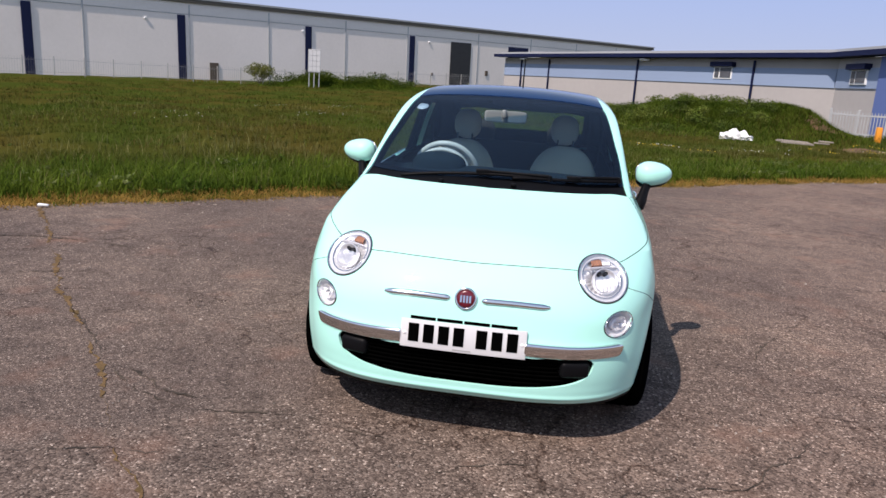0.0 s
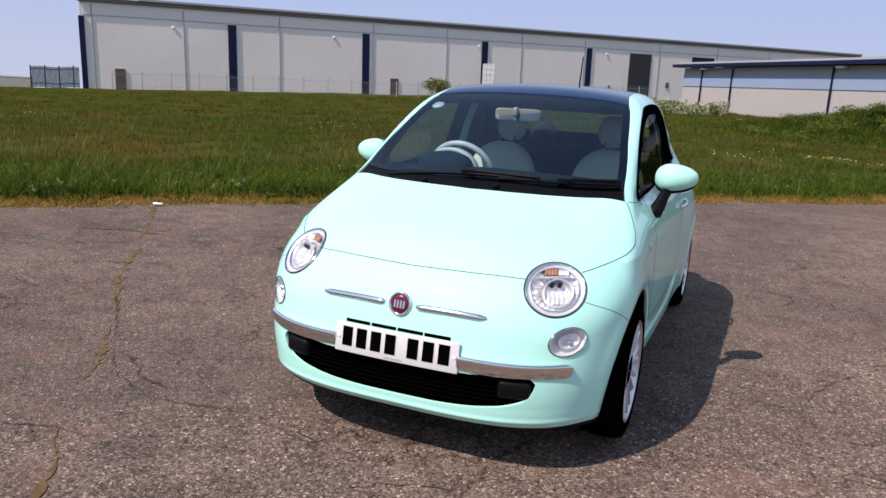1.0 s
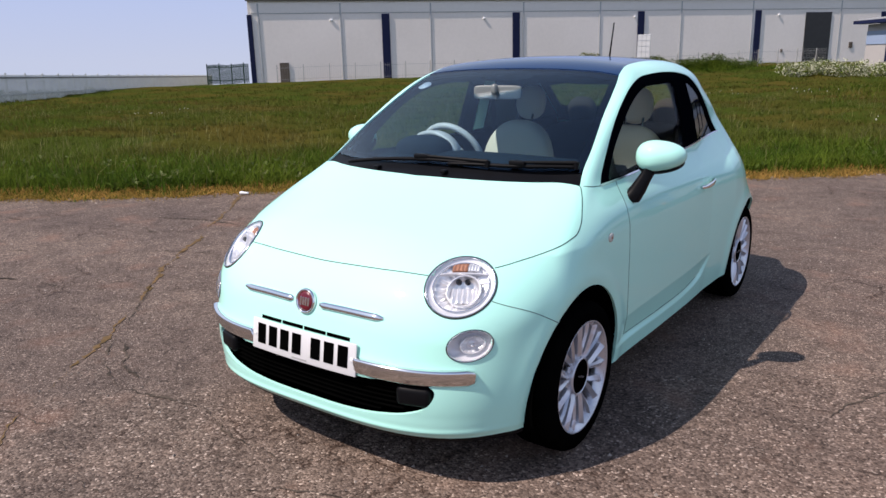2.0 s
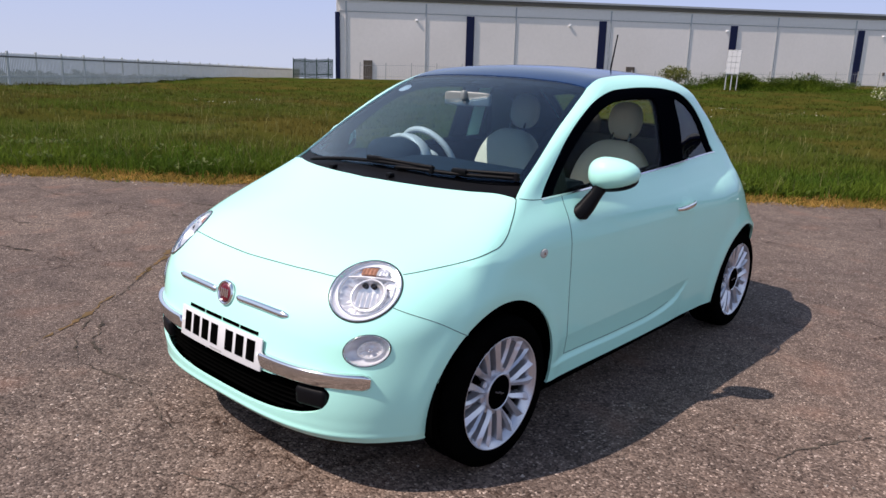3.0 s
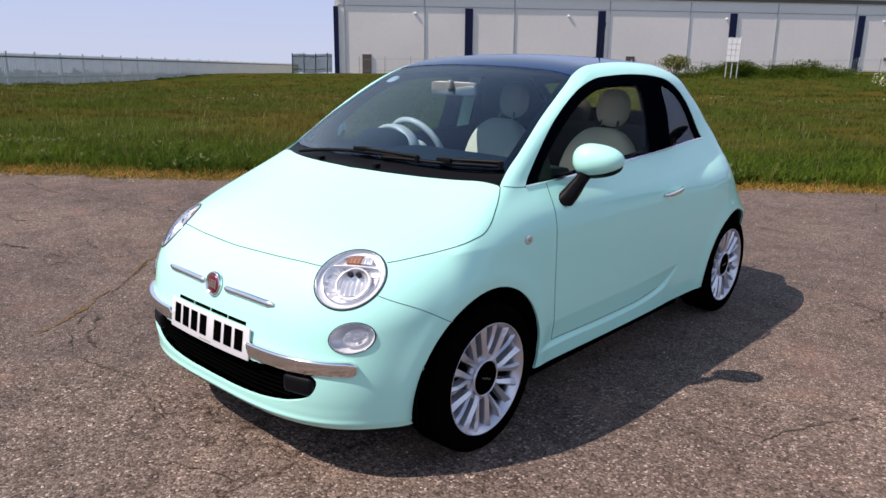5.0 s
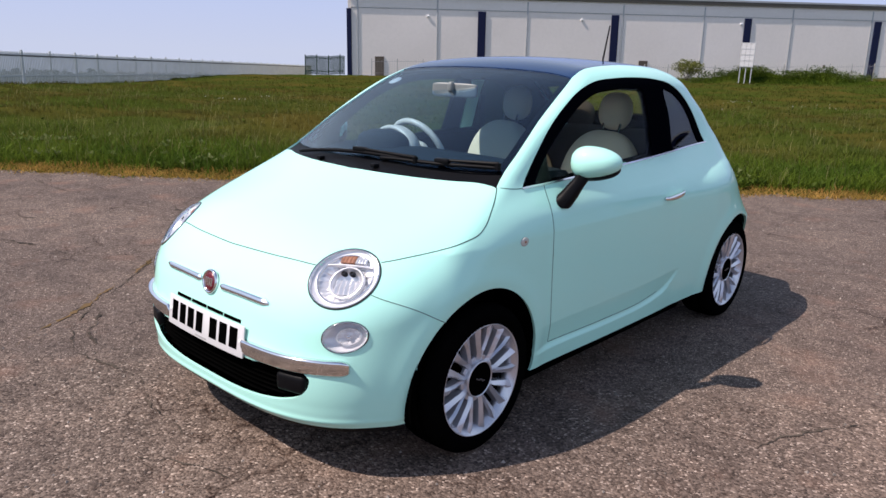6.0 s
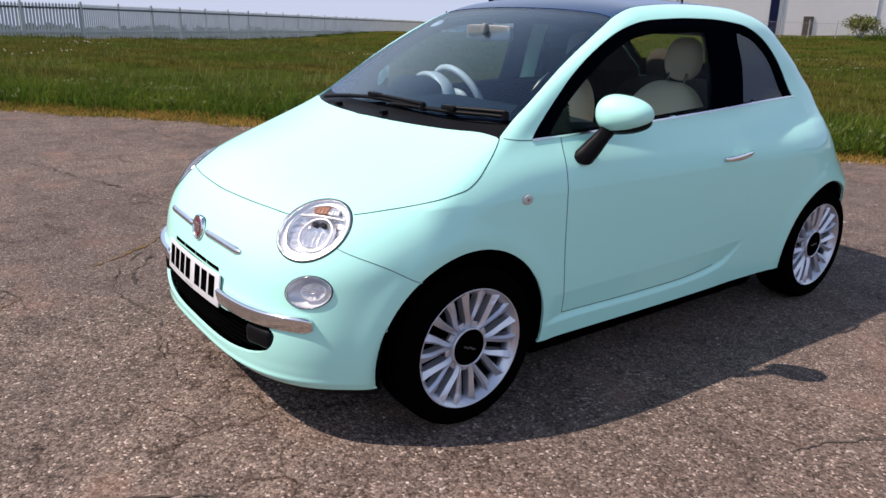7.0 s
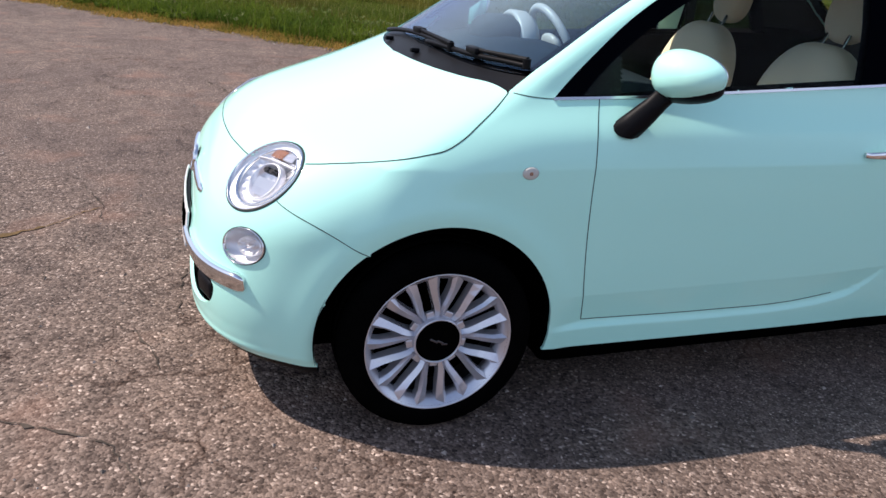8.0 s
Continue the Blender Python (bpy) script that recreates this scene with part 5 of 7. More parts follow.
def ground_z(x, y):
    x, y = np.asarray(x, float), np.asarray(y, float)
    e, _ = beyond(x, y)
    s = (x + 20) * 0.61 + (y - 96) * 0.79
    r = np.hypot(x, y)
    rise = np.clip(0.85 + 0.025 * s, -1.6, 1.0)
    z = rise * ease(e, 4, 50) + 0.035 * ease(e, 0.0, 0.5)
    z = z - 0.034 * np.clip(r - 74, 0, 3500) * ease(-x, 20, 80)
    z = z + bump(x, y, 6.7, 31.3, 4.3, 2.6, 1.22, -0.25) + bump(x, y, 1.5, 34.0, 4.0, 3.0, 0.45) + bump(x, y, 9.9, 30.0, 1.7, 1.8, 0.60)
    z = z + bump(x, y, -26.8, 75.5, 3.0, 2.0, 1.5, 0.5) + bump(x, y, -21.2, 78.5, 3.2, 2.0, 1.15, 0.5) - bump(x, y, -26.0, 74.0, 12.0, 7.0, 0.75, 0.6)
    lumps = 0.06 * np.sin(x * 0.8 + 1) * np.sin(y * 0.7) + 0.05 * np.sin(x * 1.9 + y * 1.3) + 0.03 * np.sin(x * 3.1 - y * 2.3)
    z = z + lumps * ease(e, 0.5, 6)
    return np.where(e < 0, np.where(e < -0.6, -0.06, -0.06 + (0.06 + z) * ease(e, -0.6, 0)), z)


def soil_material():
    m = material("grass_ground", (0.038, 0.051, 0.009), 0.95, vary=0.35, scale=0.22, fine=9, bump=0.02, colour2=(0.064, 0.053, 0.012), spec=0.0, contrast=(0.42, 0.62))
    return m


def sheet_mesh(name, xs, ys, height, mat, keep=None):
    gx, gy = np.meshgrid(xs, ys, indexing="ij")
    v = np.stack([gx, gy, height(gx, gy)], -1).reshape(-1, 3)
    i = np.arange(len(xs) * len(ys)).reshape(len(xs), len(ys))
    f = np.stack([i[:-1, :-1], i[1:, :-1], i[1:, 1:], i[:-1, 1:]], -1).reshape(-1, 4)
    if keep is not None:
        f = f[keep(v[f].mean(1))]
    return mesh_of(name, v, f, mat)


u = np.linspace(-1, 1, 460)
xs = np.sinh(u * 8.2) / np.sinh(8.2) * 3000 - 2.0
ys = np.sinh(u * 8.2) / np.sinh(8.2) * 3000 + 6.0
solid("ground", sheet_mesh("ground", xs, ys, ground_z, soil_material()), "rough grassy ground reaching to the horizon", "ground", kind="structure")


def tarmac_material():
    m = bpy.data.materials.new("tarmac")
    m.use_nodes = True
    nt = m.node_tree
    n, link = nt.nodes, nt.links.new
    b = n["Principled BSDF"]
    b.inputs["Roughness"].default_value, b.inputs["Specular IOR Level"].default_value = 0.9, 0.12
    geo = n.new("ShaderNodeNewGeometry")
    pos = geo.outputs["Position"]

    def noise_at(scale, detail=4):
        t = n.new("ShaderNodeTexNoise")
        t.inputs["Scale"].default_value, t.inputs["Detail"].default_value = scale, detail
        link(pos, t.inputs["Vector"])
        return t.outputs["Fac"]

    def ramp_of(src, *stops):
        r = n.new("ShaderNodeValToRGB")
        els = r.color_ramp.elements
        while len(els) < len(stops):
            els.new(0.5)
        for el, (p, c) in zip(els, stops):
            el.position, el.color = p, (*c, 1)
        link(src, r.inputs["Fac"])
        return r.outputs["Color"]

    def mixed(kind, fac, a, c):
        x = n.new("ShaderNodeMix")
        x.data_type, x.blend_type = "RGBA", kind
        if isinstance(fac, float):
            x.inputs[0].default_value = fac
        else:
            link(fac, x.inputs[0])
        link(a, x.inputs[6]), link(c, x.inputs[7])
        return x.outputs[2]

    stones = n.new("ShaderNodeTexVoronoi")
    stones.inputs["Scale"].default_value = 115
    link(pos, stones.inputs["Vector"])
    grit = ramp_of(stones.outputs["Color"], (0.0, (0.032, 0.025, 0.022)), (0.45, (0.125, 0.098, 0.083)), (0.8, (0.205, 0.165, 0.141)), (1.0, (0.56, 0.48, 0.42)))
    fine_stones = n.new("ShaderNodeTexVoronoi")
    fine_stones.inputs["Scale"].default_value = 165
    link(pos, fine_stones.inputs["Vector"])
    dust = ramp_of(fine_stones.outputs["Color"], (0.0, (0.048, 0.037, 0.032)), (0.45, (0.118, 0.093, 0.080)), (0.8, (0.205, 0.165, 0.142)), (1.0, (0.54, 0.46, 0.40)))
    # the older, worn field lies past a joint; the newer one is coarser
    joint = n.new("ShaderNodeVectorMath")
    joint.operation = "DOT_PRODUCT"
    link(pos, joint.inputs[0])
    joint.inputs[1].default_value = (-0.63, 0.776, 0)
    wob = n.new("ShaderNodeMath")
    wob.operation = "MULTIPLY_ADD"
    link(noise_at(1.6), wob.inputs[0])
    wob.inputs[1].default_value = 0.14
    link(joint.outputs["Value"], wob.inputs[2])
    zone = ramp_of(wob.outputs[0], (0.165, (0, 0, 0)), (0.20, (1, 1, 1)))
    col = mixed("MIX", zone, grit, dust)
    col = mixed("MULTIPLY", 0.75, col, ramp_of(noise_at(0.55), (0.32, (0.66, 0.63, 0.64)), (0.68, (1.14, 1.08, 1.03))))
    col = mixed("MULTIPLY", 0.5, col, ramp_of(noise_at(30.0, 5), (0.36, (0.50, 0.47, 0.46)), (0.5, (1, 1, 1)), (0.66, (1.32, 1.28, 1.25))))
    col = mixed("MULTIPLY", 0.6, col, ramp_of(noise_at(5.0), (0.32, (0.58, 0.56, 0.56)), (0.5, (0.95, 0.93, 0.92)), (0.7, (1.18, 1.14, 1.10))))
    # paler towards +x, with an uneven border
    toward_x = n.new("ShaderNodeVectorMath")
    toward_x.operation = "DOT_PRODUCT"
    link(pos, toward_x.inputs[0])
    toward_x.inputs[1].default_value = (0.30, -0.06, 0)
    drift = n.new("ShaderNodeMath")
    drift.operation = "MULTIPLY_ADD"
    link(noise_at(0.9, 5), drift.inputs[0])
    drift.inputs[1].default_value = 0.5
    link(toward_x.outputs["Value"], drift.inputs[2])
    col = mixed("MULTIPLY", 1.0, col, ramp_of(drift.outputs[0], (0.30, (1, 1, 1)), (0.95, (1.32, 1.26, 1.22))))
    # fine branching cracks in worn stretches, and small pits
    shift = n.new("ShaderNodeTexNoise")
    shift.inputs["Scale"].default_value, shift.inputs["Detail"].default_value = 5.0, 6
    link(pos, shift.inputs["Vector"])
    bent_pos = n.new("ShaderNodeVectorMath")
    bent_pos.operation = "MULTIPLY_ADD"
    link(shift.outputs["Color"], bent_pos.inputs[0])
    bent_pos.inputs[1].default_value = (0.34, 0.34, 0.0)
    link(pos, bent_pos.inputs[2])
    worn = ramp_of(noise_at(0.8, 3), (0.50, (0, 0, 0)), (0.58, (0.85, 0.85, 0.85)))
    for size, thin in ((1.1, 0.010), (3.4, 0.016)):
        lines = n.new("ShaderNodeTexVoronoi")
        lines.feature = "DISTANCE_TO_EDGE"
        lines.inputs["Scale"].default_value = size
        link(bent_pos.outputs[0], lines.inputs["Vector"])
        col = mixed("MULTIPLY", worn, col, ramp_of(lines.outputs["Distance"], (0.0, (0.34, 0.30, 0.28)), (thin * 0.5, (0.55, 0.5, 0.48)), (thin, (1, 1, 1))))
    col = mixed("MULTIPLY", 0.8, col, ramp_of(noise_at(19, 2), (0.66, (1, 1, 1)), (0.72, (0.42, 0.40, 0.40))))
    rust = ramp_of(noise_at(2.3, 6), (0.56, (0, 0, 0)), (0.76, (0.45, 0.45, 0.45)))
    ochre = n.new("ShaderNodeRGB")
    ochre.outputs[0].default_value = (0.24, 0.135, 0.098, 1)
    col = mixed("MIX", rust, col, ochre.outputs[0])
    link(col, b.inputs["Base Color"])
    bp = n.new("ShaderNodeBump")
    bp.inputs["Strength"].default_value, bp.inputs["Distance"].default_value = 0.8, 0.004
    link(stones.outputs["Distance"], bp.inputs["Height"])
    bp.invert = True
    bp2 = n.new("ShaderNodeBump")
    bp2.inputs["Strength"].default_value, bp2.inputs["Distance"].default_value = 0.6, 0.012
    link(noise_at(14, 5), bp2.inputs["Height"]), link(bp.outputs[0], bp2.inputs["Normal"])
    link(bp2.outputs[0], b.inputs["Normal"])
    return m


TARMAC = tarmac_material()


def tarmac_mesh():
    """A slab whose far border follows the ragged edge of the grass."""
    ss = np.concatenate([np.linspace(-140, -14, 60)[:-1], np.linspace(-14, 26, 420), np.linspace(26, 140, 60)[1:]])
    rows = []
    for back, drop in ((0.0, -0.05), (0.0, 0.0), (0.04, 0.004), (0.5, 0.0), (3.0, 0.0), (9.0, 0.0), (30.0, 0.0), (120.0, 0.0)):
        p = EDGE + np.outer(ss, ALONG)
        for _ in range(3):
            e, _s = beyond(p[:, 0], p[:, 1])
            p = p - np.outer(e, AWAY)
        rag = 0.05 * np.sin(ss * 9.0) + 0.03 * np.sin(ss * 23.0 + 1)
        p = p - np.outer(back + (rag if back < 0.1 else 0), AWAY)
        rows.append(np.concatenate([p, np.full((len(ss), 1), drop)], 1))
    k = len(ss)
    v = np.concatenate(rows)
    f = np.array([(i * k + j, i * k + j + 1, (i + 1) * k + j + 1, (i + 1) * k + j) for i in range(len(rows) - 1) for j in range(k - 1)])
    return fix_normals(mesh_of("tarmac", v, f, TARMAC, smooth=False))


solid("tarmac", tarmac_mesh(), "worn grey tarmac with cracks and loose grit", "tarmac", kind="structure")

CRACK = material("crack_dirt", (0.035, 0.029, 0.024), 0.95, vary=0.4, scale=9, fine=200, colour2=(0.10, 0.078, 0.062), spec=0.1)
MOSS = material("crack_moss", (0.105, 0.070, 0.032), 0.95, vary=0.5, scale=8, fine=120, colour2=(0.16, 0.10, 0.05), spec=0.1)


def crack(pts, width, mat=CRACK, seed=1):
    """A jagged, uneven crack, slightly proud of the grit that fills it."""
    rng = np.random.default_rng(seed)
    line = dense(pts, 0.025)
    t = np.gradient(line, axis=0)
    t /= np.linalg.norm(t, axis=1, keepdims=True)
    nrm = np.stack([-t[:, 1], t[:, 0]], -1)
    walk_off = np.cumsum(rng.normal(0, 0.007, len(line)))
    walk_off -= np.linspace(walk_off[0], walk_off[-1], len(line))
    line = line + nrm * (walk_off + rng.normal(0, 0.004, len(line)))[:, None]
    w = width * np.abs(rng.normal(0.7, 0.55, len(line))) * np.clip(np.minimum(np.arange(len(line)), np.arange(len(line))[::-1]) / 6, 0.1, 1)
    w = w * np.clip(0.42 + np.convolve(rng.normal(0, 3.6, len(line)), np.ones(17) / 17, "same"), 0.06, 1.6)
    a, b = line + nrm * w[:, None] / 2, line - nrm * w[:, None] / 2
    v = np.concatenate([np.c_[a, np.full(len(a), 0.0042)], np.c_[b, np.full(len(b), 0.0042)]])
    k = len(line)
    me = mesh_of("crack", v, np.array([(j, j + 1, k + j + 1, k + j) for j in range(k - 1)]), mat, smooth=False)
    return solid("crack", fix_normals(me), "dirt-filled crack in the tarmac", "crack", kind="structure")


crack([(-4.75, 3.05), (-4.11, 2.29), (-3.75, 1.85), (-3.27, 1.32), (-2.95, 0.85), (-2.58, 0.40), (-2.12, -0.08)], 0.0306, MOSS, 3)
crack([(-2.12, -0.08), (-1.75, -0.5), (-1.43, -0.92), (-1.25, -1.15), (-1.06, -1.35), (-0.8, -1.9)], 0.0204, MOSS, 4)
crack([(-2.58, 0.40), (-2.2, 0.05), (-1.75, -0.35), (-1.2, -0.72), (-0.7, -0.62), (-0.31, -0.71), (0.06, -0.80), (0.15, -0.95)], 0.008, CRACK, 5)
crack([(-2.8, -0.1), (-1.9, -0.35), (-1.2, -0.66), (-0.6, -0.25), (0.1, 0.4)], 0.01, CRACK, 6)
crack([(-1.7, -1.25), (-1.0, -1.05), (-0.4, -1.2), (0.06, -0.85), (0.4, -0.75), (0.9, -0.62)], 0.008, CRACK, 7)
crack([(-4.6, 0.15), (-4.2, 0.36), (-3.5, 0.9), (-2.6, 1.25)], 0.012, CRACK, 8)
crack([(-5.0, -0.65), (-3.9, -0.25), (-3.0, 0.05), (-2.3, 0.18), (-1.6, 0.30)], 0.02, CRACK, 15)
crack([(-6.5, 0.9), (-5.2, 1.0), (-4.3, 1.35), (-3.6, 1.3)], 0.024, CRACK, 16)
crack([(-5.5, 1.9), (-4.6, 1.75), (-3.9, 2.0), (-3.0, 1.9)], 0.018, CRACK, 17)
crack([(2.5, 0.9), (3.2, 1.5), (3.6, 2.3), (4.6, 2.6)], 0.014, CRACK, 18)
crack([(1.2, 0.0), (1.5, 0.55), (1.58, 0.9), (1.9, 1.6), (2.6, 2.4)], 0.007, CRACK, 9)
crack([(1.05, 4.8), (1.9, 5.3), (2.6, 5.4), (3.6, 6.1)], 0.012, CRACK, 10)
crack([(2.2, 2.9), (3.0, 3.0), (4.2, 3.9), (5.5, 4.0)], 0.012, CRACK, 11)
crack([(0.3, -1.6), (0.55, -1.2), (0.7, -0.9), (1.2, -0.7), (1.6, -0.2)], 0.007, CRACK, 12)

crack([(-1.95, -1.46), (-1.69, -1.23), (-1.3, -0.90), (-0.98, -0.61), (-0.72, -0.43), (-0.4, -0.2)], 0.012, CRACK, 20)

# loose chips of stone
def chips(count, seed):
    rng = np.random.default_rng(seed)
    base = np.array([(1, 0, 0), (-0.5, 0.87, 0), (-0.5, -0.87, 0), (0.1, 0.1, 0.9)])
    faces = np.array([(0, 1, 3), (1, 2, 3), (2, 0, 3)])
    c = np.c_[rng.uniform(-5, 5, count), rng.uniform(-2.5, 6, count)]
    e, _ = beyond(c[:, 0], c[:, 1])
    c = c[e < -0.2]
    size = rng.gamma(2.0, 0.0014, len(c)) + 0.0012
    a = rng.uniform(0, 6.28, len(c))
    rot = np.stack([np.cos(a), -np.sin(a), np.sin(a), np.cos(a)], -1).reshape(-1, 2, 2)
    v = np.einsum("nij,kj->nki", rot, base[:, :2]) * size[:, None, None] + c[:, None]
    z = base[:, 2][None] * size[:, None]
    v = np.concatenate([v, z[..., None]], -1).reshape(-1, 3)
    f = (faces[None] + 4 * np.arange(len(c))[:, None, None]).reshape(-1, 3)
    return mesh_of("grit", v, f, material("stone_chip", (0.26, 0.22, 0.19), 0.8, vary=0.3, island=0.5), smooth=False)


solid("grit", chips(7000, 5), "loose pale stone chips on the tarmac", "grit", kind="stuff")


def edge_rubble(count, seed):
    """Broken lumps of tarmac and stone where the slab crumbles into the grass."""
    rng = np.random.default_rng(seed)
    s = rng.uniform(-14, 26, count)
    back = np.abs(rng.normal(0, 0.16, count))
    p = EDGE + np.outer(s, ALONG)
    for _ in range(3):
        e, _s = beyond(p[:, 0], p[:, 1])
        p = p - np.outer(e, AWAY)
    p = p - np.outer(back - 0.05, AWAY)
    base = np.array([(1, 0, 0), (0, 1, 0), (-1, 0.1, 0), (0, -0.9, 0), (0.3, 0.3, 0.6), (-0.3, -0.2, 0.7)])
    tri = np.array([(0, 1, 4), (1, 2, 5), (1, 5, 4), (2, 3, 5), (3, 0, 4), (3, 4, 5)])
    size = rng.gamma(1.6, 0.0042, count) + 0.003
    a = rng.uniform(0, 6.28, count)
    rot = np.stack([np.cos(a), -np.sin(a), np.sin(a), np.cos(a)], -1).reshape(-1, 2, 2)
    v = np.einsum("nij,kj->nki", rot, base[:, :2]) * size[:, None, None] + p[:, None]
    v = np.concatenate([v, (base[:, 2][None] * size[:, None])[..., None]], -1).reshape(-1, 3)
    f = (tri[None] + 6 * np.arange(count)[:, None, None]).reshape(-1, 3)
    return mesh_of("rubble", v, f, material("rubble_stone", (0.22, 0.18, 0.15), 0.9, vary=0.3, island=0.6), smooth=False)


solid("rubble", edge_rubble(3600, 6), "crumbled stone along the edge of the tarmac", "rubble", kind="stuff")


# grass
def blades(name, c, height, lean, width, mat, seed, segs=2, label="", flat=0.0):
    """Curved blades of grass at the places c (x, y, z)."""
    rng = np.random.default_rng(seed)
    n = len(c)
    a = rng.uniform(0, 2 * np.pi, n)
    h = height * rng.uniform(0.55, 1.35, n)
    l = lean * rng.uniform(0.2, 1.5, n) * h
    d = np.stack([np.cos(a), np.sin(a)], -1)
    sd = np.stack([-np.sin(a), np.cos(a)], -1)
    w = width * rng.uniform(0.6, 1.4, n)
    rows = []
    for k in range(segs):
        t = k / segs
        cen = c[:, :2] + d * (l * t * t)[:, None]
        z = c[:, 2] + h * (t * (1 - 0.25 * t)) - 0.01
        for sgn in (-1, 1):
            rows.append(np.c_[cen + sd * (sgn * w * (1 - 0.5 * t) / 2)[:, None], z])
    rows.append(np.c_[c[:, :2] + d * l[:, None], c[:, 2] + h * 0.75])
    k = len(rows)
    v = np.stack(rows, 1).reshape(-1, 3)
    tri = []
    for j in range(segs - 1):
        tri += [(2 * j, 2 * j + 1, 2 * j + 3), (2 * j, 2 * j + 3, 2 * j + 2)]
    tri.append((2 * segs - 2, 2 * segs - 1, 2 * segs))
    f = (np.array(tri)[None] + k * np.arange(n)[:, None, None]).reshape(-1, 3)
    return solid(name, mesh_of(name, v, f, mat, smooth=True), label, "grass", kind="stuff")


GRASS = material("grass", (0.070, 0.098, 0.014), 0.8, vary=0.22, scale=0.24, fine=1.6, colour2=(0.093, 0.080, 0.018), island=0.22, spec=0.06, contrast=(0.40, 0.62))
LUSH = material("lush_grass", (0.052, 0.092, 0.010), 0.8, vary=0.18, scale=0.9, fine=3, colour2=(0.100, 0.140, 0.016), island=0.35, spec=0.06, contrast=(0.38, 0.62))
STRAW = material("dry_grass", (0.42, 0.25, 0.07), 0.8, vary=0.2, scale=1.1, fine=8, colour2=(0.20, 0.14, 0.028), island=0.35, spec=0.08)
SEED = material("seeding_grass", (0.098, 0.070, 0.023), 0.8, vary=0.2, scale=0.3, fine=4, colour2=(0.078, 0.066, 0.013), island=0.3, spec=0.05)


for m in (GRASS, LUSH, STRAW, SEED):
    leafy(m)


def scatter(n, e0, e1, s0, s1, seed, power=1.0, clump=0.0, thresh=None):
    """Places past the tarmac's edge, thinning with distance and gathered in clumps."""
    rng = np.random.default_rng(seed)
    e = e0 + (e1 - e0) * rng.uniform(0, 1, n) ** power
    s = rng.uniform(s0, s1, n)
    if clump:
        m = max(n // 14, 1)
        ce, cs = e0 + (e1 - e0) * rng.uniform(0, 1, m) ** power, rng.uniform(s0, s1, m)
        j = rng.integers(0, m, n)
        e, s = ce[j] + rng.normal(0, clump, n), cs[j] + rng.normal(0, clump, n)
    p = EDGE + np.outer(s, ALONG) + np.outer(e, AWAY)
    real, _ = beyond(p[:, 0], p[:, 1])
    p = p - np.outer(np.where(e < 3, real - e, 0), AWAY)
    ok = e > e0 - 0.1
    if thresh is not None:
        f = np.sin(p[:, 0] * 0.31 + 1.3) * np.sin(p[:, 1] * 0.27 + 0.4) + 0.6 * np.sin(p[:, 0] * 0.83 - p[:, 1] * 0.57)
        ok &= f > thresh
    p = p[ok]
    return np.c_[p, ground_z(p[:, 0], p[:, 1])]


blades("grass", scatter(70000, 0.30, 1.7, -18, 32, 21, 1.0, 0.12), 0.17, 0.9, 0.011, LUSH, 1, label="lush green grass along the edge of the tarmac")
blades("grass", scatter(30000, 0.40, 2.6, -18, 32, 27, 1.0, 0.16), 0.27, 0.7, 0.012, LUSH, 11, label="taller tufts of green grass in the verge")
blades("grass", scatter(60000, 1.2, 4.5, -18, 32, 31, 1.0, 0.14), 0.15, 1.0, 0.011, GRASS, 8, label="green meadow grass behind the verge")
blades("grass", scatter(70000, -0.14, 0.50, -18, 32, 22, 1.0, 0.10), 0.055, 1.6, 0.009, STRAW, 2, label="dry yellow grass at the edge of the tarmac")
blades("grass", scatter(4000, -0.16, 0.34, -18, 32, 28, 1.0, 0.16), 0.065, 1.2, 0.009, LUSH, 12, label="thin green tufts at the edge of the tarmac")
blades("grass", scatter(150000, 3.0, 20.0, -34, 34, 23, 1.0, 0.16), 0.13, 1.0, 0.013, GRASS, 3, label="rough green meadow grass")
blades("grass", scatter(70000, 4.0, 30.0, -40, 36, 24, 1.0, 0.3, 0.25), 0.16, 0.7, 0.010, SEED, 4, label="brown seeding grass in the meadow")
blades("grass", scatter(30000, 4.0, 30.0, -40, 36, 29, 1.0, 0.35, 0.55), 0.20, 0.8, 0.014, LUSH, 13, label="darker green patches in the meadow")
blades("grass", scatter(90000, 18.0, 62.0, -60, 60, 25, 1.0, 0.3), 0.17, 0.9, 0.034, GRASS, 5, label="rough green meadow grass far off")


STALK = leafy(material("seed_stalk", (0.24, 0.22, 0.09), 0.8, vary=0.2, scale=1.0, fine=6, colour2=(0.15, 0.15, 0.05), island=0.3, spec=0.05))
blades("grass", scatter(9000, 0.35, 5.5, -18, 32, 32, 1.2, 0.35), 0.30, 0.5, 0.006, STALK, 17, label="pale seeding stalks standing over the verge")
blades("grass", scatter(9000, 5.0, 22.0, -34, 34, 33, 1.0, 0.4), 0.24, 0.5, 0.010, STALK, 18, label="pale seeding stalks in the meadow")


def overgrown(n, cx, cy, rx, ry, turn, seed):
    """Places spread over a bank or mound."""
    rng = np.random.default_rng(seed)
    u, w = rng.normal(0, 0.75, n) * rx, rng.normal(0, 0.75, n) * ry
    x, y = cx + u * math.cos(turn) - w * math.sin(turn), cy + u * math.sin(turn) + w * math.cos(turn)
    return np.c_[x, y, ground_z(x, y)]


blades("grass", overgrown(34000, 6.7, 31.0, 4.6, 2.6, -0.25, 71), 0.24, 0.8, 0.022, LUSH, 14, label="long green grass over the earth mound")
blades("grass", overgrown(12000, 6.9, 30.4, 4.6, 2.2, -0.25, 72), 0.22, 0.8, 0.020, GRASS, 15, label="paler grass over the earth mound")
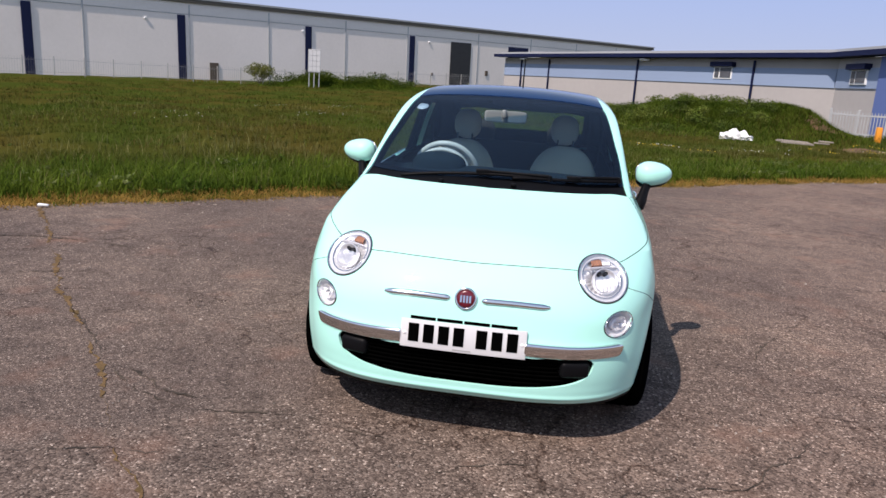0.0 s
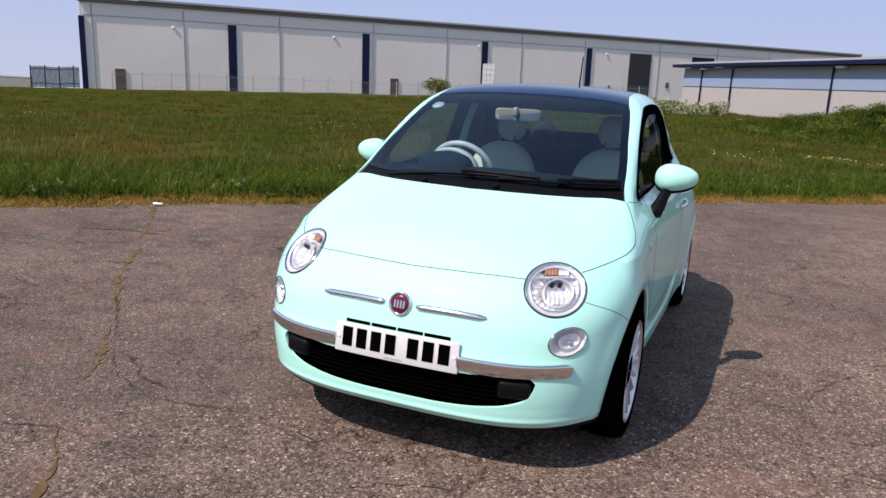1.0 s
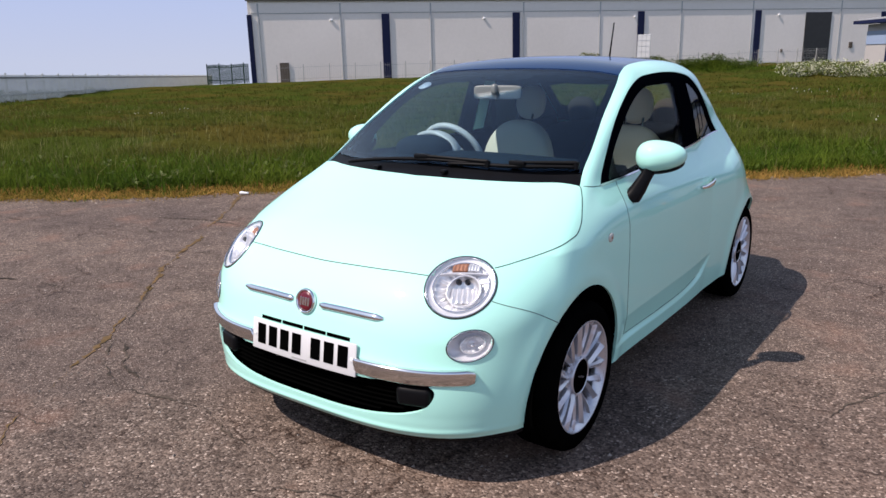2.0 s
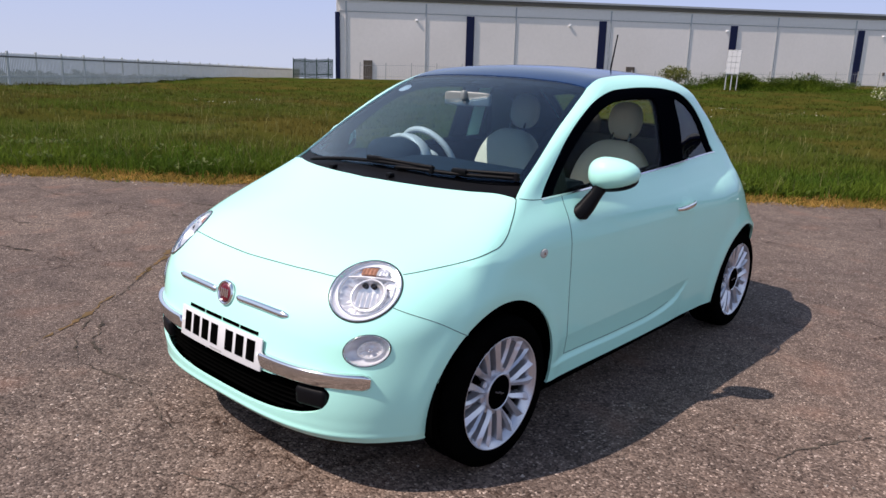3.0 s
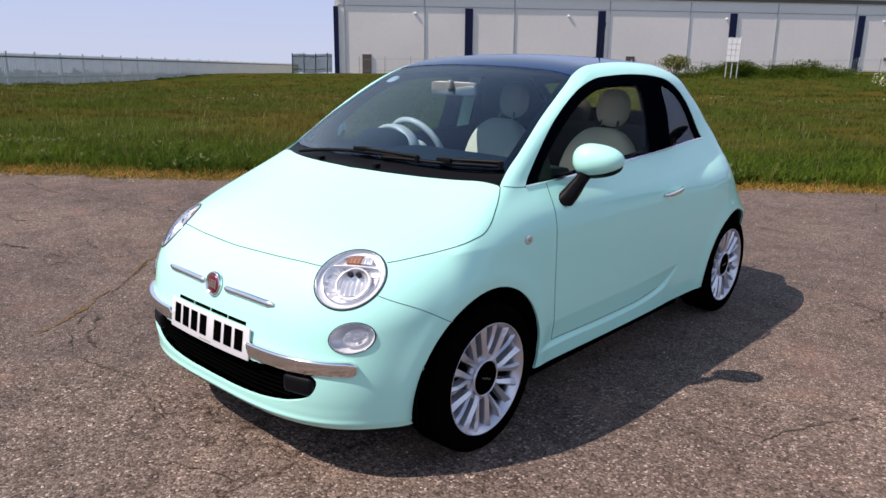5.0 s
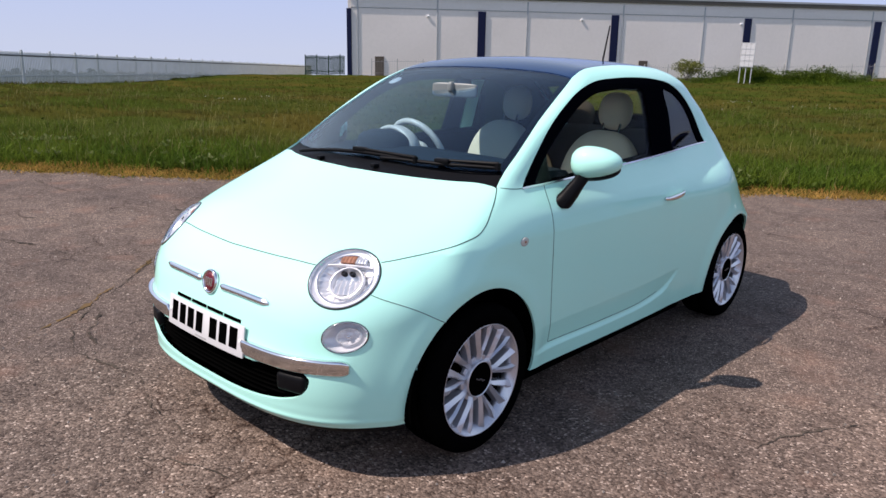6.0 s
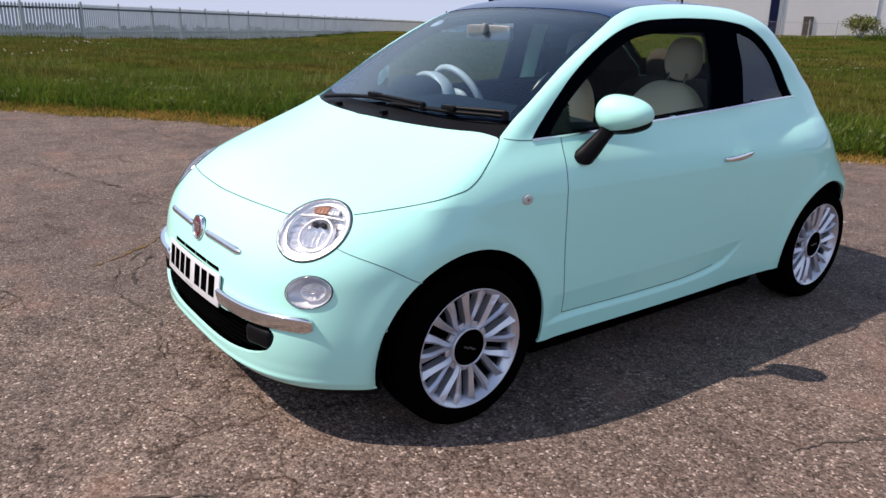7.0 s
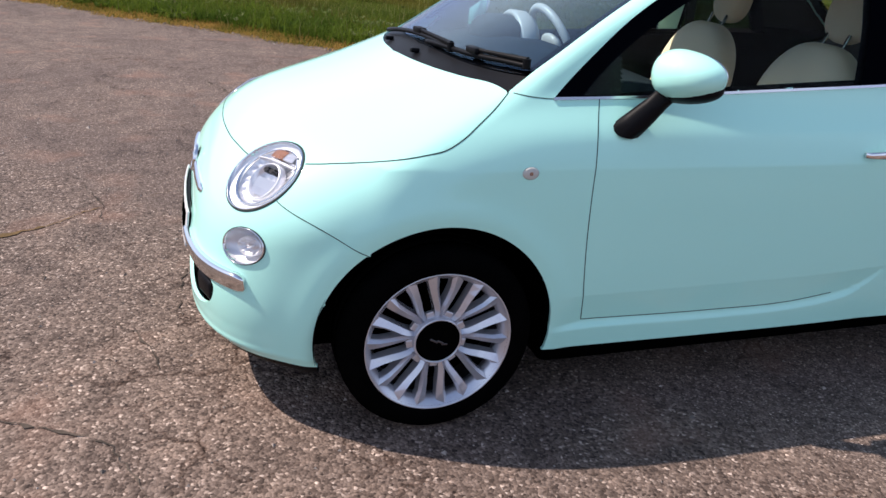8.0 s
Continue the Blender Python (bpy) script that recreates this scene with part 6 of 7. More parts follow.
blades("grass", overgrown(30000, -24.2, 77.0, 6.0, 2.2, 0.5, 73), 0.34, 0.8, 0.055, LUSH, 16, label="long dark grass over the low bank")


# broad-leaved weeds near the edge, and flowers
def rosettes(name, c, leaf, count, mat, seed, label):
    rng = np.random.default_rng(seed)
    n = len(c) * count
    base = np.repeat(c, count, 0)
    a = rng.uniform(0, 2 * np.pi, n)
    up = rng.uniform(0.25, 1.0, n)
    l = leaf * rng.uniform(0.5, 1.4, n)
    d = np.stack([np.cos(a) * (1 - up * 0.55), np.sin(a) * (1 - up * 0.55), up], -1)
    sd = np.stack([-np.sin(a), np.cos(a), 0 * a], -1)
    v = np.stack([base, base + d * (l * 0.55)[:, None] + sd * (l * 0.2)[:, None], base + d * l[:, None] - np.array([0, 0, 0.25]) * l[:, None], base + d * (l * 0.55)[:, None] - sd * (l * 0.2)[:, None]], 1).reshape(-1, 3)
    f = (np.array([(0, 1, 2), (0, 2, 3)])[None] + 4 * np.arange(n)[:, None, None]).reshape(-1, 3)
    return solid(name, mesh_of(name, v, f, mat, smooth=False), label, "weeds", kind="stuff")


DOCK = material("dock_leaf", (0.045, 0.082, 0.010), 0.7, vary=0.2, scale=2, fine=20, colour2=(0.095, 0.130, 0.024), island=0.5, spec=0.1)
leafy(DOCK)
rosettes("weeds", scatter(1500, 0.35, 1.6, -18, 32, 61, 1.0, 0.25), 0.12, 14, DOCK, 6, "broad-leaved weeds in the grass verge")
rosettes("weeds", scatter(520, 0.45, 2.2, -18, 32, 65, 1.0, 0.45), 0.13, 26, DOCK, 9, "tall dock and thistle clumps in the grass verge")
rosettes("weeds", scatter(900, 2.0, 18.0, -30, 34, 62, 1.0), 0.07, 10, DOCK, 7, "broad-leaved weeds in the meadow")


def flowers(name, c, r, mat, seed, label):
    rng = np.random.default_rng(seed)
    ico = np.array([(1, 0, 0), (-1, 0, 0), (0, 1, 0), (0, -1, 0), (0, 0, 1), (0, 0, -1)], float)
    tri = np.array([(0, 2, 4), (2, 1, 4), (1, 3, 4), (3, 0, 4), (2, 0, 5), (1, 2, 5), (3, 1, 5), (0, 3, 5)])
    s = r * rng.uniform(0.6, 1.3, len(c))
    v = (ico[None] * s[:, None, None] + (c + np.array([0, 0, 0.16]))[:, None]).reshape(-1, 3)
    f = (tri[None] + 6 * np.arange(len(c))[:, None, None]).reshape(-1, 3)
    return solid(name, mesh_of(name, v, f, mat), label, "flowers", kind="stuff")


PALEDOCK = material("pale_leaf_tip", (0.13, 0.17, 0.05), 0.7, vary=0.2, scale=2, fine=20, colour2=(0.20, 0.22, 0.09), island=0.4, spec=0.1)
leafy(PALEDOCK)
rosettes("weeds", scatter(900, 0.35, 2.4, -18, 32, 66, 1.0, 0.3) + np.array([0, 0, 0.10]), 0.065, 9, PALEDOCK, 10, "pale leaf tips and seed stalks in the grass verge")
flowers("seed_heads", scatter(240, 2.5, 24.0, -34, 34, 63, 0.9, 0.5), 0.014, material("seed_head", (0.75, 0.75, 0.68), 0.9), 1, "white dandelion seed heads in the meadow")
flowers("flowers", scatter(90, 1.0, 5.5, 9, 24, 64, 0.9, 0.35), 0.013, material("yellow_petal", (0.75, 0.55, 0.03), 0.7), 2, "yellow flowers in the meadow")


# ---- buildings and fences far off ----
CLAD = material("grey_cladding", (0.84, 0.775, 0.725), 0.7, vary=0.05, scale=0.12, fine=3, colour2=(0.78, 0.72, 0.67), spec=0.2)
CLAD2 = material("pale_cladding", (0.78, 0.73, 0.69), 0.7, vary=0.04, scale=0.2, fine=3)
NAVY = material("navy_steel", (0.006, 0.010, 0.045), 0.6, spec=0.2, vary=0.1, scale=0.8)
EAVE = material("eave_brown", (0.075, 0.068, 0.055), 0.6, vary=0.15, scale=0.5)
STEEL = material("galvanised_steel", (0.42, 0.43, 0.44), 0.5, 0.3, vary=0.12, scale=2)
DARKDOOR = material("dark_door", (0.02, 0.02, 0.022), 0.6, vary=0.2, scale=2)
SHEETROOF = material("roof_sheet", (0.36, 0.37, 0.38), 0.55, vary=0.08, scale=0.4)
BLUEPANEL = material("blue_cladding", (0.25, 0.32, 0.46), 0.6, vary=0.05, scale=0.3)
GREENSTEEL = material("green_steel", (0.012, 0.045, 0.03), 0.5, vary=0.15)
PALEFENCE = material("fence_steel", (0.50, 0.53, 0.52), 0.6, 0.1, vary=0.1, scale=1.5)
RAILSTEEL = material("rail_steel", (0.10, 0.11, 0.11), 0.6, 0.2, vary=0.15)
BROWN = material("brown_door", (0.10, 0.075, 0.055), 0.6, vary=0.15)


def frame_at(origin, angle, slope=0.0):
    """Local axes of a wall: x along it, y away from the viewer, z up."""
    return Matrix.Translation(origin) @ Matrix.Rotation(angle, 4, "Z") @ Matrix.Rotation(-slope, 4, "Y")


def boxed(name, size, at, mat, parent, m, label="", bevel=0.0):
    return part(name, bm_mesh(name, box(size, Matrix.Translation(at), bevel), mat), parent, label, m)


# the long warehouse
W_AT, W_ANG = Vector((-59.2, 50.6, -0.9)), radians(51.0)
WM = frame_at(W_AT, W_ANG, radians(1.1))
WAREHOUSE = thing("warehouse", W_AT, "long pale grey metal warehouse with navy posts", "warehouse")
WH, WL = 8.75, 118.0
boxed("wall", (WL, 0.25, WH), (WL / 2, 0.35, WH / 2 - 0.4), CLAD, WAREHOUSE, WM, "pale grey cladding panels")
boxed("end_wall", (0.25, 60, WH), (5.4, 30.5, WH / 2 - 0.4), CLAD, WAREHOUSE, WM)
boxed("end_wall", (0.25, 60, WH), (WL - 0.125, 30.5, WH / 2 - 0.4), CLAD, WAREHOUSE, WM)
boxed("back_wall", (WL - 6.0, 0.25, WH), (WL / 2 + 3.0, 60.4, WH / 2 - 0.4), CLAD, WAREHOUSE, WM)
boxed("upper_band", (WL - 0.6, 0.06, 1.15), (WL / 2, 0.21, 7.72), CLAD2, WAREHOUSE, WM, "pale upper cladding band")
boxed("band_joint", (WL - 0.6, 0.03, 0.06), (WL / 2, 0.205, 7.10), STEEL, WAREHOUSE, WM)
boxed("eave", (WL + 0.6, 0.4, 0.16), (WL / 2 + 0.1, 0.24, 8.62), EAVE, WAREHOUSE, WM, "dark brown eave")
boxed("gutter", (WL + 0.6, 0.16, 0.20), (WL / 2 + 0.1, 0.04, 8.42), EAVE, WAREHOUSE, WM, "dark gutter")
bm = bmesh.new()
for a, b in (((5.2, 0.0, 8.70), (WL + 0.6, 30.5, 10.9)), ((5.2, 61.5, 8.70), (WL + 0.6, 30.5, 10.9))):
    vs = [bm.verts.new(p) for p in ((a[0], a[1], a[2]), (b[0], a[1], a[2]), (b[0], b[1], b[2]), (a[0], b[1], b[2]), (a[0], a[1], a[2] + 0.2), (b[0], a[1], a[2] + 0.2), (b[0], b[1], b[2] + 0.2), (a[0], b[1], b[2] + 0.2))]
    for f in ((0, 1, 2, 3), (4, 5, 6, 7), (0, 1, 5, 4), (1, 2, 6, 5), (2, 3, 7, 6), (3, 0, 4, 7)):
        bm.faces.new([vs[i] for i in f])
part("roof", bm_mesh("roof", bm, SHEETROOF), WAREHOUSE, "low pitched sheet roof", WM)
POSTS = (0.1, 14.2, 29.1, 44.8, 61.0)
for x in POSTS:
    boxed("post", (0.85 if x > 1 else 0.5, 0.2, 7.3), (x, 0.20, 3.35), NAVY, WAREHOUSE, WM, "navy blue steel post", 0.03)
for x in (1.0, 9.4, 19.2, 30.0, 39.5, 50.2, 60.2, 73.4, 84.8, 96.0, 107.0):
    boxed("downpipe", (0.18, 0.08, 8.2), (x, 0.20, 4.0), STEEL, WAREHOUSE, WM, "grey downpipe", 0.05)
for x, w, h, mt in ((70.0, 3.9, 6.6, DARKDOOR), (82.0, 4.4, 6.6, NAVY), (3.25, 0.95, 2.1, BROWN), (32.7, 1.0, 2.1, BROWN)):
    boxed("door", (w, 0.12, h), (x, 0.19, h / 2 + 0.1), mt, WAREHOUSE, WM, "dark loading door" if w > 2 else "brown side door")
for x in (70.0,):
    for k in range(4):
        boxed("door_rail", (3.7, 0.06, 0.07), (x, 0.08, 0.6 + 0.55 * k), RAILSTEEL, WAREHOUSE, WM)
for x in (8.4, 25.3, 44.0, 64.0):
    boxed("wall_lamp", (0.3, 0.16, 0.22), (x, 0.16, 6.4), WHITE, WAREHOUSE, WM, "small wall lamp", 0.06)
for x, w, h, z in ((54.9, 0.28, 0.35, 1.9), (64.8, 0.3, 0.4, 2.1), (75.4, 0.55, 0.75, 2.6)):
    boxed("wall_vent", (w, 0.12, h), (x, 0.19, z), BROWN, WAREHOUSE, WM, "small vent on the wall", 0.04)

UNITWALL = material("unit_wall", (0.40, 0.375, 0.365), 0.7, vary=0.05, scale=0.3, fine=3, spec=0.2)
# the low unit with blue bands
B_A, B_B = Vector((-6.0, 68.5, 0.2)), Vector((14.6, 41.0, 0.2))
BL = (B_B - B_A).length
BM = frame_at(B_A, math.atan2(B_B.y - B_A.y, B_B.x - B_A.x))
UNIT = thing("industrial_unit", B_A, "low industrial unit with pale and blue bands and a dark eave", "building")
boxed("wall", (BL, 0.3, 4.0), (BL / 2, 0.4, 1.9), UNITWALL, UNIT, BM, "pale grey lower wall")
boxed("blue_band", (BL - 0.1, 0.06, 1.03), (BL / 2, 0.22, 2.86), BLUEPANEL, UNIT, BM, "light blue cladding band")
boxed("eave", (BL + 1.0, 0.9, 0.26), (BL / 2 - 0.4, -0.05, 4.08), NAVY, UNIT, BM, "dark navy eave")
boxed("roof", (BL + 1.0, 22, 0.16), (BL / 2 - 0.4, 10.9, 4.31), SHEETROOF, UNIT, BM, "pale sheet roof")
boxed("end_wall", (0.3, 20, 4.0), (0.15, 10.6, 1.9), UNITWALL, UNIT, BM)
boxed("back_wall", (BL, 0.3, 4.0), (BL / 2, 20.4, 1.9), UNITWALL, UNIT, BM)
for x in (3.0, 7.3, 18.4, 28.8):
    boxed("downpipe", (0.13, 0.12, 3.7), (x, 0.14, 1.95), NAVY, UNIT, BM, "dark downpipe", 0.03)
for x in (3.5, 19.3):
    boxed("wall_lamp", (0.7, 0.4, 0.16), (x, -0.05, 3.80), WHITE, UNIT, BM, "white wall lamp", 0.04)


WINDOWPANE = material("window_pane", (0.09, 0.095, 0.11), 0.12, vary=0.3, scale=1.5, spec=0.5)


def shutter_window(x, z, m, parent):
    """A white window with two panes under a shutter box."""
    w = boxed("window", (1.5, 0.12, 0.78), (x, 0.2, z), WHITE, parent, m, "white-framed window under a navy shutter box", 0.02)
    part("pane", bm_mesh("pane", box((0.84, 0.06, 0.6), Matrix.Translation((x + 0.24, 0.14, z))), WINDOWPANE), w, m=m)
    part("pane", bm_mesh("pane", box((0.34, 0.06, 0.6), Matrix.Translation((x - 0.46, 0.14, z))), WINDOWPANE), w, m=m)
    part("shutter_box", bm_mesh("shutter_box", box((1.8, 0.45, 0.30), Matrix.Translation((x, 0.1, z + 0.52)), 0.04), NAVY), w, "navy shutter box", m=m)


shutter_window(26.4, 3.03, BM, UNIT)
WING_A = B_B + Vector((0, 0, 0))
WINGM = frame_at(WING_A, math.atan2(-9.0, 1.6))
boxed("wall", (14.0, 0.3, 4.0), (7.0, 0.3, 1.9), UNITWALL, UNIT, WINGM, "pale grey wing wall")
boxed("blue_band", (13.9, 0.06, 1.03), (7.0, 0.12, 2.86), BLUEPANEL, UNIT, WINGM, "light blue cladding band")
boxed("blue_panel", (3.2, 0.08, 3.9), (5.7, 0.06, 1.95), material("deep_blue_cladding", (0.10, 0.15, 0.36), 0.6, vary=0.06, scale=0.4), UNIT, WINGM, "deeper blue panel of the wing")
boxed("eave", (14.4, 0.9, 0.26), (7.0, -0.1, 4.08), NAVY, UNIT, WINGM, "dark navy eave")
boxed("roof", (14.4, 14, 0.16), (7.0, 6.9, 4.32), SHEETROOF, UNIT, WINGM, "pale sheet roof")
boxed("end_wall", (0.3, 14, 4.0), (13.85, 7.2, 1.9), BLUEPANEL, UNIT, WINGM)
shutter_window(2.3, 2.92, WINGM @ Matrix.Translation((0, -0.13, 0)), UNIT)


def palisade(name, a, b, height, step, pale_w, pale_step, mat, label, straight=False, rail=0.04, post_w=0.10):
    """A steel fence from a to b on the ground: posts, two rails and pointed pales."""
    a, b = np.array(a, float), np.array(b, float)
    length = np.linalg.norm(b - a)
    ang = math.atan2(b[1] - a[1], b[0] - a[0])
    z0 = float(ground_z(a[0], a[1]))
    f = thing(name, (a[0], a[1], z0), label, "fence")
    at = lambda s: (a + (b - a) * s / length)
    zz = lambda s: float(np.mean([ground_z(*at(s + d)) for d in (-9, -6, -3, 0, 3, 6, 9)]))
    if straight:
        z1 = float(ground_z(b[0], b[1]))
        zz = lambda s: z0 + (z1 - z0) * s / length
    post = bm_mesh("post", box((post_w, 0.09, height + 0.35), Matrix.Translation((0, 0, height / 2 - 0.1)), 0.01), mat)
    n = int(length / step)
    for i in range(n + 1):
        s = i * step
        p = at(s)
        part("post", post, f, m=Matrix.Translation((p[0], p[1], zz(s))) @ Matrix.Rotation(ang, 4, "Z"))
    for h in (height * 0.2, height * 0.86):
        bm = bmesh.new()
        ks = np.linspace(0, length, 30)
        rows = [[bm.verts.new((*(at(s) + np.array([-math.sin(ang), math.cos(ang)]) * dy), zz(s) + h + dz)) for dy, dz in ((-0.05, -rail), (0.02, -rail), (0.02, rail), (-0.05, rail))] for s in ks]
        for r0, r1 in zip(rows[:-1], rows[1:]):
            for j in range(4):
                bm.faces.new((r0[j], r0[(j + 1) % 4], r1[(j + 1) % 4], r1[j]))
        part("rail", bm_mesh("rail", bm, RAILSTEEL if mat is PALEFENCE and h > 1 else mat), f)
    ks = np.arange(pale_step / 2, length, pale_step)
    c, sn = math.cos(ang), math.sin(ang)
    w = pale_w / 2
    foot = -0.35 if straight else 0.05
    v, fc = [], []
    for i, s in enumerate(ks):
        p, z = at(s), zz(s)
        for dx, dz in ((-w, foot), (w, foot), (w, height - 0.08), (0, height), (-w, height - 0.08)):
            for dy in (-0.004, 0.004):
                v.append((p[0] + c * dx - sn * (dy - 0.03), p[1] + sn * dx + c * (dy - 0.03), z + dz))
        o = i * 10
        fc += [(o, o + 2, o + 4, o + 6, o + 8), (o + 9, o + 7, o + 5, o + 3, o + 1)] + [(o + 2 * j, o + 2 * j + 1, o + (2 * j + 3) % 10, o + (2 * j + 2) % 10) for j in range(5)]
    pales = part("pale", mesh_of("pale", np.array(v), fc, mat, smooth=False), f, "row of upright pointed steel pales")
    pales["kind"] = "stuff"
    return f


palisade("palisade_fence", (-36.0, 6.5), (-90.0, 69.5), 1.57, 2.75, 0.112, 0.150, PALEFENCE, "pale galvanised palisade fence across the grass", True)
palisade("palisade_fence", (-36.0, 6.5), (-20.0, -40.0), 1.57, 2.75, 0.112, 0.150, PALEFENCE, "pale galvanised palisade fence across the grass", True)
palisade("green_fence", (-61.9, 46.95), (-59.3, 50.1), 2.0, 1.2, 0.075, 0.10, GREENSTEEL, "dark green steel fence beside the warehouse")
FENCEGREY = material("fence_grey", (0.40, 0.385, 0.37), 0.7, vary=0.1)
palisade("mesh_fence", (-55.0, 50.0), (-13.0, 98.0), 1.7, 2.6, 0.010, 0.22, FENCEGREY, "thin grey mesh fence in front of the warehouse", rail=0.012, post_w=0.07)
palisade("steel_gate", (13.0, 35.6), (16.5, 34.4), 1.35, 1.2, 0.035, 0.13, STEEL, "pale grey steel gate beside the industrial unit")

# sign on posts
SIGN_AT = Vector((-26.1, 73.0, float(ground_z(-26.1, 73.0))))
SIGN = thing("sign", SIGN_AT, "white notice board on three thin posts in the grass", "sign")
SM = Matrix.Translation(SIGN_AT) @ Matrix.Rotation(radians(20), 4, "Z")
boxed("board", (1.30, 0.06, 2.30), (0, 0, 2.85), WHITE, SIGN, SM, "white board with grey panels", 0.01)
for x in (-0.52, 0.0, 0.52):
    boxed("post", (0.10, 0.10, 4.0), (x, 0.09, 1.9), STEEL, SIGN, SM)
for i in range(3):
    for j in range(4):
        boxed("board_bar", (0.34, 0.01, 0.46), (-0.41 + 0.41 * i, -0.036, 2.02 + 0.55 * j), PLATE, SIGN, SM)
for i in range(5):
    boxed("board_line", (1.28, 0.012, 0.05), (0, -0.038, 1.745 + 0.55 * i), STEEL, SIGN, SM)
for i in range(4):
    boxed("board_line", (0.05, 0.012, 2.26), (-0.615 + 0.41 * i, -0.040, 2.85), STEEL, SIGN, SM)


# bushes and weeds
LEAF = material("leaf", (0.075, 0.115, 0.016), 0.6, vary=0.2, scale=1.5, fine=12, colour2=(0.11, 0.125, 0.025), island=0.3, spec=0.08)
PALELEAF = material("pale_leaf", (0.13, 0.14, 0.035), 0.7, vary=0.2, scale=1.5, fine=12, island=0.3, spec=0.08)
DARKLEAF = material("dark_leaf", (0.04, 0.066, 0.010), 0.6, vary=0.2, scale=1.5, fine=12, colour2=(0.065, 0.085, 0.016), island=0.3, spec=0.08)
BLOSSOM = material("pale_blossom", (0.50, 0.50, 0.36), 0.7, vary=0.1, island=0.2)
BARK = material("bark", (0.06, 0.045, 0.03), 0.9, vary=0.3, scale=6, fine=60, bump=0.01)


def leaves(rng, centres, radius, count, size):
    """Small folded leaves gathered in clumps: places and triangles."""
    j = rng.integers(0, len(centres), count)
    d = rng.normal(0, 1, (count, 3))
    d /= np.linalg.norm(d, axis=1, keepdims=True)
    c = centres[j] + d * (radius[j] * rng.uniform(0.3, 1.0, count) ** 0.5)[:, None] * np.array([1, 1, 0.8])
    a, b = rng.normal(0, 1, (count, 3)), rng.normal(0, 1, (count, 3))
    a /= np.linalg.norm(a, axis=1, keepdims=True)
    b = np.cross(a, b)
    b /= np.linalg.norm(b, axis=1, keepdims=True)
    s = size * rng.uniform(0.6, 1.5, count)[:, None]
    v = np.stack([c - a * s, c + b * s * 0.5, c + a * s, c - b * s * 0.5], 1).reshape(-1, 3)
    f = (np.array([(0, 1, 2), (0, 2, 3)])[None] + 4 * np.arange(count)[:, None, None]).reshape(-1, 3)
    return v, f


def bush(name, at, w, h, count, size, mat, label, seed, stems=5, blossom=0):
    rng = np.random.default_rng(seed)
    z = float(ground_z(at[0], at[1]))
    t = thing(name, (at[0], at[1], z), label, "weeds" if name == "weed" else "bush", group="weeds on the mound" if name == "weed" else "bushes on the bank")
    k = 10
    cen = np.c_[rng.normal(0, w * 0.3, k), rng.normal(0, w * 0.3, k), rng.uniform(0.3, 0.85, k) * h] + np.array([at[0], at[1], z])
    bm = bmesh.new()
    for i in range(stems):
        rod(bm, (at[0] + rng.normal(0, w * 0.05), at[1] + rng.normal(0, w * 0.05), z - 0.1), cen[i], 0.03 * h, 0.008 * h, 6)
    part("stems", bm_mesh("stems", bm, BARK), t)
    v, f = leaves(rng, cen, rng.uniform(0.2, 0.38, k) * w, count, size)
    part("foliage", mesh_of("foliage", v, f, mat, smooth=False), t)
    if blossom:
        v, f = leaves(rng, cen + np.array([0, 0, 0.05 * h]), rng.uniform(0.25, 0.4, k) * w, blossom, size * 0.8)
        part("blossom", mesh_of("blossom", v, f, BLOSSOM, smooth=False), t)
    return t


bush("bush", (-33.3, 75.6), 2.9, 2.3, 2200, 0.09, PALELEAF, "rounded yellow-green bush in front of the warehouse", 31)
for i in range(18):
    x = -30.5 + i * 0.75
    bush("bush", (x, 73.6 + 0.36 * i + (i % 3) * 0.8), 2.0, 0.36 + 0.3 * ((i * 7) % 4) / 3, 1000, 0.06, DARKLEAF, "low dark bramble on the bank", 40 + i, 3)
for i in range(5):
    bush("bush", (-8.2 + 1.5 * i, 55.0 + 0.5 * i), 2.0, 0.75, 1200, 0.07, LEAF, "bush with cream blossom", 70 + i, 4, 1300)
rng = np.random.default_rng(9)
for i in range(34):
    x, y = 6.2 + rng.normal(0, 3.2), 30.3 + rng.normal(0, 1.5)
    bush("weed", (x, y), 0.9, 0.20 + 0.20 * rng.uniform(), 800, 0.030, LEAF if i % 2 == 0 else DARKLEAF, "leafy weeds on the earth mound", 90 + i, 3)

# rubbish before the mound
WRAP = material("white_sheet", (0.75, 0.75, 0.75), 0.6, vary=0.06, scale=3, fine=20, bump=0.01)
at = np.array([6.7, 26.0])
bm = bmesh.new()
bmesh.ops.create_icosphere(bm, subdivisions=4, radius=1.0)
for v in bm.verts:
    n = noise.noise(v.co * 2.3) * 0.45 + noise.noise(v.co * 6.0) * 0.2
    flat = max(v.co.z, -0.1)
    v.co = Vector((v.co.x * 0.55 * (1 + n), v.co.y * 0.35 * (1 + n), flat * 0.27 * (1 + 1.4 * n)))
solid("plastic_sheet", bm_mesh("plastic_sheet", bm, WRAP, True, 50), "crumpled white plastic sheet lying on the grass", "rubbish", m=Matrix.Translation((at[0], at[1], float(ground_z(*at)) + 0.08)))
PLANK = material("old_plank", (0.30, 0.26, 0.215), 0.85, vary=0.2, scale=4, fine=60, bump=0.003)
pile = thing("plank_pile", (8.4, 24.2, float(ground_z(8.4, 24.2))), "grey weathered boards lying in the grass", "boards")
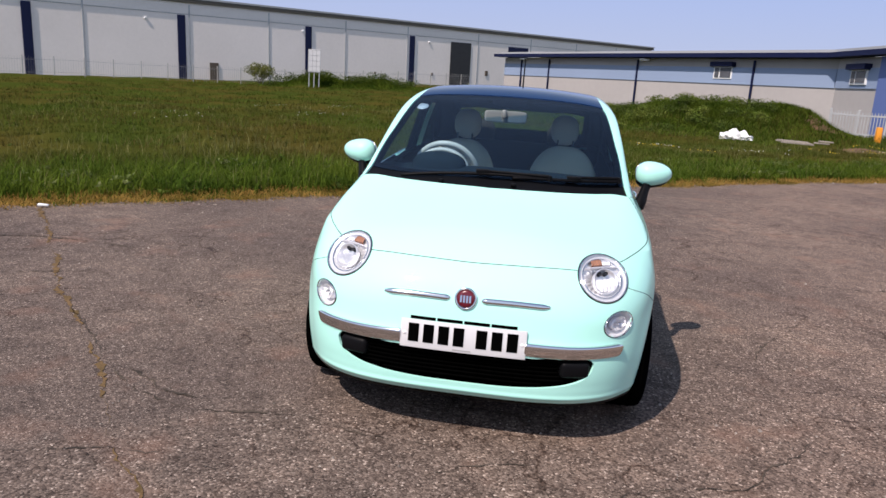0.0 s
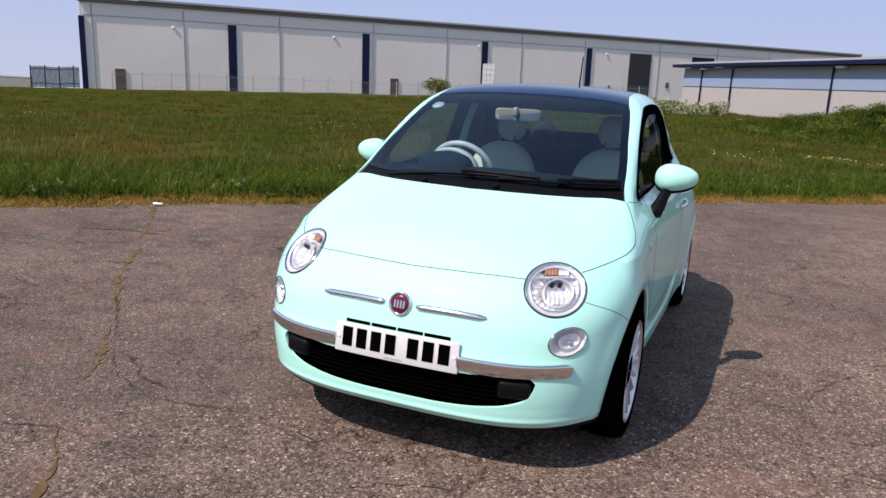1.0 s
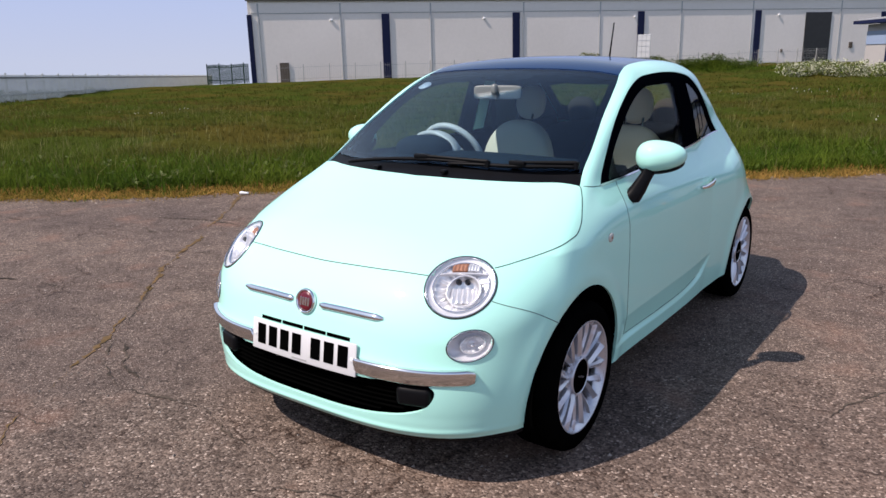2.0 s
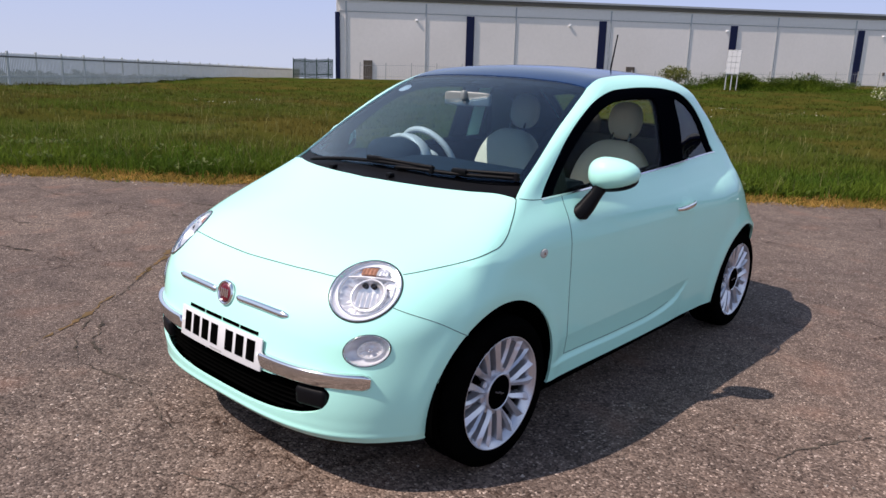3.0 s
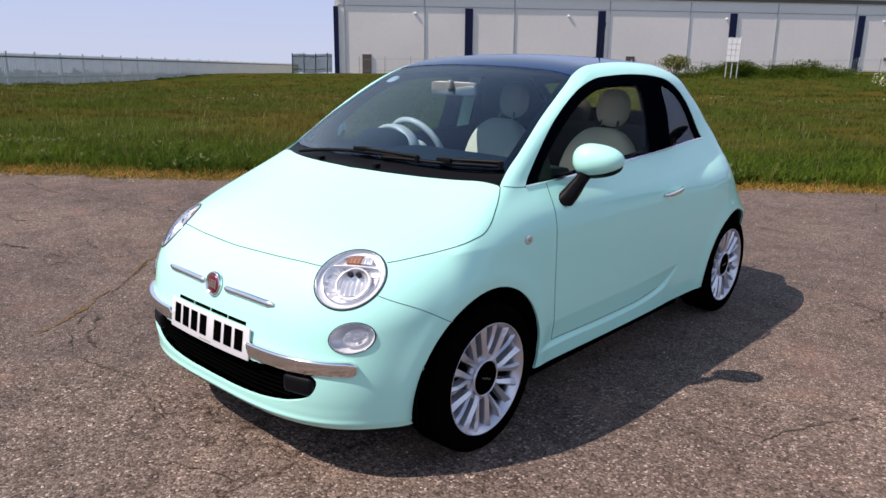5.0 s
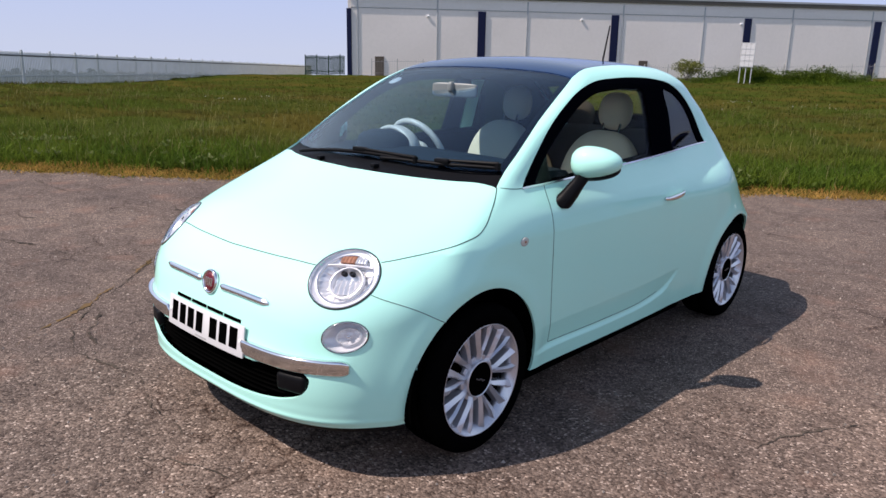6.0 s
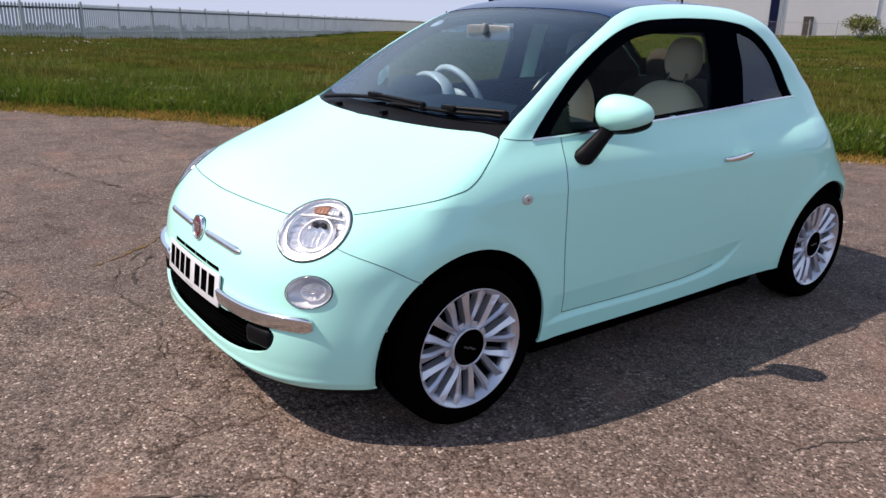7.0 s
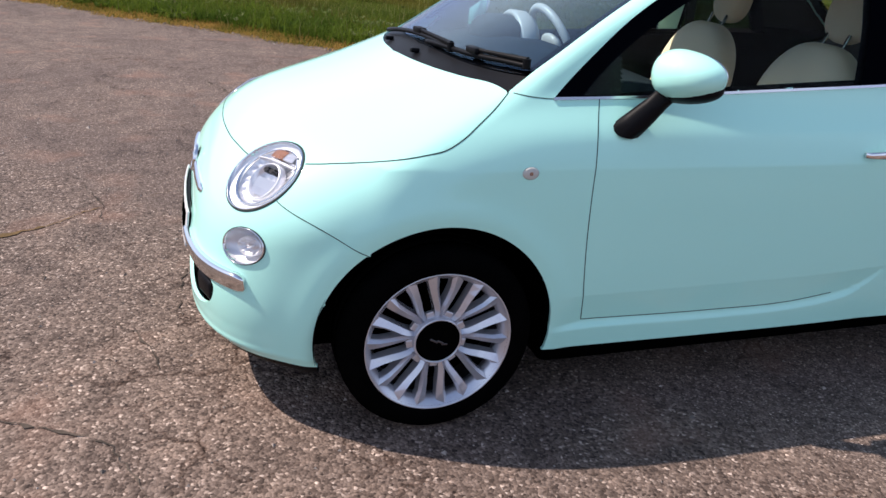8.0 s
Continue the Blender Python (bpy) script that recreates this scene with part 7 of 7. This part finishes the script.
for i, (dx, dy, a, l) in enumerate(((0.0, 0.0, 18, 1.15), (0.05, 0.20, 20, 1.1), (-0.05, 0.40, 16, 1.2), (0.0, 0.58, 18, 1.1), (0.85, 0.2, 28, 0.5), (1.05, 0.4, 8, 0.45))):
    m = Matrix.Translation((8.4 + dx, 24.2 + dy, float(ground_z(8.4 + dx, 24.2 + dy)) + 0.20 + 0.03 * i)) @ Matrix.Rotation(radians(a), 4, "Z") @ Matrix.Rotation(radians(2), 4, "Y")
    part("board", bm_mesh("board", box((l, 0.22, 0.05), None, 0.006), PLANK), pile, m=m)
SOIL = material("bare_soil", (0.17, 0.095, 0.06), 0.95, vary=0.3, scale=1.5, fine=25, bump=0.02, colour2=(0.11, 0.075, 0.045), spec=0.1)


def soil_patch(cx, cy, rx, ry, turn, seed):
    rng = np.random.default_rng(seed)
    bm = bmesh.new()
    rings = []
    ph = rng.uniform(0, 6.28, 4)
    for k, r in enumerate((0.0, 0.25, 0.5, 0.75, 1.0)):
        row = []
        for j in range(40):
            a = 2 * math.pi * j / 40
            w = r * (1 + 0.22 * math.sin(3 * a + ph[0]) + 0.12 * math.sin(7 * a + ph[1]))
            x0, y0 = rx * w * math.cos(a), ry * w * math.sin(a)
            x, y = cx + x0 * math.cos(turn) - y0 * math.sin(turn), cy + x0 * math.sin(turn) + y0 * math.cos(turn)
            row.append(bm.verts.new((x, y, float(ground_z(x, y)) + (0.05 if k < 4 else -0.03))))
        rings.append(row)
    for r0, r1 in zip(rings[:-1], rings[1:]):
        for j in range(40):
            bm.faces.new((r0[j], r0[(j + 1) % 40], r1[(j + 1) % 40], r1[j]))
    bmesh.ops.remove_doubles(bm, verts=bm.verts, dist=0.001)
    return solid("bare_soil", bm_mesh("bare_soil", bm, SOIL, True), "patch of bare reddish soil in the grass", "soil", kind="structure")


soil_patch(11.5, 24.5, 3.2, 0.8, 0.35, 1)
soil_patch(10.7, 28.9, 0.8, 0.5, -0.4, 2)
soil_patch(13.5, 20.5, 2.5, 0.6, 0.4, 3)
ORANGE = material("orange_plastic", (0.75, 0.28, 0.02), 0.5, vary=0.05)
post_at = (13.1, 29.8)
solid("barrier_post", bm_mesh("barrier_post", box((0.22, 0.22, 0.7), Matrix.Translation((0, 0, 0.35)), 0.04), ORANGE, True), "orange plastic barrier block on the grass", "barrier", m=Matrix.Translation((*post_at, float(ground_z(*post_at)) - 0.02)))
# litter at the edge of the tarmac
lm = Matrix.Translation((-4.73, 3.04, 0.03)) @ Matrix.Rotation(0.5, 4, "Z")
bm = box((0.10, 0.05, 0.022), None, 0.012, 3)
for v in bm.verts:
    v.co.z += 0.012 * noise.noise(v.co * 30)
solid("litter", bm_mesh("litter", bm, WRAP, True), "crushed white paper litter at the tarmac's edge", "litter", m=lm)

# far tree line
k = 70
ang = np.linspace(radians(148), radians(190), k)
far_c, far_r = [], []
for i in range(k):
    r = 330 + 60 * rng.uniform()
    x, y = r * math.cos(ang[i]), r * math.sin(ang[i])
    z = float(ground_z(x, y))
    for j in range(4):
        far_c.append((x + rng.normal(0, 5), y + rng.normal(0, 5), z + rng.uniform(-2.0, 0.8)))
        far_r.append(rng.uniform(1.4, 2.6))
v, f = leaves(rng, np.array(far_c), np.array(far_r), 26000, 0.7)
solid("far_trees", mesh_of("far_trees", v, f, DARKLEAF, smooth=False), "distant line of dark trees", "trees", kind="stuff")
